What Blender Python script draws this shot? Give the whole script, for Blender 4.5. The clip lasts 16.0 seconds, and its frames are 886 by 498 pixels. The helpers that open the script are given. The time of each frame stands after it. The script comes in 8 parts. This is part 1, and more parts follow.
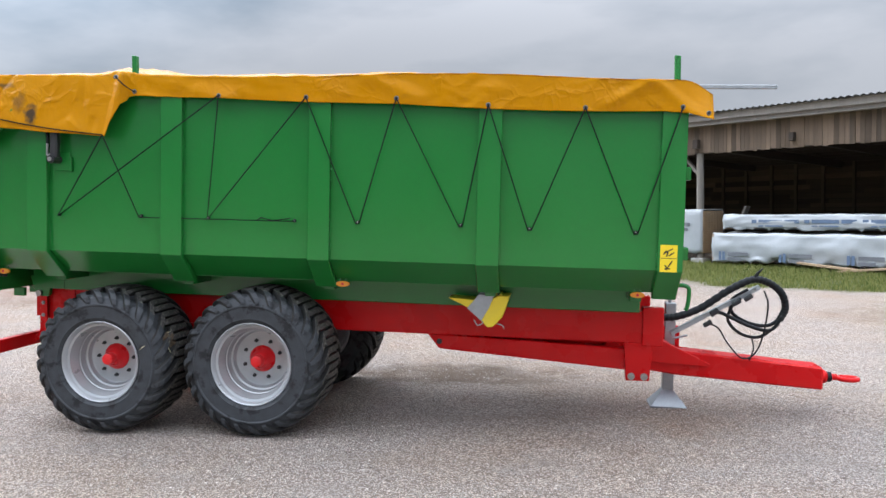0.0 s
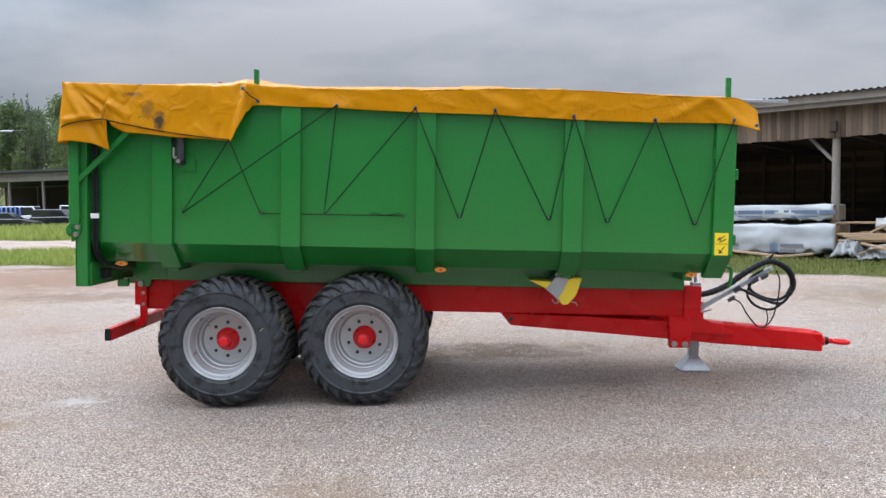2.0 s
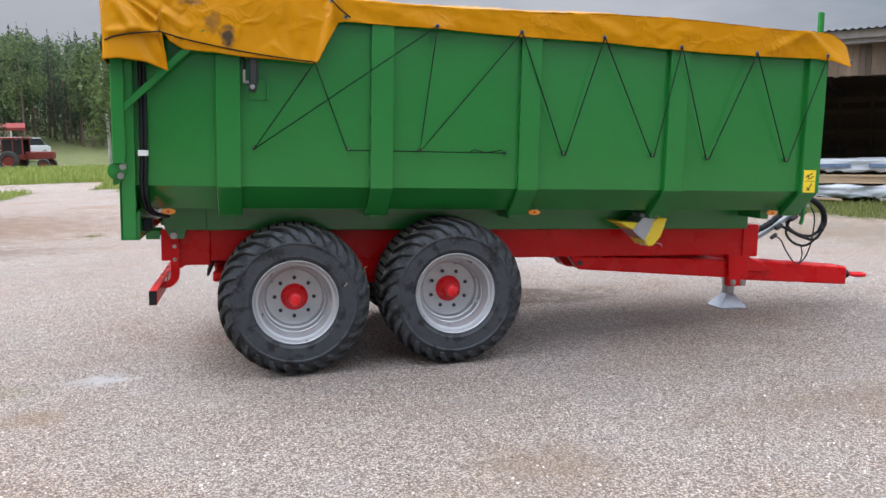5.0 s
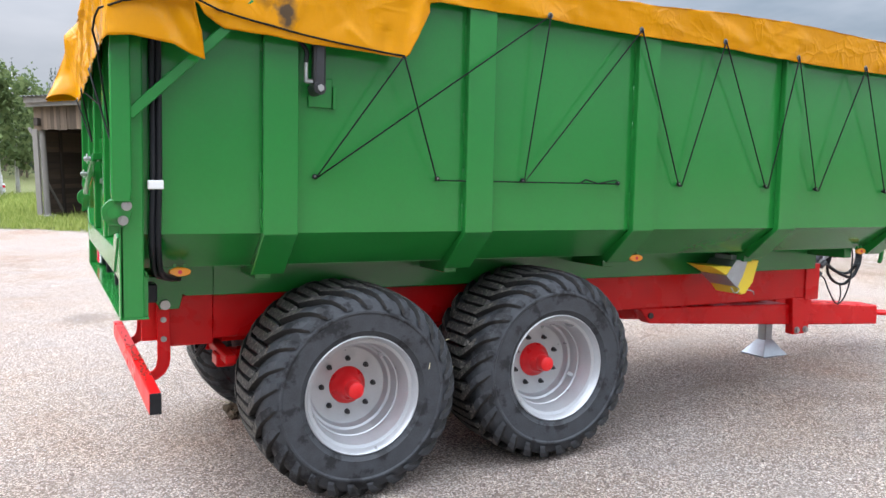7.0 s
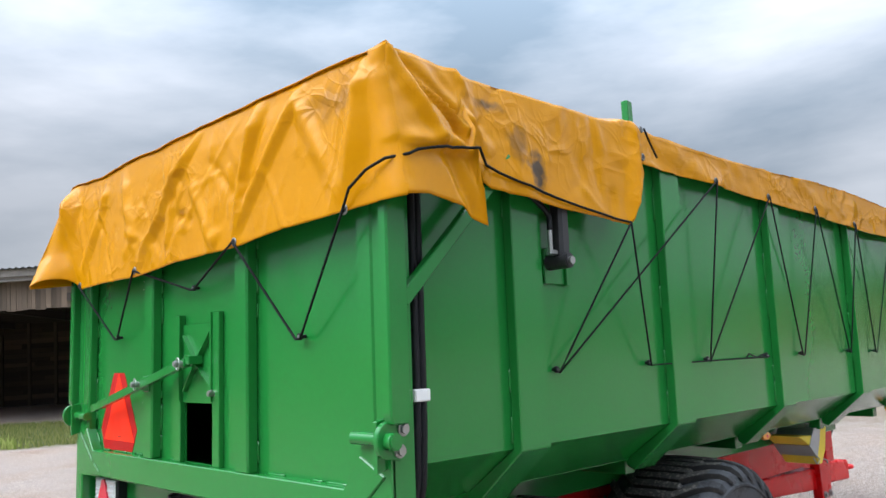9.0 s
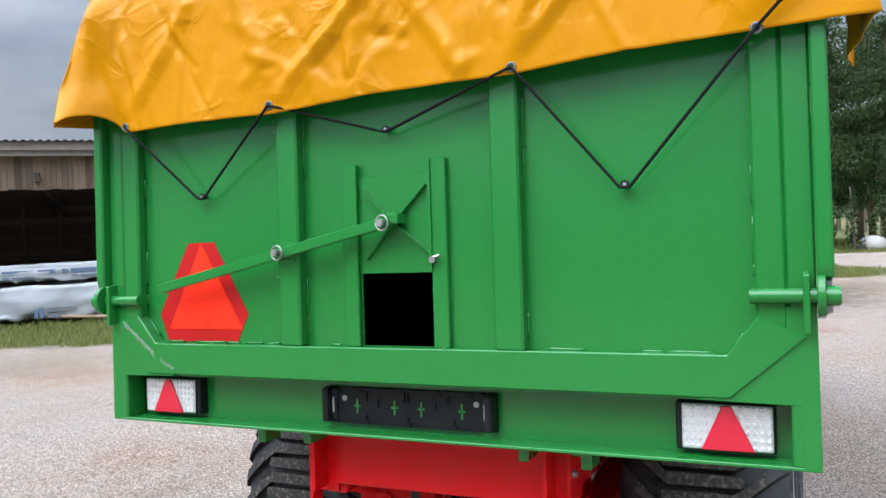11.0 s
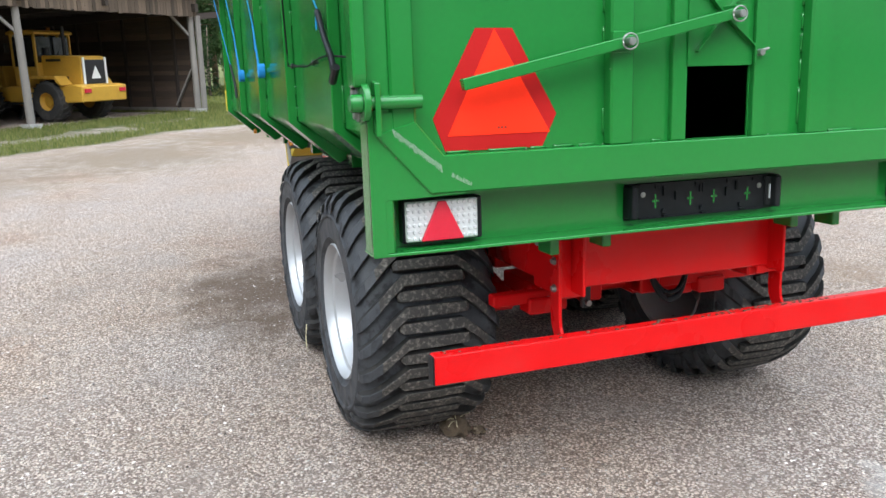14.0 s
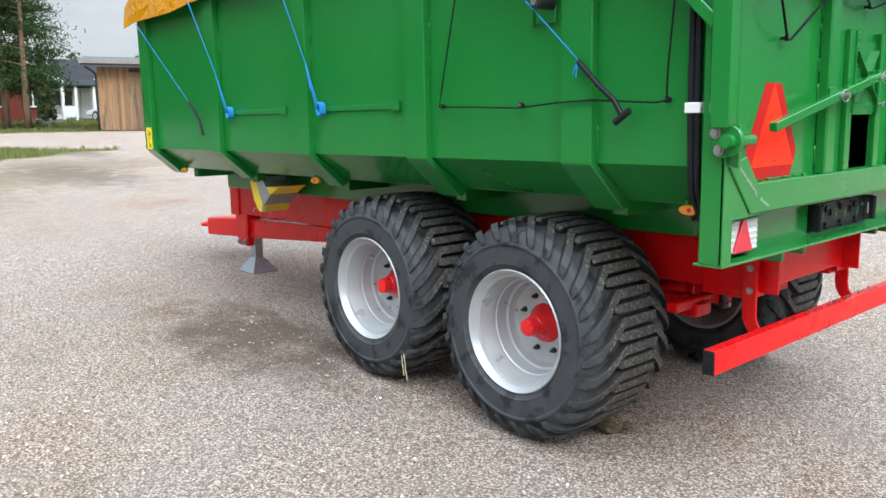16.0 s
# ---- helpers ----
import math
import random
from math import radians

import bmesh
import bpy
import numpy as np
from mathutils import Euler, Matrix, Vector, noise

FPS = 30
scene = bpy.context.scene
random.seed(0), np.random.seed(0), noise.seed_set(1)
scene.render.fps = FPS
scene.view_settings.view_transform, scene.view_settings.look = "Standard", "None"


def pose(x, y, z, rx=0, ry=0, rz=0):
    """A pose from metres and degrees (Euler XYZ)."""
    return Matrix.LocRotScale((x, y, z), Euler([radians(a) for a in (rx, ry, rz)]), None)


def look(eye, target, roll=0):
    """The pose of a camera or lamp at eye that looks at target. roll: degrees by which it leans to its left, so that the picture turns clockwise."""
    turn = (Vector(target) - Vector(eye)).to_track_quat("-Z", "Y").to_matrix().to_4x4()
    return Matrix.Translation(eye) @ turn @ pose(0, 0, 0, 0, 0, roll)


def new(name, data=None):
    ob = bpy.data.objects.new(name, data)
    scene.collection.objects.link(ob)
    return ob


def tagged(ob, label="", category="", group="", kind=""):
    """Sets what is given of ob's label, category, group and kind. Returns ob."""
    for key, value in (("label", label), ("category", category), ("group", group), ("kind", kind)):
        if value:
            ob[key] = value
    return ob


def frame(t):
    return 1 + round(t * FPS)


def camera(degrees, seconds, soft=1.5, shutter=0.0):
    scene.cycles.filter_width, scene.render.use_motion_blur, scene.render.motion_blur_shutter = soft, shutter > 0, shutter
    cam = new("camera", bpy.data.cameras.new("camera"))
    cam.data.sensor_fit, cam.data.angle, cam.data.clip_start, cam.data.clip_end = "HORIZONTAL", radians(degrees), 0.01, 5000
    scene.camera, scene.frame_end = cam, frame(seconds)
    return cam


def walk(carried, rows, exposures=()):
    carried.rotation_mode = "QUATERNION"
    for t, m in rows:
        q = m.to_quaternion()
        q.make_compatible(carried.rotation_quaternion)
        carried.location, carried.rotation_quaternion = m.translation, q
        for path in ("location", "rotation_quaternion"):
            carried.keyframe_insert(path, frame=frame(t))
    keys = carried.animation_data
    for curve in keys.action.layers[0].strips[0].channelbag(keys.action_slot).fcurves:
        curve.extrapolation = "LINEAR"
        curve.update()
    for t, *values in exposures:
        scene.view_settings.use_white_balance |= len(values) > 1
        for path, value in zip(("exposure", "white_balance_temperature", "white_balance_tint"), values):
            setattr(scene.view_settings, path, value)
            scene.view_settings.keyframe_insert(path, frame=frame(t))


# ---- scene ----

# the trailer stands nose down on its jack: its own axes lie 2.2 degrees off the level ground
TRAILER = pose(0, 0, 0.04, 0, 2.2, 0)
cam = camera(58.2, 16.0)
PATH = [
    (0, (4.561, -6.836, 1.839), (4.298, -4.857, 1.731), 1.4),
    (0.5, (4.164, -7.092, 1.839), (3.968, -5.104, 1.737), 1.5),
    (1, (3.791, -7.385, 1.853), (3.655, -5.392, 1.747), 1.5),
    (1.5, (3.436, -7.618, 1.852), (3.358, -5.623, 1.734), 1.4),
    (2, (3.12, -7.896, 1.834), (3.101, -5.9, 1.713), 1.1),
    (2.5, (2.842, -8.082, 1.849), (2.887, -6.086, 1.719), 1.0),
    (3, (2.495, -8.123, 1.853), (2.609, -6.132, 1.71), 0.9),
    (3.5, (2.034, -8.123, 1.811), (2.22, -6.139, 1.638), 0.8),
    (4, (1.571, -7.891, 1.765), (1.84, -5.92, 1.557), 0.7),
    (6.3, (0.154, -5.681, 1.686), (0.881, -3.837, 1.422), 1.9),
    (6.5, (0.04, -5.471, 1.69), (0.808, -3.641, 1.439), 1.8),
    (7, (-0.315, -4.963, 1.689), (0.583, -3.184, 1.522), 1.2),
    (7.5, (-0.662, -4.51, 1.746), (0.387, -2.807, 1.764), -0.7),
    (8, (-1.018, -4.064, 1.766), (0.154, -2.451, 1.918), -1.8),
    (8.2, (-1.165, -3.888, 1.777), (0.053, -2.313, 1.963), -2.1),
    (10.3, (-2.132, -1.908, 1.764), (-0.476, -0.804, 1.96), -1.6),
    (10.5, (-2.231, -1.72, 1.74), (-0.527, -0.685, 1.895), -1.7),
    (11, (-2.353, -1.268, 1.653), (-0.538, -0.429, 1.68), -1.7),
    (11.5, (-2.432, -0.826, 1.619), (-0.532, -0.218, 1.486), -1.6),
    (12, (-2.536, -0.348, 1.569), (-0.579, -0.017, 1.326), -1.1),
    (12.5, (-2.529, 0.18, 1.552), (-0.554, 0.237, 1.242), -0.9),
    (13, (-2.589, 0.763, 1.549), (-0.63, 0.558, 1.2), -1.0),
    (13.5, (-2.482, 1.334, 1.543), (-0.566, 0.898, 1.169), -1.4),
    (14, (-2.345, 1.862, 1.563), (-0.493, 1.218, 1.169), -1.8),
    (14.5, (-2.2, 2.39, 1.574), (-0.426, 1.56, 1.171), -2.0),
    (15, (-2.014, 2.943, 1.595), (-0.328, 1.94, 1.206), -1.7),
    (15.5, (-1.824, 3.49, 1.62), (-0.235, 2.331, 1.26), -1.3),
    (16, (-1.509, 3.968, 1.623), (-0.029, 2.661, 1.304), -1.1),
]
walk(cam, [(t, TRAILER @ look(eye, target, roll)) for t, eye, target, roll in PATH], [(0.0, -0.02, 6850, 11), (2.0, -0.18, 6900, 12), (4.2, -0.26, 6900, 13), (6.4, 0.18, 6900, 13), (7.1, 0.36, 6900, 12), (8.2, 0.08, 6800, 10), (10.4, -0.12, 6700, 10), (11.2, -0.04, 6750, 11), (12.6, 0.0, 6850, 10), (13.5, -0.08, 6950, 9), (16.0, 0.05, 6950, 6)])

# ---- light: bright overcast sky, weak soft sun from behind the trailer ----
world = bpy.data.worlds.new("sky")
scene.world = world
world.use_nodes = True
wn, wl = world.node_tree.nodes, world.node_tree.links
wn.clear()
SUN_ELEV, SUN_AZ = 46.0, 153.0


def wnode(kind, **sets):
    n = wn.new(kind)
    for k, v in sets.items():
        n.inputs[k].default_value = v
    return n


w_out = wn.new("ShaderNodeOutputWorld")
w_bg = wnode("ShaderNodeBackground", Strength=1.0)
w_sky = wn.new("ShaderNodeTexSky")
w_sky.sky_type, w_sky.sun_disc = "NISHITA", False
w_sky.sun_elevation, w_sky.sun_rotation = radians(SUN_ELEV), radians(90 - SUN_AZ)
w_dim = wn.new("ShaderNodeVectorMath")
w_dim.operation = "SCALE"
w_dim.inputs["Scale"].default_value = 0.10
w_co = wn.new("ShaderNodeTexCoord")
w_map = wn.new("ShaderNodeMapping")
w_map.inputs["Scale"].default_value = (1.0, 1.0, 3.2)
w_n1 = wnode("ShaderNodeTexNoise", Scale=2.1, Detail=6.0, Roughness=0.52, Distortion=0.12)
w_n2 = wnode("ShaderNodeTexNoise", Scale=0.9, Detail=3.0, Roughness=0.5)
w_ramp = wn.new("ShaderNodeValToRGB")
w_ramp.color_ramp.elements[0].position, w_ramp.color_ramp.elements[0].color = 0.38, (0.255, 0.350, 0.470, 1)
w_ramp.color_ramp.elements[1].position, w_ramp.color_ramp.elements[1].color = 0.60, (0.75, 0.825, 0.96, 1)
w_sep = wn.new("ShaderNodeSeparateXYZ")
w_up = wn.new("ShaderNodeMapRange")
w_up.interpolation_type = "SMOOTHSTEP"
w_up.inputs["From Min"].default_value, w_up.inputs["From Max"].default_value = 0.10, 1.0
w_up.inputs["To Min"].default_value, w_up.inputs["To Max"].default_value = 0.66, 4.9
# the overcast thins towards the hidden sun
w_dot = wn.new("ShaderNodeVectorMath")
w_dot.operation = "DOT_PRODUCT"
w_dot.inputs[1].default_value = (math.cos(radians(SUN_AZ)) * math.cos(radians(SUN_ELEV)), math.sin(radians(SUN_AZ)) * math.cos(radians(SUN_ELEV)), math.sin(radians(SUN_ELEV)))
w_glow = wn.new("ShaderNodeMapRange")
w_glow.interpolation_type = "SMOOTHSTEP"
w_glow.inputs["From Min"].default_value, w_glow.inputs["From Max"].default_value = 0.58, 1.0
w_glow.inputs["To Min"].default_value, w_glow.inputs["To Max"].default_value = 1.0, 3.0
# the cloud is thinner over the open side of the yard than over the woods
w_side = wn.new("ShaderNodeVectorMath")
w_side.operation = "DOT_PRODUCT"
w_side.inputs[1].default_value = (0.78, -0.62, 0)
w_thin = wn.new("ShaderNodeMapRange")
w_thin.inputs["From Min"].default_value, w_thin.inputs["From Max"].default_value = -1.0, 1.0
w_thin.inputs["To Min"].default_value, w_thin.inputs["To Max"].default_value = 0.86, 1.42
w_far = wn.new("ShaderNodeMath")
w_far.operation = "MULTIPLY"
w_both = wn.new("ShaderNodeMath")
w_both.operation = "MULTIPLY"
w_mixn = wn.new("ShaderNodeMath")
w_mixn.operation = "MULTIPLY_ADD"
w_mixn.inputs[1].default_value = 0.6
w_half = wn.new("ShaderNodeMath")
w_half.operation = "MULTIPLY"
w_half.inputs[1].default_value = 0.4
w_lift = wn.new("ShaderNodeVectorMath")
w_lift.operation = "SCALE"
w_mix = wn.new("ShaderNodeMix")
w_mix.data_type = "RGBA"
w_mix.inputs["Factor"].default_value = 0.93
wl.new(w_co.outputs["Generated"], w_map.inputs["Vector"])
wl.new(w_map.outputs["Vector"], w_n1.inputs["Vector"])
wl.new(w_map.outputs["Vector"], w_n2.inputs["Vector"])
wl.new(w_n2.outputs["Fac"], w_half.inputs[0])
wl.new(w_n1.outputs["Fac"], w_mixn.inputs[0])
wl.new(w_half.outputs[0], w_mixn.inputs[2])
wl.new(w_mixn.outputs[0], w_ramp.inputs["Fac"])
wl.new(w_co.outputs["Generated"], w_sep.inputs["Vector"])
wl.new(w_sep.outputs["Z"], w_up.inputs["Value"])
wl.new(w_ramp.outputs["Color"], w_lift.inputs[0])
wl.new(w_co.outputs["Generated"], w_dot.inputs[0])
wl.new(w_dot.outputs["Value"], w_glow.inputs["Value"])
wl.new(w_up.outputs["Result"], w_both.inputs[0])
wl.new(w_glow.outputs["Result"], w_both.inputs[1])
wl.new(w_co.outputs["Generated"], w_side.inputs[0])
wl.new(w_side.outputs["Value"], w_thin.inputs["Value"])
wl.new(w_both.outputs[0], w_far.inputs[0])
wl.new(w_thin.outputs["Result"], w_far.inputs[1])
wl.new(w_far.outputs[0], w_lift.inputs["Scale"])
wl.new(w_sky.outputs["Color"], w_dim.inputs[0])
wl.new(w_dim.outputs[0], w_mix.inputs["A"])
wl.new(w_lift.outputs[0], w_mix.inputs["B"])
wl.new(w_mix.outputs["Result"], w_bg.inputs["Color"])
wl.new(w_bg.outputs[0], w_out.inputs["Surface"])

sun = new("sun", bpy.data.lights.new("sun", "SUN"))
sun.data.energy, sun.data.angle, sun.data.color = 1.4, radians(25), (1.0, 0.97, 0.92)
_sd = Vector((math.cos(radians(SUN_AZ)) * math.cos(radians(SUN_ELEV)), math.sin(radians(SUN_AZ)) * math.cos(radians(SUN_ELEV)), math.sin(radians(SUN_ELEV))))
sun.matrix_world = look(_sd * 50, (0, 0, 0))

# ---- materials ----
def material(name, color, rough=0.5, metal=0.0, var=0.12, scale=6.0, fine=90.0, bump=0.15, dirt=None, dirt_amt=0.25, dirt_scale=3.0,
             streak=None, coat=0.0, random_tint=0.0, rough_var=0.1, dist=0.002, spec=0.5, dirt_lo=0.52, dirt_hi=0.75):
    """A painted or bare surface: colour with large and small variation, dirt blotches, and fine relief."""
    m = bpy.data.materials.new(name)
    m.use_nodes = True
    n, l = m.node_tree.nodes, m.node_tree.links
    b = n["Principled BSDF"]
    b.inputs["Metallic"].default_value = metal
    b.inputs["Specular IOR Level"].default_value = spec
    if coat:
        b.inputs["Coat Weight"].default_value = coat
        b.inputs["Coat Roughness"].default_value = 0.15
    co = n.new("ShaderNodeTexCoord")
    mp = n.new("ShaderNodeMapping")
    l.new(co.outputs["Object"], mp.inputs["Vector"])
    if streak:
        mp.inputs["Scale"].default_value = streak
    big = n.new("ShaderNodeTexNoise")
    big.inputs["Scale"].default_value, big.inputs["Detail"].default_value = scale, 5.0
    small = n.new("ShaderNodeTexNoise")
    small.inputs["Scale"].default_value, small.inputs["Detail"].default_value = fine, 4.0
    l.new(mp.outputs[0], big.inputs["Vector"])
    l.new(mp.outputs[0], small.inputs["Vector"])
    mr = n.new("ShaderNodeMapRange")
    mr.inputs["From Min"].default_value, mr.inputs["From Max"].default_value = 0.3, 0.7
    mr.inputs["To Min"].default_value, mr.inputs["To Max"].default_value = 1 - var, 1 + var
    add = n.new("ShaderNodeMath")
    add.operation = "MULTIPLY_ADD"
    add.inputs[1].default_value = 0.35
    sc = n.new("ShaderNodeMath")
    sc.operation = "MULTIPLY"
    sc.inputs[1].default_value = 0.65
    l.new(big.outputs["Fac"], sc.inputs[0])
    l.new(small.outputs["Fac"], add.inputs[0])
    l.new(sc.outputs[0], add.inputs[2])
    l.new(add.outputs[0], mr.inputs["Value"])
    base = n.new("ShaderNodeVectorMath")
    base.operation = "SCALE"
    base.inputs[0].default_value = color
    l.new(mr.outputs["Result"], base.inputs["Scale"])
    last = base.outputs[0]
    if random_tint:
        oi = n.new("ShaderNodeObjectInfo")
        rr = n.new("ShaderNodeMapRange")
        rr.inputs["To Min"].default_value, rr.inputs["To Max"].default_value = 1 - random_tint, 1 + random_tint
        l.new(oi.outputs["Random"], rr.inputs["Value"])
        t2 = n.new("ShaderNodeVectorMath")
        t2.operation = "SCALE"
        l.new(last, t2.inputs[0])
        l.new(rr.outputs["Result"], t2.inputs["Scale"])
        last = t2.outputs[0]
    if dirt:
        dn = n.new("ShaderNodeTexNoise")
        dn.inputs["Scale"].default_value, dn.inputs["Detail"].default_value, dn.inputs["Roughness"].default_value = dirt_scale, 8.0, 0.65
        l.new(mp.outputs[0], dn.inputs["Vector"])
        dr = n.new("ShaderNodeMapRange")
        dr.inputs["From Min"].default_value, dr.inputs["From Max"].default_value = dirt_lo, dirt_hi
        dr.inputs["To Max"].default_value = dirt_amt
        l.new(dn.outputs["Fac"], dr.inputs["Value"])
        mx = n.new("ShaderNodeMix")
        mx.data_type = "RGBA"
        l.new(dr.outputs["Result"], mx.inputs["Factor"])
        l.new(last, mx.inputs["A"])
        mx.inputs["B"].default_value = (*dirt, 1)
        last = mx.outputs["Result"]
    l.new(last, b.inputs["Base Color"])
    rv = n.new("ShaderNodeMapRange")
    rv.inputs["From Min"].default_value, rv.inputs["From Max"].default_value = 0.3, 0.7
    rv.inputs["To Min"].default_value, rv.inputs["To Max"].default_value = max(0.02, rough - rough_var), min(1.0, rough + rough_var)
    l.new(big.outputs["Fac"], rv.inputs["Value"])
    l.new(rv.outputs["Result"], b.inputs["Roughness"])
    if bump:
        bp = n.new("ShaderNodeBump")
        bp.inputs["Strength"].default_value, bp.inputs["Distance"].default_value = bump, dist
        l.new(add.outputs[0], bp.inputs["Height"])
        l.new(bp.outputs[0], b.inputs["Normal"])
    return m


GREEN = material("green_paint", (0.009, 0.166, 0.029), 0.20, var=0.05, scale=1.6, fine=60, bump=0.012, rough_var=0.05, spec=0.42, coat=0.2)
RED = material("red_paint", (0.60, 0.006, 0.008), 0.30, spec=0.2, var=0.08, scale=3, fine=200, bump=0.05, dirt=(0.22, 0.11, 0.09), dirt_amt=0.12)
ORANGE_FILM = material("orange_reflective_film", (0.98, 0.034, 0.012), 0.45, spec=0.12, var=0.04, bump=0.02)
CRIMSON_FILM = material("dark_red_reflective_film", (0.42, 0.012, 0.012), 0.5, spec=0.12, var=0.06, bump=0.02)
RUBBER = material("tyre_rubber", (0.041, 0.044, 0.049), 0.58, var=0.35, scale=14, fine=160, bump=0.45, dirt=(0.010, 0.010, 0.011), spec=0.3, dirt_amt=0.85, dirt_scale=9.0, dirt_lo=0.53, dirt_hi=0.60, rough_var=0.15, dist=0.003)
SILVER = material("silver_rim_paint", (0.40, 0.41, 0.42), 0.36, metal=0.4, var=0.06, scale=8, bump=0.05, dirt=(0.30, 0.28, 0.26), dirt_amt=0.3)
ZINC = material("galvanised_steel", (0.36, 0.38, 0.40), 0.42, metal=0.7, var=0.15, scale=18, bump=0.08)
STEEL = material("bare_steel", (0.36, 0.36, 0.35), 0.40, metal=0.9, var=0.12, scale=20, bump=0.05)
BLACK = material("black_plastic", (0.008, 0.009, 0.011), 0.42, spec=0.22, var=0.2, scale=20, bump=0.1, dirt=(0.05, 0.048, 0.046), dirt_amt=0.2)
DARK_STEEL = material("dark_steel", (0.03, 0.03, 0.032), 0.45, metal=0.3, var=0.2, bump=0.1)
CORD = material("black_elastic_cord", (0.008, 0.009, 0.009), 0.75, spec=0.12, var=0.3, fine=400, bump=0.3)
BLUE_CORD = material("blue_polypropylene_twine", (0.012, 0.20, 0.50), 0.6, spec=0.2, var=0.25, fine=400, bump=0.4)
AMBER = material("amber_plastic", (0.75, 0.26, 0.015), 0.2, var=0.05, bump=0.0, spec=0.7)
CLEAR_LENS = material("clear_lamp_lens", (0.62, 0.64, 0.65), 0.12, metal=0.35, var=0.12, scale=60, bump=0.1)
RED_LENS = material("red_reflector", (0.55, 0.008, 0.03), 0.18, var=0.08, bump=0.02, spec=0.7)
YELLOW = material("yellow_plastic", (0.80, 0.58, 0.03), 0.45, var=0.08, bump=0.05, dirt=(0.3, 0.24, 0.1), dirt_amt=0.3)
STICKER = material("yellow_sticker", (0.82, 0.60, 0.02), 0.4, var=0.03, bump=0.0)
INK = material("black_print", (0.012, 0.012, 0.012), 0.5, var=0.1, bump=0.0)
WHITE = material("white_plastic", (0.72, 0.72, 0.70), 0.45, var=0.06, bump=0.05)


# ---- building helpers ----
def mesh_from(bm, name, smooth=False):
    bmesh.ops.recalc_face_normals(bm, faces=bm.faces)
    me = bpy.data.meshes.new(name)
    bm.to_mesh(me)
    bm.free()
    if smooth:
        me.polygons.foreach_set("use_smooth", [True] * len(me.polygons))
        if smooth is not True:
            me.set_sharp_from_angle(angle=radians(smooth))
    return me


def part(name, bm, mat, parent=None, label="", smooth=False):
    """Links a bmesh, or a mesh, as one object under a thing or a part."""
    me = bm if isinstance(bm, bpy.types.Mesh) else mesh_from(bm, name, smooth)
    mats = mat if isinstance(mat, (list, tuple)) else [mat]
    if not me.materials:
        for one in mats:
            me.materials.append(one)
    ob = new(name, me)
    if parent is not None:
        ob.parent = parent
    if label:
        ob["label"] = label
    return ob


def thing(name, label, category, m=None, group="", kind=""):
    """An Empty at the base of a thing; its parts are parented to it."""
    ob = new(name)
    ob.empty_display_size = 0.2
    if m is not None:
        ob.matrix_world = m
    return tagged(ob, label, category, group, kind)


def box(x0, x1, y0, y1, z0, z1, bev=0.0, bm=None, seg=1):
    out = bm or bmesh.new()
    one = bmesh.new()
    m = Matrix.Translation(((x0 + x1) / 2, (y0 + y1) / 2, (z0 + z1) / 2)) @ Matrix.Diagonal((abs(x1 - x0), abs(y1 - y0), abs(z1 - z0), 1))
    bmesh.ops.create_cube(one, size=1, matrix=m)
    if bev:
        bmesh.ops.bevel(one, geom=one.edges[:], offset=bev, segments=seg, affect="EDGES", profile=0.5)
    return join(out, one)


def join(bm, other):
    tmp = bpy.data.meshes.new("tmp")
    other.to_mesh(tmp)
    other.free()
    bm.from_mesh(tmp)
    bpy.data.meshes.remove(tmp)
    return bm


def prism(poly, axis, a0, a1, bev=0.0, bm=None):
    """A polygon of two coordinates (the other two axes in order) drawn out along an axis."""
    out = bm or bmesh.new()
    one = bmesh.new()

    def put(p, a):
        return {"x": (a, p[0], p[1]), "y": (p[0], a, p[1]), "z": (p[0], p[1], a)}[axis]
    lo = [one.verts.new(put(p, a0)) for p in poly]
    hi = [one.verts.new(put(p, a1)) for p in poly]
    one.faces.new(lo)
    one.faces.new(hi)
    k = len(poly)
    for i in range(k):
        one.faces.new((lo[i], lo[(i + 1) % k], hi[(i + 1) % k], hi[i]))
    bmesh.ops.recalc_face_normals(one, faces=one.faces)
    if bev:
        bmesh.ops.bevel(one, geom=one.edges[:], offset=bev, segments=1, affect="EDGES")
    return join(out, one)


def rod(a, b, r, seg=10, bm=None, r2=None, bev=0.0):
    """A cylinder or cone between two points."""
    out = bm or bmesh.new()
    a, b = Vector(a), Vector(b)
    one = bmesh.new()
    d = b - a
    m = Matrix.Translation((a + b) / 2) @ d.to_track_quat("Z", "Y").to_matrix().to_4x4()
    bmesh.ops.create_cone(one, cap_ends=True, segments=seg, radius1=r, radius2=r if r2 is None else r2, depth=d.length, matrix=m)
    if bev:
        bmesh.ops.bevel(one, geom=[e for e in one.edges if len([f for f in e.link_faces if len(f.verts) > 4]) == 1], offset=bev, segments=2, affect="EDGES")
    return join(out, one)


def bar(a, b, w, h, up=(0, 0, 1), bm=None, bev=0.0):
    """A square bar from a to b: w across, h along up."""
    out = bm or bmesh.new()
    a, b = Vector(a), Vector(b)
    d = (b - a).normalized()
    side = d.cross(Vector(up)).normalized()
    u = side.cross(d).normalized()
    rot = Matrix((side, u, d)).transposed().to_4x4()
    one = bmesh.new()
    bmesh.ops.create_cube(one, size=1, matrix=Matrix.Translation((a + b) / 2) @ rot @ Matrix.Diagonal((w, h, (b - a).length, 1)))
    if bev:
        bmesh.ops.bevel(one, geom=one.edges[:], offset=bev, segments=1, affect="EDGES")
    return join(out, one)


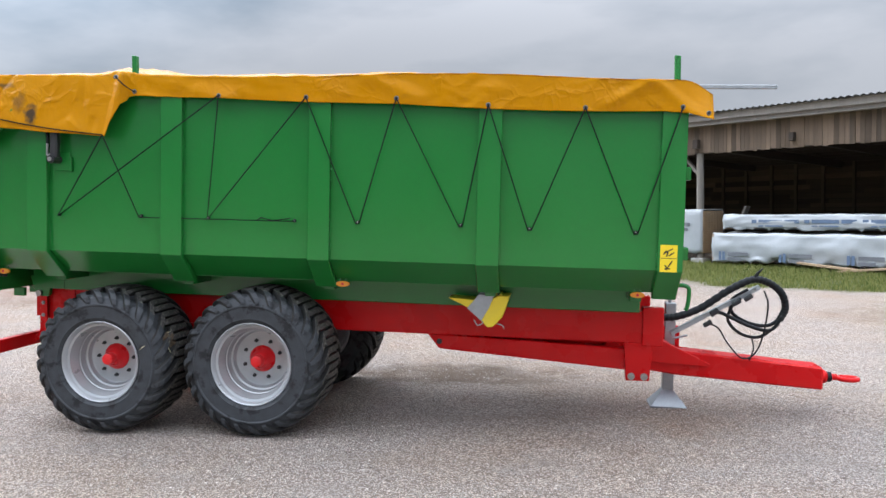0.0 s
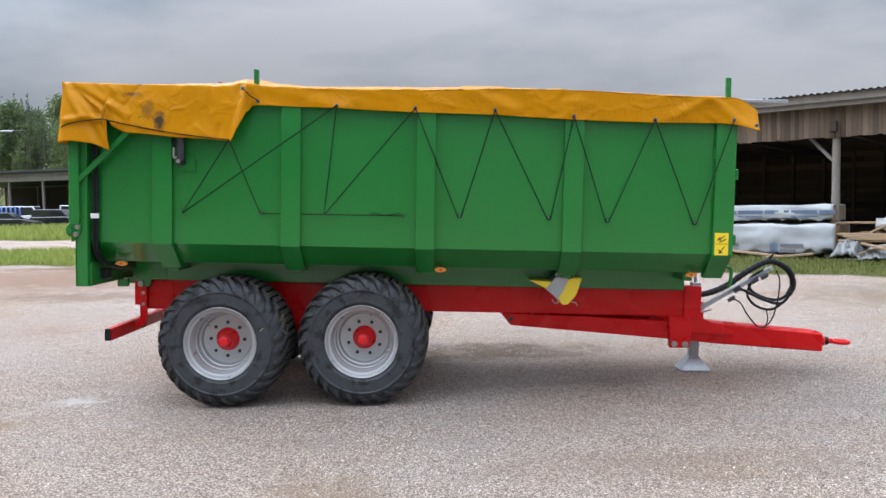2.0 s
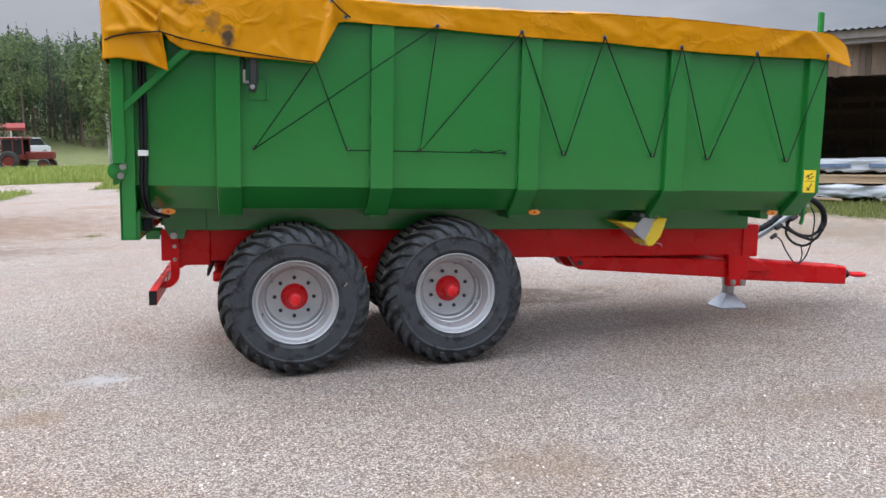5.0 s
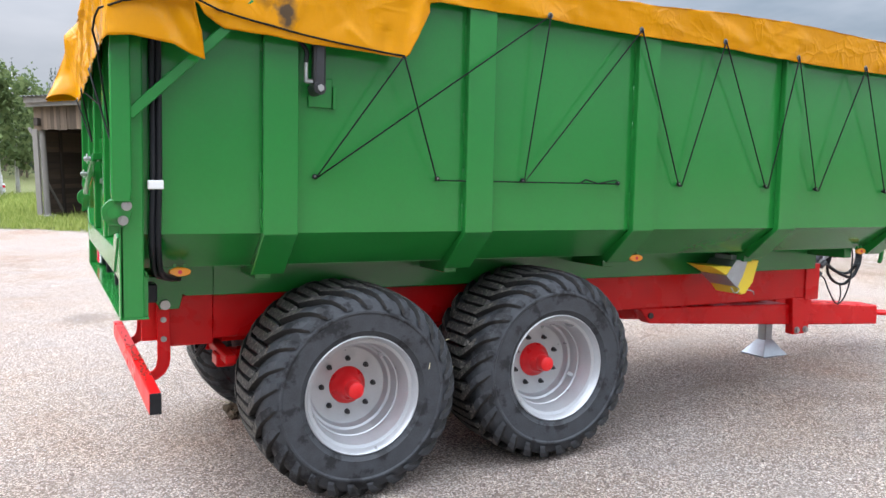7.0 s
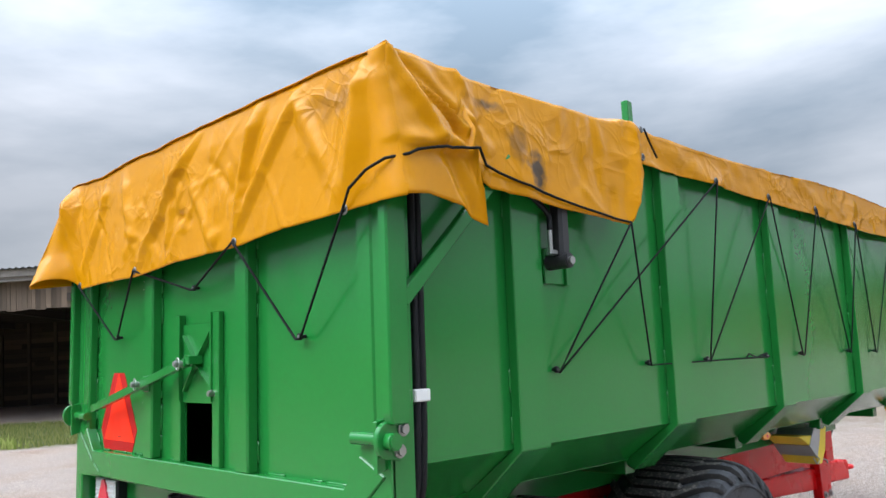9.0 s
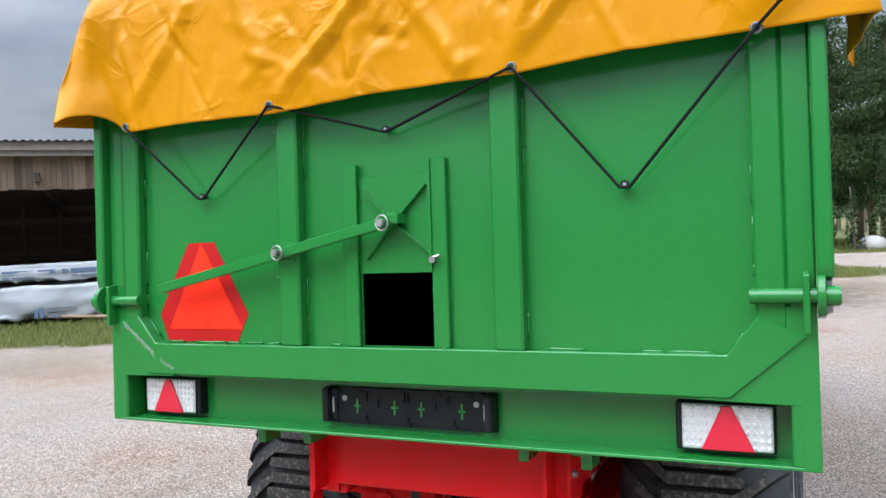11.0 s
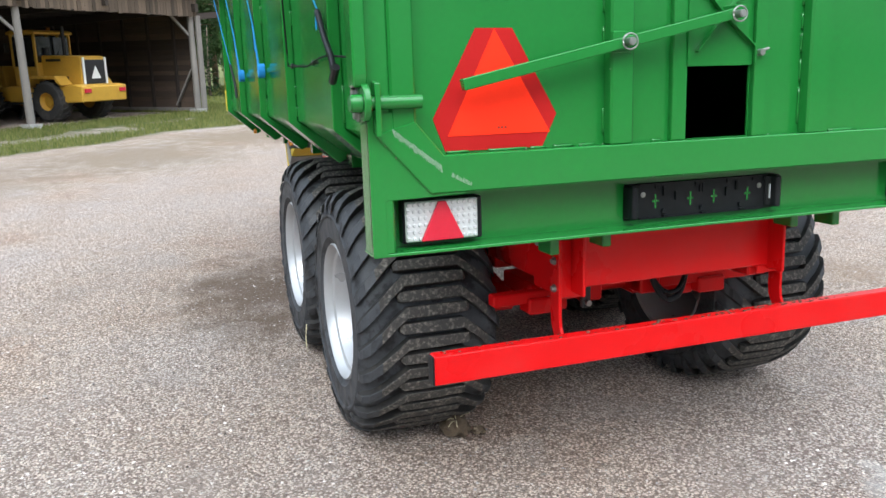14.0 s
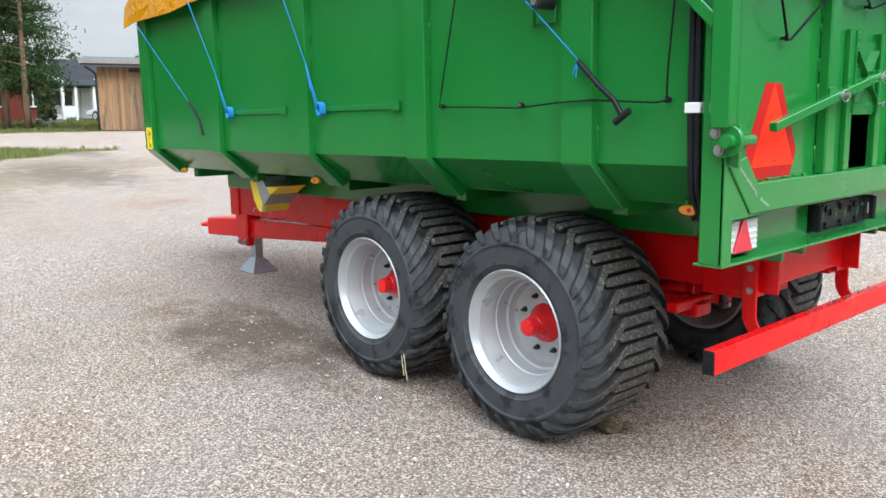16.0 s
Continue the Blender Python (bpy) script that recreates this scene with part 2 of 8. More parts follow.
def smooth_line(points, steps=6):
    """Catmull-Rom through the points."""
    p = [Vector(q) for q in points]
    p = [p[0] * 2 - p[1]] + p + [p[-1] * 2 - p[-2]]
    out = []
    for i in range(1, len(p) - 2):
        for k in range(steps):
            t = k / steps
            out.append(0.5 * ((2 * p[i]) + (p[i + 1] - p[i - 1]) * t + (2 * p[i - 1] - 5 * p[i] + 4 * p[i + 1] - p[i + 2]) * t * t
                              + (3 * p[i] - p[i - 1] - 3 * p[i + 1] + p[i + 2]) * t ** 3))
    out.append(p[-2])
    return out


def tube(points, r, seg=7, bm=None, radii=None):
    """A round cord or pipe along a line of points."""
    bm = bm or bmesh.new()
    p = [Vector(q) for q in points]
    rings = []
    ref = Vector((0, 0, 1))
    for i, q in enumerate(p):
        d = (p[min(i + 1, len(p) - 1)] - p[max(i - 1, 0)]).normalized()
        if abs(d.dot(ref)) > 0.95:
            ref = Vector((0, 1, 0)) if abs(d.y) < 0.9 else Vector((1, 0, 0))
        s = d.cross(ref).normalized()
        u = s.cross(d).normalized()
        rr = radii[i] if radii else r
        rings.append([bm.verts.new(q + (s * math.cos(2 * math.pi * k / seg) + u * math.sin(2 * math.pi * k / seg)) * rr) for k in range(seg)])
    for a, b in zip(rings, rings[1:]):
        for k in range(seg):
            bm.faces.new((a[k], a[(k + 1) % seg], b[(k + 1) % seg], b[k]))
    bm.faces.new(rings[0])
    bm.faces.new(rings[-1])
    return bm


def lathe(profile, seg, axis="y", bm=None, close=False):
    """Turns (radius, offset) points round an axis through the origin."""
    bm = bm or bmesh.new()
    rings = []
    for i in range(seg):
        a = 2 * math.pi * i / seg
        rings.append([bm.verts.new({"y": (r * math.cos(a), o, r * math.sin(a)), "z": (r * math.cos(a), r * math.sin(a), o),
                                    "x": (o, r * math.cos(a), r * math.sin(a))}[axis]) for r, o in profile])
    k = len(profile)
    for i in range(seg):
        a, b = rings[i], rings[(i + 1) % seg]
        for j in range(k if close else k - 1):
            bm.faces.new((a[j], a[(j + 1) % k], b[(j + 1) % k], b[j]))
    return bm


def grid_mesh(name, pts, mat, parent=None, label="", smooth=True, thick=0.0):
    """A sheet from a numpy array of points (rows, columns, 3)."""
    r, c, _ = pts.shape
    idx = np.arange(r * c).reshape(r, c)
    f = np.stack([idx[:-1, :-1], idx[:-1, 1:], idx[1:, 1:], idx[1:, :-1]], -1).reshape(-1, 4)
    me = bpy.data.meshes.new(name)
    me.from_pydata(pts.reshape(-1, 3).tolist(), [], f.tolist())
    if smooth:
        me.polygons.foreach_set("use_smooth", [True] * len(me.polygons))
    ob = part(name, me, mat, parent, label)
    if thick:
        s = ob.modifiers.new("thickness", "SOLIDIFY")
        s.thickness, s.offset = thick, 1.0
    return ob


def soup(name, verts, faces, mat, parent=None, label="", smooth=False):
    """One mesh from numpy arrays of corners and faces."""
    me = bpy.data.meshes.new(name)
    me.from_pydata(np.asarray(verts).tolist(), [], np.asarray(faces).tolist())
    if smooth:
        me.polygons.foreach_set("use_smooth", [True] * len(me.polygons))
    return part(name, me, mat, parent, label)


# ---- the tipping trailer; its own axes: x towards the drawbar, y to its left, z up ----
trailer = thing("tipping_trailer", "green and red two-axle farm tipping trailer parked on a gravel yard", "trailer", TRAILER)
SIDE, RIB_OUT, TOP, X0, X1 = 1.205, 1.25, 2.70, 0.070, 5.455
RIBS = [(0.612, 0.780), (1.690, 1.857), (2.822, 2.982), (4.050, 4.214), (5.303, 5.471)]


def bolt(name, at, axis, parent, r=0.014, h=0.012, mat=None):
    d = Vector(axis).normalized()
    bm = rod(Vector(at), Vector(at) + d * h * 0.35, r * 1.45, 12)
    rod(Vector(at) + d * h * 0.3, Vector(at) + d * h, r, 6, bm)
    return part(name, bm, mat or STEEL, parent)


# body: side panels with the slanted lower part, front, floor
for s in (-1, 1):
    prof = [(s * SIDE, TOP), (s * SIDE, 1.430), (s * 0.970, 1.255), (s * 0.965, 1.261), (s * (SIDE - 0.006), 1.433), (s * (SIDE - 0.006), TOP)]
    part("side_panel", prism(prof, "x", X0, X1), GREEN, trailer)
    part("top_rail", box(X0, X1, s * (SIDE - 0.07), s * (SIDE + 0.012), TOP - 0.05, TOP + 0.03, 0.006), GREEN, trailer)
    for a, b in RIBS:
        prof = [(s * RIB_OUT, TOP - 0.02), (s * RIB_OUT, 1.425), (s * 1.005, 1.207), (s * 0.965, 1.225), (s * 0.965, 1.255), (s * (SIDE + 0.001), 1.430), (s * (SIDE + 0.001), TOP - 0.02)]
        rib = part("rib", prism(prof, "x", a, b, 0.004), GREEN, trailer)
        for xe, n in ((a, -1), (b, 1)):
            bead = []
            rnd = random.Random(int(a * 1000) + n + s)
            z = 1.45
            while z < 2.62:
                ln = rnd.uniform(0.04, 0.16)
                if rnd.random() < 0.55:
                    bead.append((z, z + ln))
                z += ln + rnd.uniform(0.02, 0.09)
            bm = bmesh.new()
            for z0, z1 in bead:
                pts = [(xe + n * 0.002 + rnd.uniform(-.001, .001), s * (SIDE + 0.003), z0 + (z1 - z0) * k / 5) for k in range(6)]
                tube(pts, 0.0045, 5, bm)
            tagged(part("weld_bead", bm, GREEN, rib, smooth=True), kind="stuff")
    part("sill", box(0.50, 5.27, s * 0.46, s * 0.60, 1.055, 1.252, 0.006), GREEN, trailer)
    part("sill_tail", prism([(0.22, 1.252), (0.50, 1.252), (0.50, 1.058), (0.36, 1.058), (0.22, 1.15)], "y", s * 0.465, s * 0.595), GREEN, trailer)
part("floor", box(X0, X1, -0.968, 0.968, 1.252, 1.262), GREEN, trailer)
part("front_panel", prism([(-SIDE, TOP), (-SIDE, 1.43), (-0.97, 1.255), (0.97, 1.255), (SIDE, 1.43), (SIDE, TOP)], "x", X1, X1 + 0.006), GREEN, trailer)
for z in (1.55, 2.10, TOP - 0.03):
    part("front_stiffener", box(X1 + 0.006, X1 + 0.056, -SIDE, SIDE, z - 0.045, z + 0.045, 0.006), GREEN, trailer)
for y in (-0.55, 0.55):
    part("front_post", box(X1 + 0.006, X1 + 0.075, y - 0.05, y + 0.05, 1.26, TOP, 0.006), GREEN, trailer)
for x in (0.69, 1.77, 2.90, 4.14, 5.2):
    part("floor_bearer", box(x - 0.04, x + 0.04, -0.93, 0.93, 1.175, 1.252, 0.004), GREEN, trailer)
part("front_latch", tube(smooth_line([(5.47, -0.93, 1.30), (5.53, -0.95, 1.31), (5.57, -0.95, 1.28), (5.565, -0.95, 1.17), (5.55, -0.95, 1.13)]), 0.016, 8), GREEN, trailer, smooth=True)
for x in (1.485, 5.39):
    for s in (-1, 1):
        part("stake", prism([(x - 0.018, 2.60), (x + 0.022, 2.60), (x + 0.016, 2.89), (x - 0.024, 2.895)], "y", s * 1.21, s * 1.245, 0.003), GREEN, trailer)

# rear frame of the body: corner posts, lamp recess, hinge ears
for s in (-1, 1):
    part("corner_post", box(-0.019, 0.080, s * 1.206, s * 1.278, 1.065, TOP, 0.006), GREEN, trailer)
    plate = [(s * 1.278, 1.062), (s * 1.278, 1.50), (s * 1.20, 1.50), (s * 1.20, 1.42), (s * 0.96, 1.238), (s * 1.232, 1.232), (s * 1.232, 1.062)]
    part("corner_plate", prism(plate, "x", -0.020, -0.004, 0.002), GREEN, trailer)
    part("recess_cheek", box(-0.004, 0.10, s * 1.230, s * 1.240, 1.065, 1.240), GREEN, trailer)
part("recess_back", box(0.090, 0.098, -1.232, 1.232, 1.065, 1.262), GREEN, trailer)
part("recess_lip", box(-0.020, 0.10, -1.277, 1.277, 1.058, 1.068, 0.002), GREEN, trailer)
part("recess_roof", box(-0.004, 0.105, -1.232, 1.232, 1.236, 1.246), GREEN, trailer)
for s in (-1, 1):
    ear = part("hinge_ear", prism([(0.165, 1.16), (0.37, 1.16), (0.350, 1.06), (0.332, 0.985), (0.235, 0.985), (0.195, 1.06)], "y", s * 0.52, s * 0.565, 0.003), GREEN, trailer)
    part("hinge_pin", rod((0.257, s * 0.50, 1.012), (0.257, s * 0.592, 1.012), 0.026, 14), STEEL, ear)
    part("hinge_tab", box(0.06, 0.16, s * 0.395, s * 0.43, 1.00, 1.06, 0.004), GREEN, trailer)
    part("hinge_tab", box(0.06, 0.16, s * 0.60, s * 0.635, 0.99, 1.06, 0.004), GREEN, trailer)

# tailgate
gate = part("tailgate", box(-0.006, 0.0, -1.20, -0.133, 1.25, TOP), GREEN, trailer, "green steel tailgate with a grain slide")
gate.location = (0.030, 0, 0)
part("skin", box(-0.006, 0.0, 0.139, 1.20, 1.25, TOP), GREEN, gate)
part("skin", box(-0.006, 0.0, -0.133, 0.139, 1.25, 1.366), GREEN, gate)
part("skin", box(-0.006, 0.0, -0.133, 0.139, 1.613, TOP), GREEN, gate)
for a, b in ((0.368, 0.456), (-0.456, -0.361)):
    part("upright", box(-0.056, -0.006, a, b, 1.362, TOP - 0.02, 0.007), GREEN, gate)
for s in (-1, 1):
    part("stile", box(-0.050, -0.006, s * 1.125, s * 1.205, 1.44, TOP - 0.02, 0.007), GREEN, gate)
    part("stile_flange", box(-0.020, 0.0, s * 1.205, s * 1.255, 1.44, TOP - 0.02, 0.004), GREEN, gate)
beam = [(-1.130, 1.475), (-1.047, 1.366), (1.042, 1.363), (1.132, 1.470), (1.258, 1.434), (1.088, 1.246), (-1.052, 1.246), (-1.252, 1.418)]
part("bottom_beam", prism(beam, "x", -0.058, -0.006, 0.004), GREEN, gate)
for s in (-1, 1):
    part("pin_bar", rod((-0.062, s * 1.112, 1.529), (-0.062, s * 1.318, 1.529), 0.021, 14), GREEN, gate, smooth=40)
    part("pin_lug", prism([(-0.092, 1.43), (-0.02, 1.45), (-0.02, 1.60), (-0.092, 1.585)], "y", s * 1.245, s * 1.262, 0.002), GREEN, gate)
    # outer swing arms
    arm = part("swing_arm", prism([(-0.054, 2.62), (0.028, 2.62), (0.030, 1.63), (0.022, 1.575), (-0.044, 1.575), (-0.054, 1.605)], "y", s * 1.279, s * 1.322, 0.006), GREEN, trailer)
    ear = [(-0.044 + 0.048 * math.cos(a), 1.530 + 0.056 * math.sin(a)) for a in [radians(v) for v in range(80, 290, 18)]] + [(-0.004, 1.466), (0.018, 1.490), (0.036, 1.545), (0.034, 1.590)]
    part("arm_eye", prism(ear, "y", s * 1.279, s * 1.300, 0.003), GREEN, arm)
    part("pin_head", rod((-0.046, s * 1.298, 1.529), (-0.046, s * 1.336, 1.529), 0.027, 18, bev=0.004), GREEN, arm, smooth=40)
    bolt("arm_bolt", (0.009, s * 1.300, 1.560), (0, s, 0), arm, 0.015, 0.016)
    bolt("arm_bolt", (-0.006, s * 1.300, 1.497), (0, s, 0), arm, 0.015, 0.016)
    brace = part("diagonal_brace", bar((0.02, s * 1.297, 1.945), (0.56, s * 1.297, 2.475), 0.034, 0.046, (-1, 0, 1), bev=0.004), GREEN, trailer)
    # hose bundle behind the arm
    for dx in (0.0, 0.026):
        hose = [(0.122 + dx, s * 1.240, 2.55), (0.124 + dx, s * 1.240, 1.75), (0.118 + dx, s * 1.240, 1.48), (0.122 + dx, s * 1.22, 1.34), (0.15 + dx, s * 1.12, 1.24), (0.24 + dx, s * 1.0, 1.20)]
        part("hydraulic_hose", tube(smooth_line(hose, 8), 0.014, 8), BLACK, trailer, smooth=True)
    part("hose_clip", box(0.100, 0.167, s * 1.236, s * 1.262, 1.632, 1.672, 0.004), WHITE, trailer, "small pale hose clip")
    part("rubber_stop", box(0.098, 0.158, s * 0.98, s * 1.08, 1.100, 1.190, 0.008), BLACK, trailer)

# weld beads along the uprights and the beam
def beads(run, parent, seed, gap=0.06, r=0.0042):
    """Broken weld beads along a straight run."""
    rnd = random.Random(seed)
    a, b = Vector(run[0]), Vector(run[1])
    ln, t, bm = (b - a).length, 0.02, bmesh.new()
    while t < ln - 0.03:
        step = rnd.uniform(0.03, 0.14)
        if rnd.random() < 0.62:
            ends = [a.lerp(b, min(1.0, (t + step * k / 4) / ln)) + Vector((rnd.uniform(-.001, .001), 0, rnd.uniform(-.001, .001))) for k in range(5)]
            tube(ends, r, 5, bm)
        t += step + rnd.uniform(0.01, gap)
    tagged(part("weld_bead", bm, GREEN, parent, smooth=True), kind="stuff")


for k, y in enumerate((0.366, 0.458, -0.359, -0.458)):
    beads(((-0.009, y, 1.38), (-0.009, y, 2.30)), gate, 60 + k)
for k, (y0, y1) in enumerate(((-1.03, -0.47), (-0.35, -0.20), (0.21, 0.36), (0.47, 1.03))):
    beads(((-0.010, y0, 1.367), (-0.010, y1, 1.367)), gate, 70 + k, 0.03, 0.005)
for s in (-1, 1):
    beads(((-0.010, s * 1.05, 1.372), (-0.010, s * 1.128, 1.470)), gate, 80 + s, 0.02, 0.005)
    beads(((-0.009, s * 1.123, 1.49), (-0.009, s * 1.123, 2.2)), gate, 90 + s)

# grain slide
guide = [(0.142, 0.200), (-0.194, -0.138)]
for a, b in guide:
    part("slide_guide", box(-0.030, -0.006, a, b, 1.364, 1.988, 0.003), GREEN, gate)
    part("guide_lip", box(-0.038, -0.030, min(a, b, key=abs) - 0.004, min(a, b, key=abs) + 0.006, 1.62, 1.985), GREEN, gate)
slide = part("slide_door", box(-0.018, -0.009, -0.137, 0.141, 1.613, 1.945, 0.001), GREEN, gate)
for y, z in ((0.112, 1.897), (-0.122, 1.905), (0.106, 1.662), (-0.138, 1.676)):
    part("stiffener", bar((-0.030, -0.002, 1.782), (-0.026, y, z), 0.006, 0.024, (1, 0, 0)), GREEN, slide)
part("lock_bolt", rod((-0.05, -0.150, 1.662), (-0.05, -0.178, 1.668), 0.005, 8), STEEL, slide)
part("lock_nut", rod((-0.055, -0.15, 1.655), (-0.03, -0.15, 1.655), 0.012, 6), STEEL, slide)
lever = part("lever", bar((-0.078, 0.985, 1.573), (-0.078, -0.015, 1.785), 0.032, 0.036, (0, 0, 1), bev=0.003), GREEN, gate)
for y, z in ((0.421, 1.694), (0.0, 1.779)):
    part("pivot_pin", rod((-0.13, y, z), (-0.05, y, z), 0.013, 12, bev=0.003), STEEL, lever, "bright steel pivot pin")
    ring = [(-0.112 + 0.004 * math.cos(a), y + 0.025 * math.cos(a), z + 0.025 * math.sin(a)) for a in [2 * math.pi * k / 18 for k in range(18)]]
    part("spring_ring", tube(ring + ring[:1], 0.0028, 6), STEEL, lever, smooth=True)
part("clevis", box(-0.085, -0.020, -0.045, 0.0, 1.775, 1.812, 0.003), GREEN, lever)
part("pivot_block", box(-0.062, -0.050, 0.385, 0.455, 1.66, 1.73, 0.003), GREEN, gate)

# slow-vehicle triangle on the tailgate
smv = part("warning_triangle", prism([(0.911, 1.745), (0.787, 1.745), (0.632, 1.474), (0.684, 1.3685), (1.020, 1.3685), (1.059, 1.472)], "x", -0.0085, -0.0062), CRIMSON_FILM, gate, "orange slow-vehicle triangle with dark red border")
part("orange_field", prism([(0.848, 1.743), (0.656, 1.416), (1.012, 1.416)], "x", -0.0105, -0.0086), ORANGE_FILM, smv)
for k in range(3):
    part("print_mark", box(-0.0114, -0.0106, 0.812 + 0.012 * k, 0.818 + 0.012 * k, 1.434, 1.440), INK, smv)

# tail lamps
for s in (-1, 1):
    lamp = part("tail_lamp", box(0.044, 0.092, s * 0.893, s * 1.163, 1.082, 1.220, 0.004), BLACK, trailer, "rectangular tail lamp with clear lens and red triangle")
    part("lens", box(0.034, 0.044, s * 0.911, s * 1.157, 1.087, 1.217, 0.004), CLEAR_LENS, lamp)
    for i in range(13):
        for j in range(6):
            y, z = 0.921 + i * 0.0188, 1.097 + j * 0.022
            if abs(y - 1.036) < 0.062 * (1.219 - z) / 0.128 + 0.012:
                continue
            part("led_cell", rod((0.035, s * y, z), (0.030, s * y, z), 0.0078, 8, r2=0.005), CLEAR_LENS, lamp)
    part("red_triangle", prism([(s * (1.036 - 0.072), 1.089), (s * (1.036 + 0.072), 1.089), (s * (1.036 + 0.012), 1.215), (s * (1.036 - 0.012), 1.215)], "x", 0.022, 0.034, 0.002), RED_LENS, lamp)

# number plate carrier, empty: a ribbed back plate with a lamp housing at each end
carrier = part("plate_carrier", box(0.078, 0.090, -0.322, 0.334, 1.083, 1.211, 0.003), BLACK, trailer, "empty black number plate carrier")
for y0, n in ((0.334, -1), (-0.322, 1)):
    ends = [(0.090, y0), (0.060, y0), (0.036, y0 + n * 0.006), (0.030, y0 + n * 0.018), (0.036, y0 + n * 0.030), (0.062, y0 + n * 0.034), (0.072, y0 + n * 0.048), (0.090, y0 + n * 0.052)]
    housing = part("carrier_lamp", prism(ends, "z", 1.092, 1.206, 0.003), BLACK, carrier)
    part("housing_cap", prism([(0.084, y0 + n * 0.004), (0.044, y0 + n * 0.008), (0.044, y0 + n * 0.028), (0.084, y0 + n * 0.032)], "z", 1.206, 1.211, 0.001), BLACK, housing)
    part("lamp_lens", box(0.058, 0.064, y0 + n * 0.036, y0 + n * 0.040, 1.122, 1.176), CLEAR_LENS, housing)
for y in (0.259, -0.249):
    bolt("carrier_screw", (0.078, y, 1.165 + 0.006), (-1, 0, 0), carrier, 0.007, 0.005)
for y in (0.207, 0.058, -0.045, -0.196):
    part("cross_slot", box(0.0762, 0.0786, y - 0.0032, y + 0.0032, 1.120, 1.170), GREEN, carrier)
    part("cross_slot", box(0.0762, 0.0786, y - 0.013, y + 0.013, 1.142, 1.149), GREEN, carrier)
for y, z in ((0.168, 1.180), (0.123, 1.160), (0.018, 1.182), (0.006, 1.182), (-0.098, 1.160), (-0.142, 1.180), (-0.150, 1.180), (0.174, 1.180)):
    part("carrier_rib", box(0.070, 0.0785, y - 0.0028, y + 0.0028, z - 0.016, z + 0.016), BLACK, carrier)
for y in (0.175, 0.010, -0.162):
    part("carrier_clip", rod((0.068, y, 1.108), (0.079, y, 1.108), 0.009, 8), BLACK, carrier)
    part("clip_tongue", box(0.066, 0.079, y - 0.018, y + 0.004, 1.086, 1.094, 0.001), BLACK, carrier)
for y in (0.285, 0.20, 0.03, -0.11, -0.225, -0.275):
    part("carrier_stud", box(0.072, 0.0785, y - 0.010, y + 0.010, 1.192, 1.204, 0.001), BLACK, carrier)
part("edge_rib", box(0.070, 0.0785, -0.262, 0.276, 1.083, 1.087), BLACK, carrier)
part("edge_rib", box(0.072, 0.0785, -0.262, 0.276, 1.206, 1.210), BLACK, carrier)

# marker lights under the slanted panels
for s in (-1, 1):
    for x in (0.266, 3.037 if s < 0 else 3.105, 5.20):
        m = part("marker_light", prism([(x + 0.052 * math.cos(a), 1.237 + 0.022 * math.sin(a)) for a in [2 * math.pi * k / 20 for k in range(20)]], "y", s * 1.020, s * 1.042, 0.004), AMBER, trailer, "oval amber marker light")
        part("lamp_core", rod((x, s * 1.038, 1.237), (x, s * 1.044, 1.237), 0.010, 10), RED_LENS, m)
        for d in (-0.022, 0.022):
            part("bracket", box(x + d - 0.008, x + d + 0.008, s * 1.012, s * 1.024, 1.24, 1.275), GREEN, m)
for s in (-1, 1):
    st = part("warning_sticker", box(5.318, 5.432, s * 1.2505, s * 1.2515, 1.424, 1.610), STICKER, trailer, "yellow tipping-hazard sticker")
    part("sticker_print", box(5.322, 5.428, s * 1.2515, s * 1.2519, 1.516, 1.520), INK, st)
    for a, b in (((5.35, 1.555), (5.40, 1.585)), ((5.34, 1.545), (5.36, 1.572)), ((5.375, 1.535), (5.41, 1.56)), ((5.36, 1.53), (5.37, 1.56)), ((5.36, 1.44), (5.40, 1.50)), ((5.35, 1.445), (5.385, 1.448)), ((5.35, 1.47), (5.37, 1.45))):
        part("sticker_print", bar((a[0], s * 1.2518, a[1]), (b[0], s * 1.2518, b[1]), 0.009, 0.001, (0, 1, 0)), INK, st)

# tarpaulin latch cylinder on the side
for s in (-1, 1):
    base = part("latch_plate", box(0.835, 0.955, s * 1.205, s * 1.219, 2.035, 2.175, 0.003), GREEN, trailer)
    part("latch_strap", box(0.955, 0.972, s * 1.206, s * 1.232, 2.03, 2.14, 0.002), GREEN, base)
    cyl = part("ram", box(0.838, 0.896, s * 1.245, s * 1.305, 2.123, 2.47, 0.012), DARK_STEEL, trailer, "dark hydraulic latch cylinder")
    part("ram_eye", rod((0.861, s * 1.215, 2.117), (0.861, s * 1.325, 2.117), 0.030, 16, bev=0.004), DARK_STEEL, cyl, smooth=40)
    part("ram_bolt", rod((0.861, s * 1.322, 2.117), (0.861, s * 1.336, 2.117), 0.017, 6), STEEL, cyl)
    part("hose_fitting", rod((0.806, s * 1.275, 2.145), (0.806, s * 1.275, 2.235), 0.010, 10), STEEL, cyl)
    part("hose_fitting", rod((0.806, s * 1.275, 2.150), (0.838, s * 1.275, 2.150), 0.012, 6), STEEL, cyl)
    part("ram_hose", tube(smooth_line([(0.806, s * 1.275, 2.235), (0.805, s * 1.27, 2.30), (0.74, s * 1.25, 2.36), (0.60, s * 1.262, 2.40)]), 0.011, 8), BLACK, cyl, smooth=True)

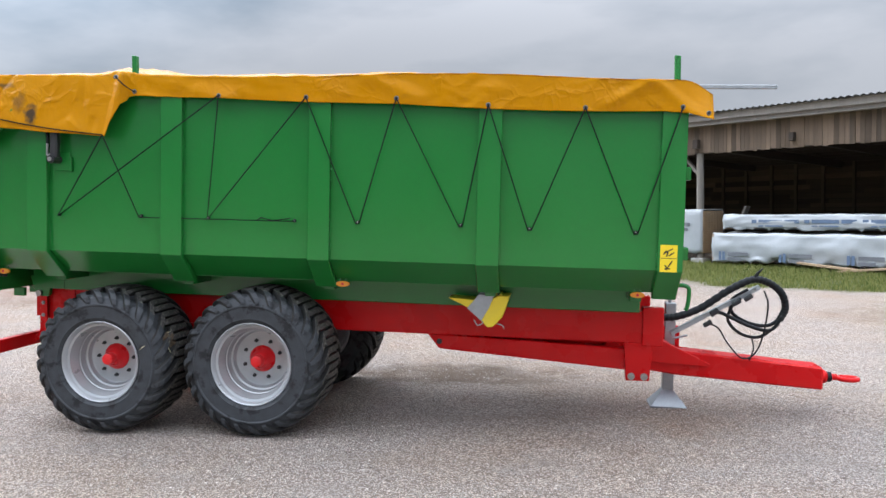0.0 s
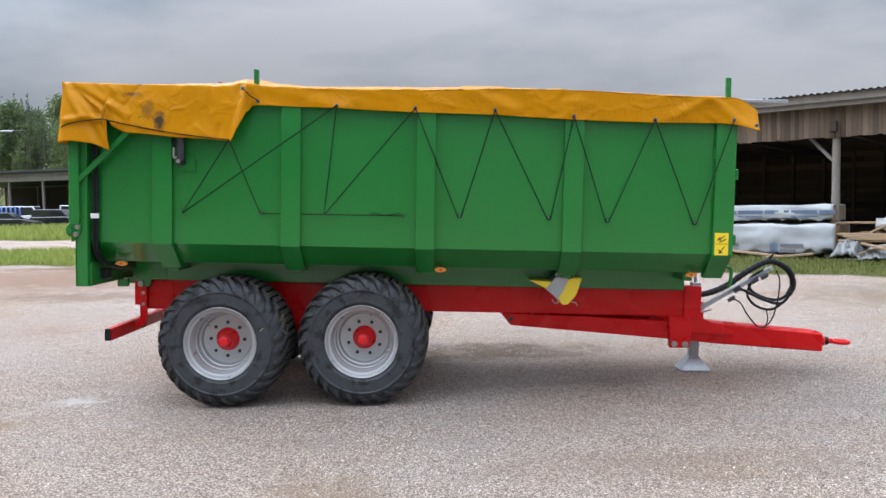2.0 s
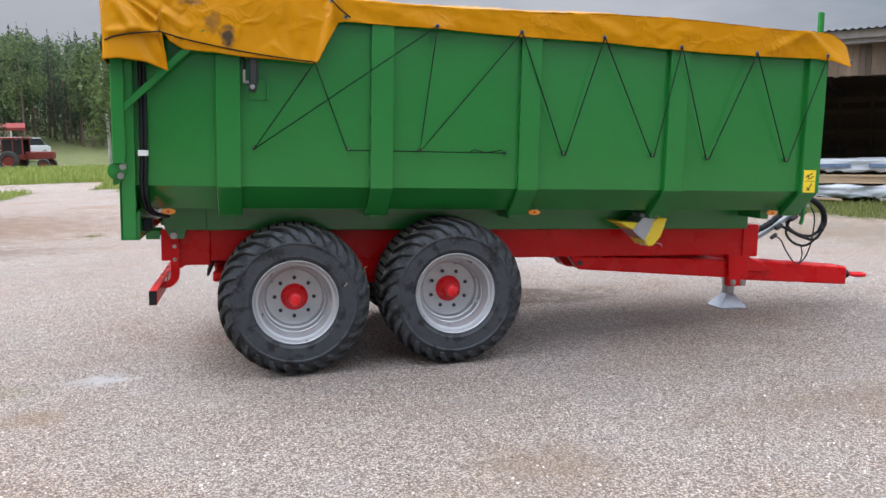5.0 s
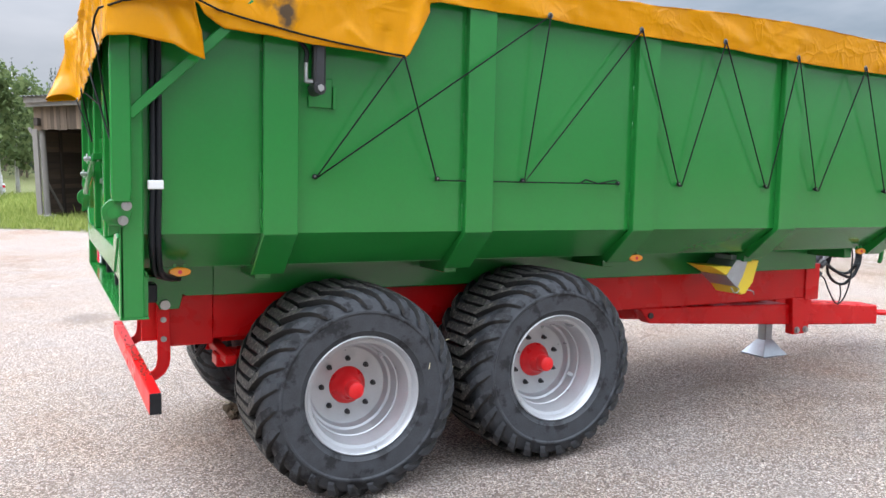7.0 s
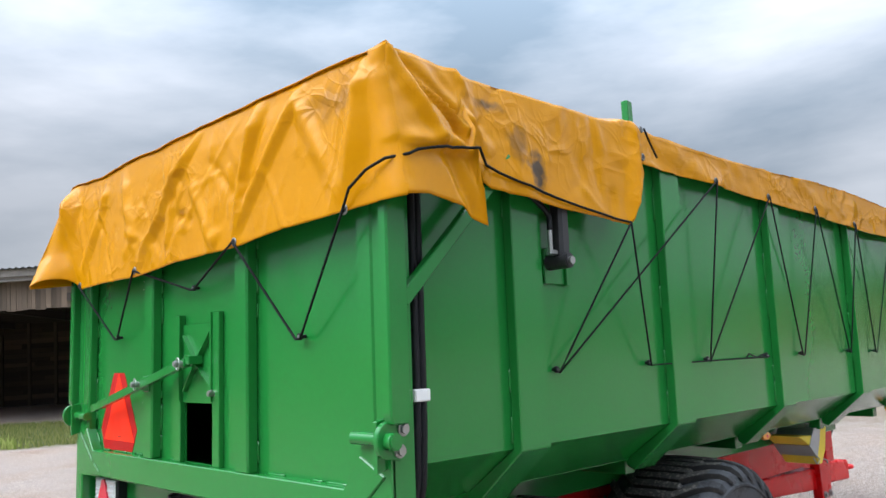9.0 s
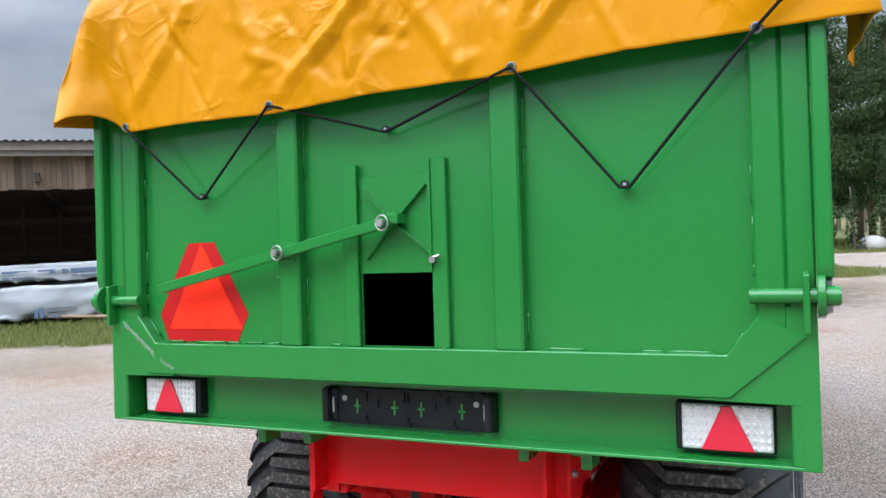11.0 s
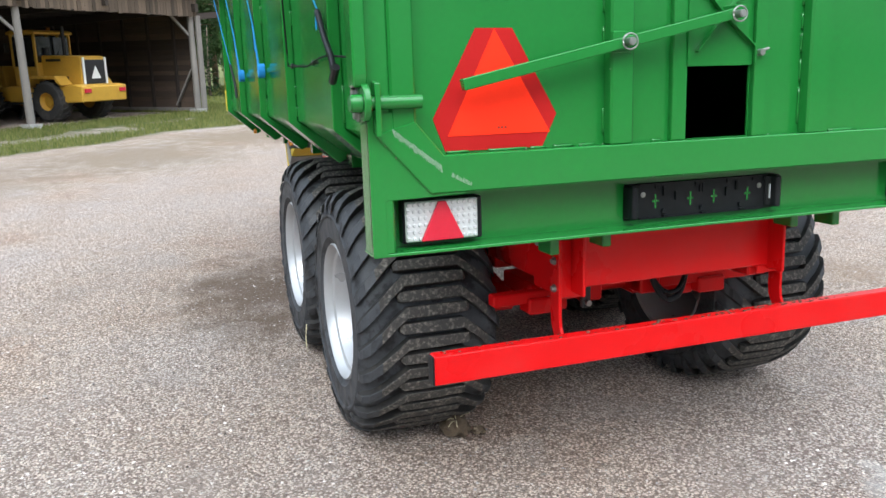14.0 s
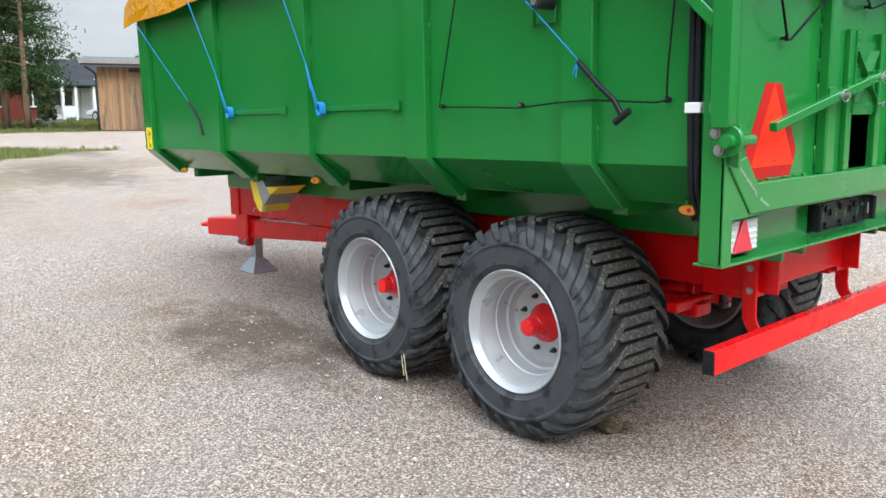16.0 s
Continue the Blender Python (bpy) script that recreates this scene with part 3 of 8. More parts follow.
# chassis
for s in (-1, 1):
    part("chassis_rail", box(0.52, 5.32, s * 0.385, s * 0.47, 0.795, 1.050, 0.008), RED, trailer)
    part("rail_end", box(0.27, 0.525, s * 0.380, s * 0.476, 0.765, 1.046, 0.006), RED, trailer)
    part("front_upright", box(5.308, 5.470, s * 0.375, s * 0.486, 0.780, 1.082, 0.006), RED, trailer)
    part("clamp_leg", prism([(5.17, 0.80), (5.40, 0.80), (5.375, 0.502), (5.195, 0.498)], "y", s * 0.40, s * 0.478, 0.006), RED, trailer)
    for x in (5.235, 5.335):
        bolt("clamp_bolt", (x, s * 0.478, 0.535), (0, s, 0), trailer, 0.02, 0.022)
part("rear_crossmember", box(0.235, 0.275, -0.455, 0.455, 0.811, 1.045, 0.006), RED, trailer)
for x, z0 in ((1.2, 0.70), (2.35, 0.70), (3.5, 0.82), (5.1, 0.60)):
    part("crossmember", box(x - 0.06, x + 0.06, -0.385, 0.385, z0, z0 + 0.15, 0.006), RED, trailer)
for s in (-1, 1):
    part("rear_gusset", box(0.15, 0.245, s * 0.445, s * 0.458, 0.80, 1.05, 0.003), RED, trailer)
# bogie: rocker beams and axles
for s in (-1, 1):
    part("bogie_beam", prism([(1.05, 0.60), (1.30, 0.66), (1.77, 0.74), (2.25, 0.70), (2.50, 0.63), (2.50, 0.54), (2.20, 0.56), (1.77, 0.60), (1.32, 0.52), (1.05, 0.51)], "y", s * 0.33, s * 0.45, 0.008), RED, trailer)
    part("bogie_hanger", prism([(1.52, 0.80), (2.02, 0.80), (1.88, 0.66), (1.66, 0.66)], "y", s * 0.34, s * 0.50, 0.006), RED, trailer)
HUBS = [(1.160, 0.574), (2.374, 0.616)]
for x, z in HUBS:
    part("axle", rod((x, -0.62, z), (x, 0.62, z), 0.055, 14), RED, trailer, smooth=40)
part("axle_brace", box(0.60, 1.10, -0.36, -0.28, 0.62, 0.70, 0.006), RED, trailer)
part("axle_brace", box(0.60, 1.10, 0.28, 0.36, 0.62, 0.70, 0.006), RED, trailer)
for y0, y1 in ((0.145, 0.64), (-0.64, -0.045)):
    part("brake_shaft", box(0.56, 0.62, y0, y1, 0.675, 0.725, 0.006), RED, trailer)
    part("shaft_bearing", box(0.54, 0.64, y0 if y0 > 0 else y1 - 0.10, y0 + 0.10 if y0 > 0 else y1, 0.66, 0.755, 0.008), RED, trailer)
    part("shaft_bearing", box(0.54, 0.64, 0.42 * (1 if y0 > 0 else -1) - 0.07, 0.42 * (1 if y0 > 0 else -1) + 0.07, 0.63, 0.70, 0.008), RED, trailer)
for k, (drop, r) in enumerate(((0.155, 0.013), (0.125, 0.010))):
    loop = [(0.52, -0.075 - 0.01 * k, 0.80), (0.50, -0.085, 0.80 - drop * 0.55), (0.49, -0.135, 0.80 - drop), (0.49, -0.20, 0.80 - drop * 0.95), (0.52, -0.255, 0.80 - drop * 0.5), (0.55, -0.275 - 0.01 * k, 0.80)]
    part("brake_hose", tube(smooth_line(loop), r, 7), BLACK, trailer, smooth=True)
part("brake_lever", box(0.53, 0.565, 0.205, 0.245, 0.635, 0.80, 0.006), DARK_STEEL, trailer)
part("lever_pin", rod((0.51, 0.225, 0.66), (0.58, 0.225, 0.66), 0.013, 10), STEEL, trailer)
for y in (-0.30, 0.30):
    part("inner_rail", box(0.30, 1.05, y - 0.03, y + 0.03, 0.80, 0.90, 0.006), RED, trailer)

# underrun bumper
bumper = part("underrun_bumper", box(0.121, 0.177, -1.047, 1.047, 0.558, 0.664, 0.004), RED, trailer, "red square-tube underrun bumper")
for s in (-1, 1):
    part("end_cap", box(0.122, 0.176, s * 1.047, s * 1.054, 0.559, 0.663, 0.003), BLACK, bumper)
    outline = [(0.222, 1.03), (0.288, 1.03), (0.292, 0.715), (0.286, 0.672), (0.262, 0.628), (0.226, 0.600), (0.178, 0.588), (0.178, 0.640), (0.204, 0.650), (0.218, 0.672), (0.224, 0.71)]
    br = part("bumper_bracket", prism(outline, "y", s * 0.505, s * 0.519, 0.002), RED, bumper)
    for z in (0.817, 0.922):
        for x in (0.256,):
            bolt("bracket_bolt", (x, s * 0.519, z), (0, s, 0), br, 0.011, 0.014)
    part("bracket_plate", box(0.24, 0.252, s * 0.40, s * 0.505, 0.78, 1.0, 0.002), RED, br)

# drawbar with towing eye and jack
prof = [(3.585, 0.800), (3.70, 0.655), (5.19, 0.545), (5.64, 0.490), (6.795, 0.425), (6.79, 0.610), (5.66, 0.695), (5.46, 0.80)]
bm = prism(prof, "y", -0.118, 0.118, 0.014)
drawbar = part("drawbar", bm, RED, trailer, "red box-section drawbar")
part("drawbar_gusset", prism([(5.36, 0.79), (5.50, 0.78), (5.90, 0.60), (5.88, 0.575), (5.36, 0.60)], "y", -0.150, -0.119, 0.004), RED, drawbar)
part("drawbar_gusset", prism([(5.36, 0.79), (5.50, 0.78), (5.90, 0.60), (5.88, 0.575), (5.36, 0.60)], "y", 0.119, 0.150, 0.004), RED, drawbar)
for s in (-1, 1):
    part("side_link", prism([(3.60, 0.795), (3.70, 0.675), (5.20, 0.575), (5.20, 0.745), (4.95, 0.755), (4.5, 0.77)], "y", s * 0.33, s * 0.44, 0.008), RED, drawbar)
    part("link_pin", rod((3.70, s * 0.43, 0.735), (3.70, s * 0.455, 0.735), 0.022, 14), DARK_STEEL, drawbar)
eye = part("towing_eye", lathe([(0.001, 6.79), (0.055, 6.79), (0.055, 6.835), (0.040, 6.85), (0.038, 6.885), (0.028, 6.895), (0.026, 6.93), (0.001, 6.93)], 18, "x"), RED, drawbar, "red towing eye")
eye.location = (0, 0.0, 0.516)
bm = bmesh.new()
ring = [(7.02 + 0.075 * math.cos(a), 0.062 * math.sin(a), -0.008) for a in [2 * math.pi * k / 24 for k in range(24)]]
tube(ring + ring[:1], 0.020, 8, bm)
part("eye_ring", bm, RED, eye, smooth=True)
part("eye_collar", rod((6.852, 0, 0), (6.884, 0, 0), 0.043, 16), BLACK, eye)
jack = part("jack_leg", box(5.565, 5.655, 0.115, 0.205, 0.24, 1.06, 0.006), ZINC, trailer, "galvanised drawbar jack on a pyramid foot")
GJ = 0.0384 * 5.610 - 0.04
bm = bmesh.new()
base4 = [bm.verts.new((5.610 + dx * 0.145, 0.16 + dy * 0.13, GJ + 0.008)) for dx, dy in ((-1, -1), (1, -1), (1, 1), (-1, 1))]
top4 = [bm.verts.new((5.610 + dx * 0.048, 0.16 + dy * 0.048, GJ + 0.135)) for dx, dy in ((-1, -1), (1, -1), (1, 1), (-1, 1))]
bm.faces.new(base4)
bm.faces.new(top4)
for k in range(4):
    bm.faces.new((base4[k], base4[(k + 1) % 4], top4[(k + 1) % 4], top4[k]))
box(5.458, 5.762, 0.025, 0.295, GJ - 0.004, GJ + 0.010, 0.002, bm)
part("jack_foot", bm, ZINC, jack)
part("jack_crank", tube(smooth_line([(5.610, 0.16, 1.06), (5.610, 0.16, 1.10), (5.60, 0.16, 1.115), (5.60, 0.16, 1.06)], 4), 0.010, 8), ZINC, jack, smooth=True)
part("jack_clamp", box(5.53, 5.69, 0.119, 0.21, 0.66, 0.86, 0.006), RED, jack)
part("jack_pin", rod((5.62, 0.04, 0.77), (5.74, 0.04, 0.80), 0.009, 8), ZINC, jack)

# hose stand at the front with coiled hydraulic lines
stand = part("hose_stand", bar((5.58, -0.10, 0.83), (6.27, -0.10, 1.245), 0.05, 0.036, (-0.5, 0, 1), bev=0.003), ZINC, trailer, "galvanised hose stand with coiled black hoses")
part("stand_fork", bar((6.24, -0.16, 1.23), (6.24, -0.04, 1.23), 0.03, 0.02, bev=0.002), ZINC, stand)
for dx, r in ((0.30, 0.026), (0.47, 0.02), (0.56, 0.022)):
    part("coupling", rod((5.58 + dx, -0.17, 0.99 + dx * 0.5 - 0.13), (5.64 + dx, -0.17, 1.03 + dx * 0.5 - 0.13), r, 12, bev=0.004), DARK_STEEL, stand)
sleeve = smooth_line([(5.47, -0.20, 0.98), (5.60, -0.20, 0.985), (5.80, -0.17, 1.06), (6.02, -0.14, 1.21), (6.20, -0.12, 1.30), (6.33, -0.11, 1.285), (6.44, -0.11, 1.20), (6.475, -0.11, 1.08), (6.43, -0.12, 0.98)], 12)
part("hose_sleeve", tube(sleeve, 0.030, 10, radii=[0.030 + 0.0035 * math.sin(i * 2.1) for i in range(len(sleeve))]), BLACK, stand, smooth=True)
COILS = [[(6.43, -0.10, 0.98), (6.34, -0.10, 0.93), (6.20, -0.10, 0.945), (6.07, -0.10, 1.02), (6.06, -0.10, 1.13), (6.18, -0.11, 1.22)],
         [(6.45, -0.14, 1.02), (6.36, -0.14, 0.90), (6.20, -0.15, 0.925), (6.06, -0.15, 0.985), (5.95, -0.16, 1.03), (5.88, -0.16, 1.01)],
         [(6.43, -0.12, 0.95), (6.28, -0.13, 0.84), (6.13, -0.13, 0.86), (6.03, -0.13, 0.96), (6.05, -0.13, 1.07), (6.12, -0.13, 1.15)],
         [(6.30, -0.13, 1.22), (6.33, -0.15, 1.10), (6.30, -0.16, 0.86), (6.24, -0.15, 0.70), (6.14, -0.15, 0.665), (6.02, -0.16, 0.79), (5.95, -0.16, 0.90), (5.86, -0.17, 0.94)],
         [(6.22, -0.12, 0.83), (6.24, -0.12, 0.74), (6.21, -0.12, 0.64)]]
for k, c in enumerate(COILS):
    part("hydraulic_hose", tube(smooth_line(c, 8), (0.015, 0.015, 0.013, 0.007, 0.006)[k], 8), BLACK, stand, smooth=True)
part("sleeve_end", tube(smooth_line([(6.22, -0.12, 1.31), (6.25, -0.12, 1.36), (6.29, -0.12, 1.40)], 4), 0.012, 6, radii=[0.02, 0.018, 0.016, 0.014, 0.012, 0.01, 0.008, 0.006, 0.003]), BLACK, stand, smooth=True)
part("plug", rod((5.83, -0.17, 0.915), (5.89, -0.17, 0.955), 0.020, 10, bev=0.004), DARK_STEEL, stand)


# wheels
def make_tyre():
    """Flotation tyre round the y axis, width 0.60, radius 0.565; tread bars on a carcass."""
    prof = [(0.300, -0.262), (0.318, -0.285), (0.338, -0.293), (0.344, -0.301), (0.356, -0.300), (0.375, -0.302), (0.432, -0.301), (0.440, -0.307), (0.450, -0.306), (0.458, -0.297), (0.492, -0.288), (0.512, -0.268), (0.524, -0.235), (0.530, -0.15), (0.532, 0.0),
            (0.530, 0.15), (0.524, 0.235), (0.512, 0.268), (0.492, 0.288), (0.458, 0.297), (0.450, 0.306), (0.440, 0.307), (0.432, 0.301), (0.375, 0.302), (0.356, 0.300), (0.344, 0.301), (0.338, 0.293), (0.318, 0.285), (0.300, 0.262)]
    bm = lathe(prof, 72, "y")
    return mesh_from(bm, "tyre", 35)


def make_tread():
    """Sipe-cut bars over the middle, each running out into a swept shoulder bar on one side."""
    bm = bmesh.new()
    count = 54

    def at(r, y, a):
        return (r * math.cos(a), y, r * math.sin(a))
    pitch = 2 * math.pi / count
    for k in range(count):
        a0 = k * pitch
        w = pitch * 0.70
        side = 1 if k % 2 else -1
        # from the short end over the middle to the shoulder: offset, sweep, top radius, width, foot radius
        stations = [(-0.150, 0.0, 0.548, 0.62, 0.527), (-0.135, 0.0, 0.565, 0.92, 0.528), (0.0, 0.0, 0.569, 1.0, 0.528), (0.118, 0.0, 0.567, 1.0, 0.528), (0.172, 0.075, 0.564, 0.98, 0.526),
                    (0.228, 0.168, 0.556, 1.10, 0.520), (0.272, 0.245, 0.538, 1.18, 0.503), (0.298, 0.300, 0.508, 1.10, 0.484), (0.307, 0.335, 0.478, 0.80, 0.462)]
        rows = []
        for y, da, r, ww, rb in stations:
            c, half = a0 + da, w * ww / 2
            rows.append([bm.verts.new(at(rb, y * side, c - half * 1.14)), bm.verts.new(at(r - 0.003, y * side, c - half * 1.02)), bm.verts.new(at(r, y * side, c - half * 0.9)),
                         bm.verts.new(at(r, y * side, c + half * 0.9)), bm.verts.new(at(r - 0.003, y * side, c + half * 1.02)), bm.verts.new(at(rb, y * side, c + half * 1.14))])
        for i, (p, q) in enumerate(zip(rows, rows[1:])):
            for j in range(5):
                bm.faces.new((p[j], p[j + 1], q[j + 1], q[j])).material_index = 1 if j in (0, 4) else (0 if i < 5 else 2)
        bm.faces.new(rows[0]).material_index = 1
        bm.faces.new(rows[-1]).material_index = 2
    return mesh_from(bm, "tread", False)


def make_rim(outer):
    """Steel rim, deep dish on the outer side; +y is the outer side."""
    prof = [(0.001, 0.035), (0.200, 0.035), (0.212, 0.040), (0.220, 0.055), (0.226, 0.075), (0.238, 0.082), (0.243, 0.10), (0.246, 0.145), (0.252, 0.150), (0.255, 0.175), (0.268, 0.215),
            (0.274, 0.245), (0.290, 0.252), (0.296, 0.262), (0.299, 0.272), (0.312, 0.276), (0.316, 0.286), (0.310, 0.292), (0.302, 0.284), (0.290, 0.25), (0.262, 0.18),
            (0.250, 0.06), (0.250, -0.12), (0.285, -0.245), (0.312, -0.268), (0.312, -0.285), (0.296, -0.280), (0.270, -0.24), (0.235, -0.12), (0.235, 0.01), (0.10, 0.015), (0.001, 0.015)]
    return mesh_from(lathe(prof, 56, "y"), "rim", 30)


TYRE, TREAD, RIM = make_tyre(), make_tread(), make_rim(1)
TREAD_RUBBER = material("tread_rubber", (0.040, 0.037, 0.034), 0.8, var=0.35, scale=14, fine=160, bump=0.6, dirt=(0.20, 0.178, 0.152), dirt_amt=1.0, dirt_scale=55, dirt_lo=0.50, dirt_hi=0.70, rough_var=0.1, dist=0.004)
# bar flanks: groove shade put into a near-black rubber, with brown mud
GROOVE_SHADE = material("shaded_groove_rubber", (0.010, 0.0095, 0.009), 0.8, var=0.3, scale=14, bump=0.4, dirt=(0.06, 0.048, 0.038), dirt_amt=0.6, dirt_scale=20)
BRIGHT_RED = material("bright_red_hub", (0.72, 0.010, 0.014), 0.32, var=0.06, bump=0.04)


def make_wheel(x, z, s, turn):
    w = part("wheel", RIM, SILVER, trailer, "silver steel rim with red hub and wide flotation tyre")
    w.matrix_local = pose(x, s * 0.875, z) @ pose(0, 0, 0, 0, turn, 0) @ (Matrix.Identity(4) if s > 0 else pose(0, 0, 0, 0, 0, 180))
    part("tyre", TYRE, RUBBER, w, "black flotation tyre with dusty tread")
    part("tread", TREAD, [TREAD_RUBBER, GROOVE_SHADE, RUBBER], w)
    hub = part("hub", lathe([(0.001, 0.186), (0.034, 0.186), (0.043, 0.180), (0.047, 0.165), (0.050, 0.128), (0.057, 0.122), (0.066, 0.088), (0.082, 0.062), (0.098, 0.050), (0.104, 0.034), (0.001, 0.034)], 32, "y"), BRIGHT_RED, w, "red hub and cap", smooth=35)
    for k in range(8):
        a = 2 * math.pi * k / 8
        c = Vector((0.148 * math.cos(a), 0, 0.148 * math.sin(a)))
        bm = rod(c + Vector((0, 0.034, 0)), c + Vector((0, 0.040, 0)), 0.015, 14)
        rod(c + Vector((0, 0.04, 0)), c + Vector((0, 0.056, 0)), 0.012, 6, bm)
        rod(c + Vector((0, 0.06, 0)), c + Vector((0, 0.068, 0)), 0.007, 8, bm)
        part("wheel_nut", bm, DARK_STEEL, w)
    part("valve", rod((-0.160, 0.10, 0.165), (-0.182, 0.13, 0.188), 0.016, 10, bev=0.003), SILVER, w)
    return w


for (x, z), turn in zip(HUBS, (0, 70)):
    for s in (-1, 1):
        make_wheel(x, z, s, turn + (25 if s > 0 else 0))

# scuffs and paint chips on the tailgate beam
CHIP = material("bare_scratch", (0.24, 0.36, 0.25), 0.6, var=0.2, bump=0.0)
rs = random.Random(21)
bm = bmesh.new()
for k in range(44):
    f = k / 43
    y, z = 1.203 - 0.151 * f, 1.444 - 0.117 * f
    ln = rs.uniform(0.008, 0.019)
    bar((-0.0590, y - 0.001, z - ln), (-0.0590, y + 0.002, z + ln * 0.5), 0.0016, 0.001, (1, 0, 0), bm)
for k in range(16):
    y = 1.020 - 0.0042 * k
    z = 1.300 - 0.0022 * k
    bar((-0.0590, y, z - rs.uniform(0.002, 0.008)), (-0.0590, y - 0.003, z + rs.uniform(0.002, 0.010)), 0.0018, 0.001, (1, 0, 0), bm)
tagged(part("scratch_row", bm, CHIP, gate, "pale ribbed scratches in the paint"), kind="stuff")
bm = bmesh.new()
for k in range(18):
    y, z = rs.choice(((rs.uniform(-1.0, 1.0), 1.370), (rs.uniform(-1.0, 1.0), 1.248), (1.262, rs.uniform(1.08, 1.42)), (-1.262, rs.uniform(1.08, 1.42)), (0.46, rs.uniform(1.4, 2.3)), (-0.447, rs.uniform(1.4, 2.3))))
    r = rs.uniform(0.001, 0.0026)
    x = -0.0595 if abs(y) < 1.1 and abs(abs(y) - 0.453) > 0.02 else (-0.0215 if abs(y) > 1.2 else -0.0570)
    box(x, x + 0.002, y - r, y + r, z - r * 0.8, z + r * 0.8, bm=bm)
tagged(part("paint_chip", bm, CHIP, gate, "small bare chips in the green paint"), kind="stuff")
MUD = material("dried_mud", (0.10, 0.070, 0.045), 0.95, var=0.3, scale=30, fine=160, bump=0.8, dist=0.01)
bm = bmesh.new()
for k in range(9):
    f = k / 8
    y, z = 1.232 - 0.17 * f, 1.425 - 0.150 * f
    if rs.random() < 0.8:
        w = rs.uniform(0.01, 0.03)
        box(-0.0235, -0.0205, y - w, y + w, z - 0.008, z + rs.uniform(0.002, 0.012), bm=bm)
tagged(part("grime", bm, MUD, trailer, "dark grime along the beam's lower edge"), kind="stuff")

# mud and straw caught on the left wheels
rm = np.random.default_rng(31)


def clod(at, size, label):
    bm = bmesh.new()
    bmesh.ops.create_icosphere(bm, subdivisions=3, radius=1)
    for v in bm.verts:
        k = 1 + 0.45 * noise.noise(v.co * 1.7 + Vector(at)) + 0.25 * noise.noise(v.co * 5.0)
        v.co = Vector((v.co.x * size[0], v.co.y * size[1], v.co.z * size[2])) * k
    ob = part("mud_clod", bm, MUD)
    ob.location = at
    return tagged(ob, label, "mud", "mud clods")


clod((0.90, 0.70, 0.045), (0.075, 0.065, 0.055), "brown clod of mud and roots below the tyre")
clod((0.86, 0.60, 0.020), (0.03, 0.03, 0.018), "small brown clod of mud below the tyre")


def straw(points, label):
    ob = part("straw", tube(smooth_line(points, 5), 0.0022, 5), STRAW)
    tagged(ob, label, "straw", "stray straw")


STRAW = material("pale_straw", (0.50, 0.44, 0.28), 0.7, var=0.2, bump=0.0)
ST = "pale dry straw caught in the tyre tread"
straw([TRAILER @ Vector(p) for p in ((2.05, 1.165, 0.30), (2.00, 1.185, 0.26), (1.985, 1.19, 0.19), (1.97, 1.19, 0.13))], ST)
straw([TRAILER @ Vector(p) for p in ((2.06, 1.16, 0.29), (2.02, 1.185, 0.22), (2.00, 1.19, 0.15))], ST)
for k in range(7):
    p = Vector((0.89, 0.70, 0.07))
    d = Vector(rm.normal(size=3))
    d.z = abs(d.z)
    straw([p, p + d * 0.05 + Vector((0, 0, 0.01)), p + d * 0.09], "thin pale root sticking out of the mud clod")


bm = bmesh.new()
for k in range(150):
    x, y, r = rs.uniform(0.128, 0.172), rs.uniform(-1.0, 1.02), rs.uniform(0.0012, 0.0045)
    if rs.random() < 0.25 + 0.75 * (abs(y + 0.25) < 0.45):
        box(x - r, x + r, y - r * 1.6, y + r * 1.6, 0.6638, 0.6638 + r, bm=bm)
tagged(part("dirt_crumb", bm, MUD, trailer, "dark crumbs of dirt on the bumper"), kind="stuff")
p = TRAILER @ Vector((1.640, -1.03, 0.745))
clod(p, (0.055, 0.075, 0.07), "matted brown mud and straw stuck to the tyre")
for k in range(14):
    d = Vector(rm.normal(size=3))
    d.y = -abs(d.y)
    q = p + Vector((0, -0.03, 0.0)) + d * 0.02
    straw([q, q + d * 0.03 + Vector((0, 0, -0.01)), q + d * 0.05 + Vector((0.01, 0, -0.03))], "dry brown straw matted on the tyre")


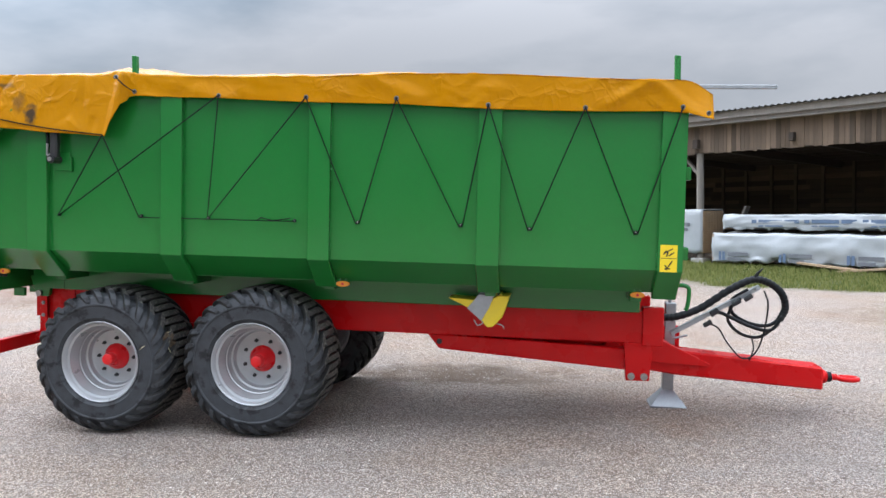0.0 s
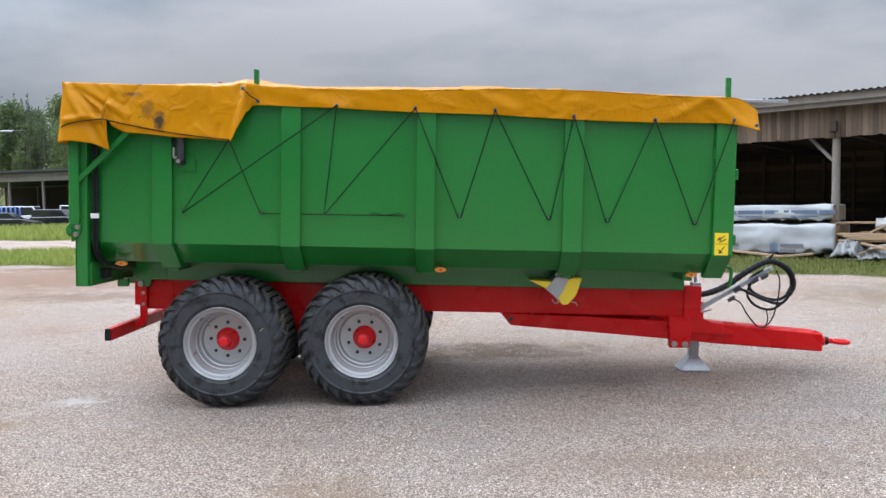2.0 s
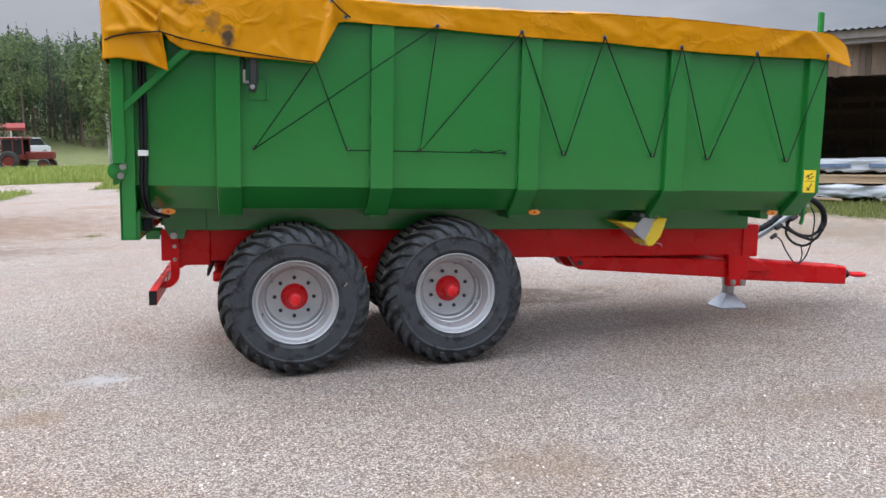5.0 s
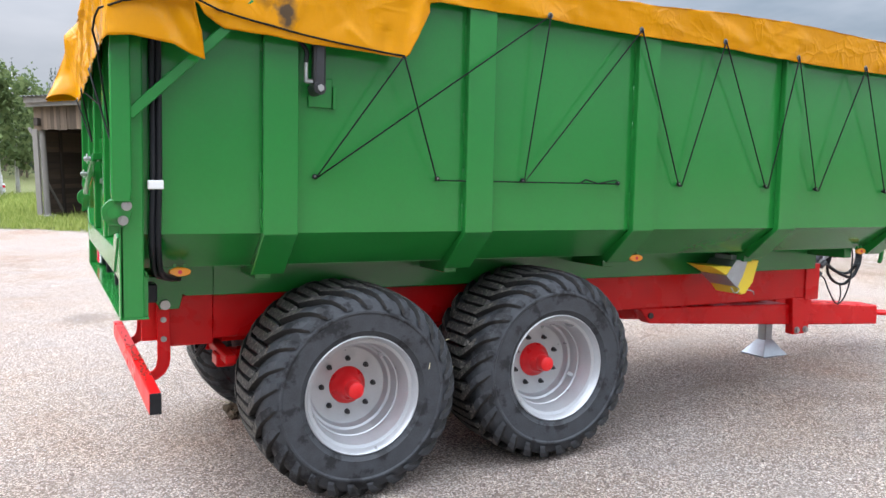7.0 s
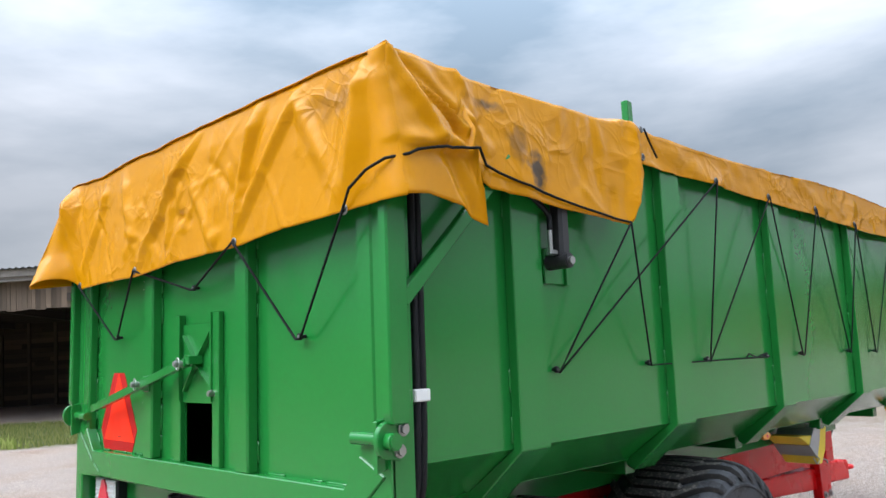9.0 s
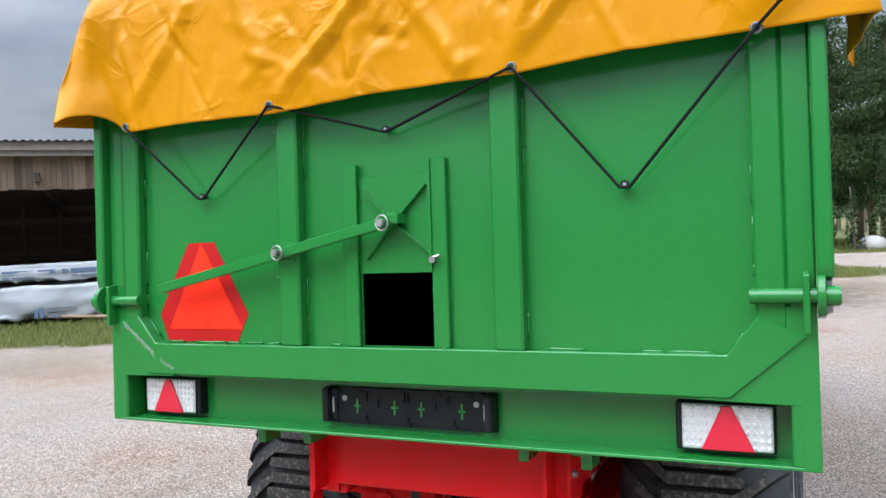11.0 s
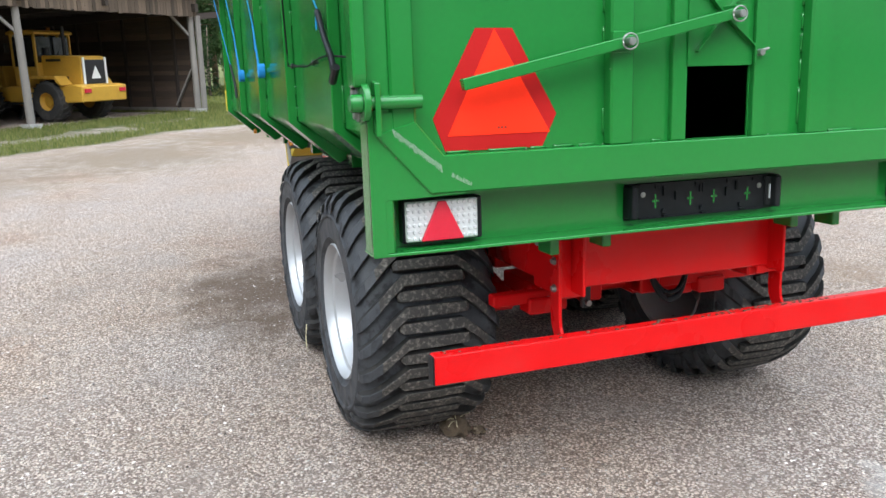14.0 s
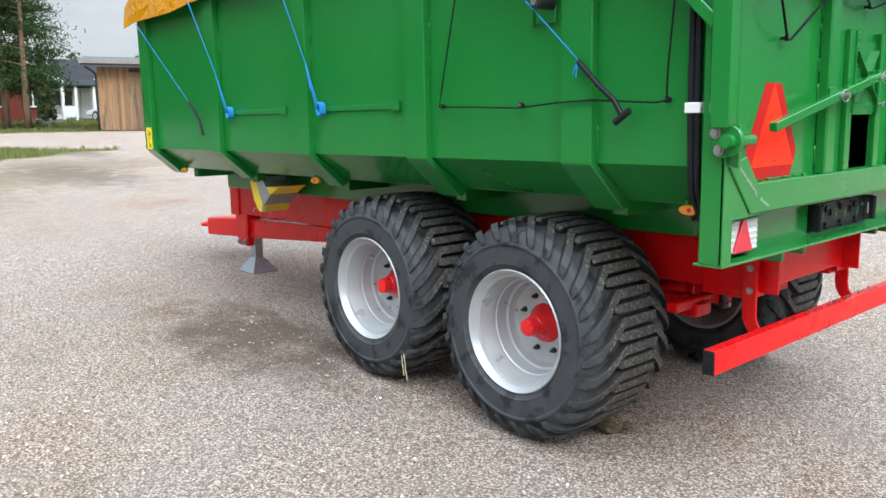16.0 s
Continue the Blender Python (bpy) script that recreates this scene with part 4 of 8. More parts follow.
# ---- tarpaulin and its cords ----
def tarp_material():
    m = material("yellow_pvc_tarpaulin", (0.50, 0.205, 0.002), 0.22, spec=0.13, var=0.06, scale=2.2, fine=40, bump=0.0, rough_var=0.08, dirt=(0.42, 0.158, 0.006), dirt_amt=0.35, dirt_scale=1.6)
    n, l = m.node_tree.nodes, m.node_tree.links
    b = n["Principled BSDF"]
    last = b.inputs["Base Color"].links[0].from_socket
    co = n.new("ShaderNodeTexCoord")
    nz = n.new("ShaderNodeTexNoise")
    nz.inputs["Scale"].default_value, nz.inputs["Detail"].default_value = 16.0, 6.0
    l.new(co.outputs["Object"], nz.inputs["Vector"])
    # grease stains where the latch rubs
    for at, size, amount in (((0.70, -1.31, 2.45), (0.048, 0.2, 0.062), 0.95), ((0.60, -1.31, 2.54), (0.045, 0.2, 0.06), 0.55), ((0.47, -1.31, 2.66), (0.075, 0.2, 0.022), 0.75), ((-0.10, -1.08, 2.62), (0.2, 0.11, 0.055), 0.35)):
        sub = n.new("ShaderNodeVectorMath")
        sub.operation = "SUBTRACT"
        sub.inputs[1].default_value = at
        l.new(co.outputs["Object"], sub.inputs[0])
        div = n.new("ShaderNodeVectorMath")
        div.operation = "DIVIDE"
        div.inputs[1].default_value = size
        l.new(sub.outputs[0], div.inputs[0])
        ln = n.new("ShaderNodeVectorMath")
        ln.operation = "LENGTH"
        l.new(div.outputs[0], ln.inputs[0])
        add = n.new("ShaderNodeMath")
        add.operation = "MULTIPLY_ADD"
        add.inputs[1].default_value = 3.0
        l.new(nz.outputs["Fac"], add.inputs[0])
        l.new(ln.outputs["Value"], add.inputs[2])
        mr = n.new("ShaderNodeMapRange")
        mr.inputs["From Min"].default_value, mr.inputs["From Max"].default_value = 2.0, 2.9
        mr.inputs["To Min"].default_value, mr.inputs["To Max"].default_value = amount, 0.0
        l.new(add.outputs[0], mr.inputs["Value"])
        mx = n.new("ShaderNodeMix")
        mx.data_type = "RGBA"
        mx.inputs["B"].default_value = (0.045, 0.035, 0.025, 1)
        l.new(mr.outputs["Result"], mx.inputs["Factor"])
        l.new(last, mx.inputs["A"])
        last = mx.outputs["Result"]
    l.new(last, b.inputs["Base Color"])
    # fine creases: ridges along the borders of stretched cells
    warp = n.new("ShaderNodeTexNoise")
    warp.inputs["Scale"].default_value, warp.inputs["Detail"].default_value = 2.0, 2.0
    l.new(co.outputs["Object"], warp.inputs["Vector"])
    push = n.new("ShaderNodeVectorMath")
    push.operation = "MULTIPLY_ADD"
    push.inputs[1].default_value = (0.35, 0.35, 0.35)
    l.new(warp.outputs["Color"], push.inputs[0])
    l.new(co.outputs["Object"], push.inputs[2])
    total = None
    for size, depth in ((5.0, 1.0), (11.0, 0.45)):
        cells = n.new("ShaderNodeTexVoronoi")
        cells.feature = "DISTANCE_TO_EDGE"
        cells.inputs["Scale"].default_value = size
        l.new(push.outputs[0], cells.inputs["Vector"])
        ridge = n.new("ShaderNodeMapRange")
        ridge.inputs["From Min"].default_value, ridge.inputs["From Max"].default_value = 0.0, 0.16
        ridge.inputs["To Min"].default_value, ridge.inputs["To Max"].default_value = depth, 0.0
        l.new(cells.outputs["Distance"], ridge.inputs["Value"])
        if total is None:
            total = ridge.outputs["Result"]
        else:
            plus = n.new("ShaderNodeMath")
            l.new(total, plus.inputs[0])
            l.new(ridge.outputs["Result"], plus.inputs[1])
            total = plus.outputs[0]
    area = n.new("ShaderNodeTexNoise")
    area.inputs["Scale"].default_value, area.inputs["Detail"].default_value = 3.2, 2.0
    l.new(co.outputs["Object"], area.inputs["Vector"])
    share = n.new("ShaderNodeMapRange")
    share.inputs["From Min"].default_value, share.inputs["From Max"].default_value = 0.44, 0.62
    l.new(area.outputs["Fac"], share.inputs["Value"])
    only = n.new("ShaderNodeMath")
    only.operation = "MULTIPLY"
    l.new(total, only.inputs[0])
    l.new(share.outputs["Result"], only.inputs[1])
    total = only.outputs[0]
    relief = n.new("ShaderNodeBump")
    relief.inputs["Strength"].default_value, relief.inputs["Distance"].default_value = 0.55, 0.008
    l.new(total, relief.inputs["Height"])
    l.new(relief.outputs[0], b.inputs["Normal"])
    return m


TARP = tarp_material()


def crumple(seed, u0, u1, v0, v1, count, longest, up=0.0):
    """Straight sharp creases of stiff PVC: random segments, each a small ridge or valley; up leans them upright."""
    r = random.Random(seed)
    out = []
    for _ in range(count):
        u, v = r.uniform(u0, u1), r.uniform(v0, v1)
        ln = longest * (0.2 + 0.8 * r.random() ** 1.6)
        a = r.uniform(0, math.pi) * (1 - up) + up * (math.pi / 2 + r.gauss(0, 0.45))
        d = (math.cos(a) * ln / 2, math.sin(a) * ln / 2)
        out.append(((u - d[0], v - d[1]), (u + d[0], v + d[1]), r.uniform(0.018, 0.045), r.choice((-1, 1, 1)) * r.uniform(0.003, 0.009)))
    return out


def creased(u, v, lines):
    return sum(a * fold(u, v, p, q, w) for p, q, w, a in lines if abs(u - (p[0] + q[0]) / 2) < 0.45 and abs(v - (p[1] + q[1]) / 2) < 0.45)


def sway(x, y, z, amp=1.0):
    """Slow bulges of the sheet."""
    return amp * (0.018 * noise.noise(Vector((x, y, z)) * 2.4) + 0.006 * noise.noise(Vector((x, y, z)) * 7.0))


def fold(u, v, a, b, width):
    """1 on the segment a-b, falling to 0 at its sides."""
    ax, ay, bx, by = *a, *b
    dx, dy = bx - ax, by - ay
    k = max(0.0, min(1.0, ((u - ax) * dx + (v - ay) * dy) / (dx * dx + dy * dy)))
    d = math.hypot(u - ax - k * dx, v - ay - k * dy)
    return max(0.0, 1 - d / width)


def hem_right(x):
    xs = [-0.10, 0.02, 0.16, 0.265, 0.275, 0.30, 0.33, 0.42, 0.60, 0.82, 1.10, 1.300, 1.33, 1.45, 1.50, 2.17, 2.81, 3.46, 4.11, 4.77, 5.30, 5.45, 5.62, 5.70]
    zs = [2.245, 2.262, 2.245, 2.190, 2.44, 2.44, 2.39, 2.345, 2.335, 2.315, 2.305, 2.290, 2.36, 2.585, 2.595, 2.580, 2.558, 2.550, 2.520, 2.508, 2.515, 2.50, 2.455, 2.452]
    return float(np.interp(x, xs, zs))


def hem_left(x):
    return float(np.interp(x, [-0.10, 0.10, 0.60, 1.2, 1.5, 3.0, 4.3, 5.45, 5.62], [2.185, 2.23, 2.32, 2.36, 2.50, 2.52, 2.51, 2.47, 2.45])) + 0.01 * math.sin(x * 5)


EDGE_Z = 2.742
tarp = thing("tarpaulin", "mustard yellow tarpaulin crumpled over the trailer body", "tarpaulin", TRAILER)
xs = np.concatenate([np.arange(-0.075, 0.5, 0.0115), np.arange(0.5, 1.6, 0.018), np.arange(1.6, 5.56, 0.035), [5.59, 5.62]])
N_SIDE, N_TOP = 36, 90
SIDE_LINES = crumple(3, -0.1, 1.5, 2.25, 2.75, 46, 0.40, 0.3) + crumple(4, 1.5, 5.6, 2.5, 2.75, 70, 0.35, 0.2)
TOP_LINES = crumple(5, -0.1, 5.6, -1.3, 1.3, 260, 0.6, 0.3)
LEFT_LINES = crumple(6, -0.1, 5.6, 2.3, 2.75, 90, 0.35, 0.3)
POUCH_A, POUCH_B = (-0.08, 2.76), (0.278, 2.525)
pts = np.zeros((len(xs), 2 * N_SIDE + N_TOP, 3))
for i, x in enumerate(xs):
    front = max(0.0, (x - 5.42) / 0.2)
    dip = 0.10 * front ** 1.4
    ez = EDGE_Z + 0.018 * math.sin(x * 1.9 + 0.6) * (1 if x > 1.5 else 0.2) + 0.03 * math.exp(-((x - 1.38) / 0.09) ** 2) - dip
    row = []
    zb = hem_right(x)
    for k in range(N_SIDE):
        f = k / (N_SIDE - 1)
        z = zb + (ez - zb) * f
        out = (1.276 if x < 1.42 else 1.266) + 0.05 * (1 - f) * (1.0 if x < 1.42 else 0.1) + 0.05 * max(0.0, min(1.0, (0.34 - x) / 0.2))
        if x < 1.5:
            # corner pouch: the rear drape is folded round and lies over the side with a sharp edge
            along = max(0.0, min(1.0, (x - POUCH_A[0]) / (POUCH_B[0] - POUCH_A[0])))
            edge = (POUCH_B[0] - POUCH_A[0]) * (z - POUCH_A[1]) - (POUCH_B[1] - POUCH_A[1]) * (x - POUCH_A[0])
            edge /= math.hypot(POUCH_B[0] - POUCH_A[0], POUCH_B[1] - POUCH_A[1])
            if x < 0.28:
                over = max(0.0, min(1.0, 0.5 - edge / 0.014))
                out += over * (0.025 + 0.05 * along) * (1.0 if z > 2.42 else 0.8)
                out += over * (0.030 * fold(x, z, POUCH_A, (0.10, 2.46), 0.040) - 0.045 * fold(x, z, (0.02, 2.69), (0.25, 2.465), 0.032) + 0.018 * fold(x, z, (-0.02, 2.43), (0.25, 2.46), 0.04))
            out += 0.02 * fold(x, z, (-0.02, 2.76), (0.42, 2.50), 0.05)
            out += 0.035 * fold(x, z, (0.30, 2.70), (0.34, 2.42), 0.10) + 0.03 * fold(x, z, (1.33, 2.32), (1.42, 2.74), 0.05) - 0.025 * fold(x, z, (0.15, 2.42), (0.22, 2.22), 0.05)
            out += creased(x, z, SIDE_LINES) + sway(x, 5.0, z, 0.7)
        else:
            out += 0.010 * fold(x, z, (1.6, 2.74), (2.2, 2.58), 0.08) + 0.018 * fold(x, z, (3.25, 2.75), (3.6, 2.60), 0.08) + 0.02 * fold(x, z, (4.95, 2.56), (5.25, 2.74), 0.07) + 0.02 * fold(x, z, (5.2, 2.74), (5.5, 2.5), 0.06)
            out += 0.8 * creased(x, z, SIDE_LINES) + sway(x, 5.0, z, 0.5) + 0.006 * math.sin(x * 9.6) * (1 - f)
        out += 0.07 * front * (1 - f) + 0.05 * (1 - f) * max(0.0, min(1.0, (0.14 - x) / 0.2))
        # the pouch's hanging tip leans forward
        tip = 0.065 * max(0.0, min(1.0, (2.44 - z) / 0.24)) * max(0.0, min(1.0, x / 0.27)) if x < 0.272 else 0.0
        row.append((x + tip, -out, z))
    for k in range(N_TOP):
        f = (k + 1) / (N_TOP + 1)
        y = -1.30 + 2.60 * f
        hump = math.sin(math.pi * f)
        z = ez + 0.15 * hump ** 0.8 * min(1, max(0, (x + 0.075) / 1.3)) * (1 - 0.35 * min(1, max(0, (x - 2.6) / 2))) + creased(x, y, TOP_LINES) + sway(x, y, 1.0, 0.9) - dip * 0.6 * hump
        row.append((x, y, z))
    zb = hem_left(x)
    for k in range(N_SIDE):
        f = 1 - k / (N_SIDE - 1)
        z = zb + (ez - zb) * f
        out = 1.285 + 0.07 * (1 - f) * (1.0 if x < 1.3 else 0.3) + creased(x, z, LEFT_LINES) + sway(x, -5.0, z, 0.7)
        # the corner hangs off backwards as an open pouch
        back = (1 - f) * max(0.0, 1 - (x + 0.075) / 0.20)
        tuck = max(0.0, 0.28 - f) / 0.28 * max(0.0, 1 - (x + 0.075) / 0.20)
        row.append((x - 0.20 * back, out - 0.04 * back - 0.045 * tuck, z))
    pts[i] = row
rear_top = pts[0, N_SIDE - 1:N_SIDE + N_TOP + 1].copy()
right_side = pts[:, :N_SIDE].reshape(-1, 3).copy()
right_edge, left_edge = pts[0, :N_SIDE].copy(), pts[0, -N_SIDE:].copy()
cover = grid_mesh("cover", pts, TARP, tarp, thick=0.003)
# rear drape
ys = np.arange(-1.0, 1.0001, 1 / 110)
N_DROP = 56
REAR_LINES = crumple(8, -1.3, 1.3, 2.2, 2.74, 30, 0.8, 0.75) + crumple(9, -0.5, 0.6, 2.25, 2.6, 26, 0.22)
pts = np.zeros((N_DROP, len(ys), 3))
EYES_REAR = [(1.115, 2.200), (0.436, 2.210), (-0.463, 2.229), (-1.155, 2.245)]
FOLDS = [((0.42, 2.22), (-0.16, 2.74), 0.045, 0.034), ((0.40, 2.22), (0.62, 2.74), 0.05, 0.016), ((-0.463, 2.25), (-0.62, 2.74), 0.05, 0.034), ((-0.463, 2.25), (-0.90, 2.72), 0.04, 0.028),
         ((1.123, 2.22), (1.24, 2.74), 0.06, 0.04), ((1.10, 2.24), (0.80, 2.62), 0.05, 0.018), ((-1.15, 2.26), (-1.27, 2.74), 0.07, 0.045), ((-1.13, 2.28), (-0.85, 2.72), 0.05, 0.02), ((0.1, 2.3), (0.05, 2.7), 0.04, 0.014), ((-0.30, 2.25), (-0.12, 2.50), 0.04, 0.014)]
for j, v in enumerate(ys):
    for i in range(N_DROP):
        f = i / (N_DROP - 1)
        zb = float(np.interp(v * 1.3, [-1.3, -1.15, -0.8, -0.46, 0.0, 0.42, 0.8, 1.12, 1.3], [2.245, 2.240, 2.232, 2.208, 2.205, 2.180, 2.186, 2.178, 2.20]))
        top = float(np.interp(1.30 * v, rear_top[:, 1], rear_top[:, 2]))
        if v > 0.86:
            # the hem arches up where the corner stands open
            zb += 0.050 * math.sin(math.pi * min(1.0, (v - 0.86) / 0.125)) * min(1.0, f * 1.5)
        z = top + (zb - top) * f
        y = 1.30 * v
        x = -0.060 - 0.012 * f - (0.008 + creased(y, z, REAR_LINES) + sway(0.0, y, z, 0.5)) * min(1.0, f * 5) - min(1.0, f * 5) * 0.9 * sum(a * fold(y, z, p, q, w) for p, q, w, a in FOLDS)
        y += (0.045 if v < 0 else 0.02) * f * max(0.0, abs(v) - 0.88) / 0.12 * (1 if v > 0 else -1)
        x = min(x, -0.058)
        # the cord pulls the cloth to one depth at each eyelet
        for ye, ze in EYES_REAR:
            x += (-0.078 - x) * math.exp(-((y - ye) ** 2 + (z - ze) ** 2) / 0.015)
        if v > 0.875:
            g = (v - 0.875) / 0.125
            x -= 0.20 * f * g * g * (3 - 2 * g) + 0.02 * math.sin(f * 7) * g * (1 - g) * 4
            y -= 0.045 * g * max(0.0, f - 0.72) / 0.28
        pts[i, j] = (x + (0.0 if i else 0.004), y, z)
# close the drape to the side flaps at the corners
for i in range(N_DROP):
    f = i / (N_DROP - 1)
    z = pts[i, 0, 2]
    pts[i, 0] = (-0.073, float(np.interp(z, right_edge[:, 2], right_edge[:, 1])), z)
    z = pts[i, -1, 2]
    pts[i, -1] = (float(np.interp(z, left_edge[::-1, 2], left_edge[::-1, 0])) + 0.002, float(np.interp(z, left_edge[::-1, 2], left_edge[::-1, 1])), z)
    pts[i, 1, 0] = 0.5 * (pts[i, 1, 0] - 0.09)
drape = pts.reshape(-1, 3).copy()
grid_mesh("rear_drape", pts, TARP, tarp, thick=0.003)


def drape_x(y, z):
    """How far the rear drape stands out at a place."""
    return float(drape[np.argmin((drape[:, 1] - y) ** 2 + (drape[:, 2] - z) ** 2), 0])



EYELET = material("dull_eyelet_metal", (0.17, 0.17, 0.165), 0.5, metal=0.8, var=0.2, scale=40, bump=0.1)


def eyelet(at, normal, parent):
    m = Matrix.Translation(at) @ Vector(normal).to_track_quat("Z", "Y").to_matrix().to_4x4()
    bm = lathe([(0.0085, 0.0), (0.010, 0.003), (0.0145, 0.004), (0.0175, 0.001), (0.0145, -0.003), (0.010, -0.003)], 18, "z", close=True)
    bm.transform(m)
    part("eyelet", bm, EYELET, parent, smooth=True)
    bm = rod((0, 0, -0.001), (0, 0, 0.0025), 0.0090, 14)
    bm.transform(m)
    part("eyelet_hole", bm, INK, parent)


def flap_y(x, z):
    """How far the right-hand flap stands out at a place."""
    return float(right_side[np.argmin((right_side[:, 0] - x) ** 2 + (right_side[:, 2] - z) ** 2), 1])


EYES_RIGHT = [(1.503, 2.625), (2.159, 2.598), (2.807, 2.592), (3.465, 2.588), (4.115, 2.547), (4.780, 2.532), (5.424, 2.540)]
for x, z in EYES_RIGHT:
    eyelet((x, flap_y(x, z) - 0.004, z), (0, -1, 0), tarp)
for y, z in EYES_REAR:
    eyelet((drape_x(y, z) - 0.004, y, z), (-1, 0, 0), tarp)
eyelet((0.268, -1.372, 2.444), (0, -1, 0), tarp)
eyelet((1.395, -1.345, 2.72), (0.2, -1, 0.2), tarp)
eyelet((5.575, -1.385, 2.49), (0.3, -1, -0.2), tarp)
eyelet((1.08, -0.9, 2.83), (0, 0, 1), tarp)

# ridge pole under the cover
pole = part("ridge_pole", box(0.15, 6.31, -0.205, -0.173, 2.825, 2.857, 0.004), ZINC)
pole.matrix_world = TRAILER
tagged(pole, "grey aluminium ridge pole under the tarpaulin", "pole")


def hook(at, axis, n=0.022):
    d = Vector(axis)
    a = Vector(at)
    bm = rod(a - d * n, a, 0.007, 8)
    rod(a - d * 0.004, a + d * 0.006, 0.013, 12, bm)
    knob = part("tarp_hook", bm, BLACK, trailer, "black knob with a bright screw")
    part("hook_screw", rod(a + d * 0.005, a + d * 0.009, 0.0055, 8), STEEL, knob)


HOOKS_RIGHT = [(0.869, 1.704), (1.530, 1.708), (2.057, 1.708), (2.717, 1.704), (3.189, 1.708), (3.937, 1.707), (4.424, 1.695), (5.152, 1.690)]
for x, z in HOOKS_RIGHT:
    hook((x, -1.222, z), (0, -1, 0))
for y, z in ((0.813, 1.918), (0.017, 2.097), (-0.777, 1.859)):
    hook((-0.001, y, z), (-1, 0, 0))
for x, z in ((1.575, 1.692), (1.030, 1.686), (0.258, 1.686)):
    hook((x, 1.232, z), (0, 1, 0))


def cord(name, lines, r, mat, label, group="", sag=0.0, category="cord"):
    """A cord of straight runs; each run is a list of points."""
    for run in lines:
        bm = bmesh.new()
        dense = []
        for a, b in zip(run, run[1:]):
            a, b = Vector(a), Vector(b)
            for k in range(8):
                t = k / 8
                dense.append(a.lerp(b, t) - Vector((0, 0, sag * 4 * t * (1 - t))))
        dense.append(Vector(run[-1]))
        ob = part(name, tube(dense, r, 6, bm), mat, smooth=True)
        ob.matrix_world = TRAILER
        tagged(ob, label, category, group)


def R(x, z, y=-1.240):
    return (x, y, z)


EY, HK = EYES_RIGHT, HOOKS_RIGHT


def eye_r(k):
    return (EY[k][0], flap_y(*EY[k]) - 0.012, EY[k][1])


zig = []
for k, (i, j) in enumerate(((2, 4), (3, 5), (4, 6), (5, 7))):
    zig.append([eye_r(i), R(HK[j][0] - 0.012, HK[j][1] - 0.012, -1.236), R(HK[j][0] + 0.012, HK[j][1] - 0.012, -1.236), eye_r(i + 1)])
cord("elastic_cord", zig, 0.0044, CORD, "black elastic cord laced in zigzags along the green side", "tarpaulin cords")
c = (1.282, -1.338, 2.30)
cord("elastic_cord", [[c, R(0.866, 1.692), eye_r(1)], [c, R(1.520, 1.698), R(2.67, 1.700), R(2.717, 1.703)], [eye_r(1), R(2.055, 1.696), eye_r(2)], [R(2.44, 1.703), R(2.47, 1.722), R(2.56, 1.70), R(2.69, 1.722)]], 0.0042, CORD, "black elastic cord knotted along the green side", "tarpaulin cords")


def on_side(x, z):
    """A point lying on the right-hand flap."""
    k = np.argmin((right_side[:, 0] - x) ** 2 + (right_side[:, 2] - z) ** 2)
    return (x, float(right_side[max(0, k - 1):k + 2, 1].min()) - 0.007, z)


over_flap = [on_side(x, 2.375 + 0.069 * ((x + 0.05) / 0.318) ** 0.6) for x in np.linspace(-0.05, 0.268, 9)]
along_flap = [on_side(0.268 + 1.034 * f, 2.444 - 0.144 * f - 0.02 * math.sin(math.pi * f)) for f in np.linspace(0.12, 0.97, 12)]
ey4 = (drape_x(-1.155, 2.245) - 0.012, -1.155, 2.245)
cord("elastic_cord", [[(drape_x(1.115, 2.200) - 0.012, 1.115, 2.200), (-0.012, 0.826, 1.910), (-0.012, 0.800, 1.910), (drape_x(0.436, 2.210) - 0.012, 0.436, 2.210), (-0.012, 0.028, 2.090), (-0.012, 0.004, 2.090), (drape_x(-0.463, 2.229) - 0.012, -0.463, 2.229), (-0.012, -0.764, 1.850), (-0.012, -0.792, 1.850), ey4],
                      [ey4, (-0.110, -1.215, 2.300), (-0.105, -1.295, 2.345), (-0.095, -1.375, 2.366), *over_flap, *along_flap, c],
                      [(1.395, -1.36, 2.72), (1.46, -1.35, 2.66), (1.53, -1.335, 2.615)]], 0.0050, CORD, "black elastic cord hanging across the tailgate", "tarpaulin cords")
cord("elastic_cord", [[(1.30, 1.33, 2.42), (1.41, 1.29, 2.17), (1.575, 1.252, 1.692), (1.030, 1.258, 1.672), (0.78, 1.262, 1.690), (0.60, 1.262, 1.695), (0.30, 1.252, 1.676), (0.250, 1.252, 1.682), (0.24, 1.262, 1.80), (0.19, 1.30, 2.10), (0.13, 1.33, 2.34)]], 0.0042, CORD, "black elastic cord slung along the green side", "tarpaulin cords")
cord("rubber_strap", [[(0.664, 1.275, 1.857), (0.56, 1.275, 1.755), (0.48, 1.272, 1.690), (0.44, 1.272, 1.628)]], 0.012, BLACK, "black rubber tarpaulin strap tied with blue twine", "", category="strap")
strap = cord("rubber_strap", [[(4.517, 1.262, 1.806), (4.44, 1.258, 1.74), (4.36, 1.25, 1.64), (4.325, 1.25, 1.545)]], 0.011, BLACK, "black rubber tarpaulin strap hanging by blue twine", "", category="strap")
handle = part("strap_handle", rod((0.405, 1.272, 1.648), (0.475, 1.272, 1.60), 0.015, 8), BLACK)
handle.matrix_world = TRAILER
tagged(handle, "black rubber tee handle on a strap", "handle")
tw = "bright blue polypropylene twine tied between tarpaulin and side"
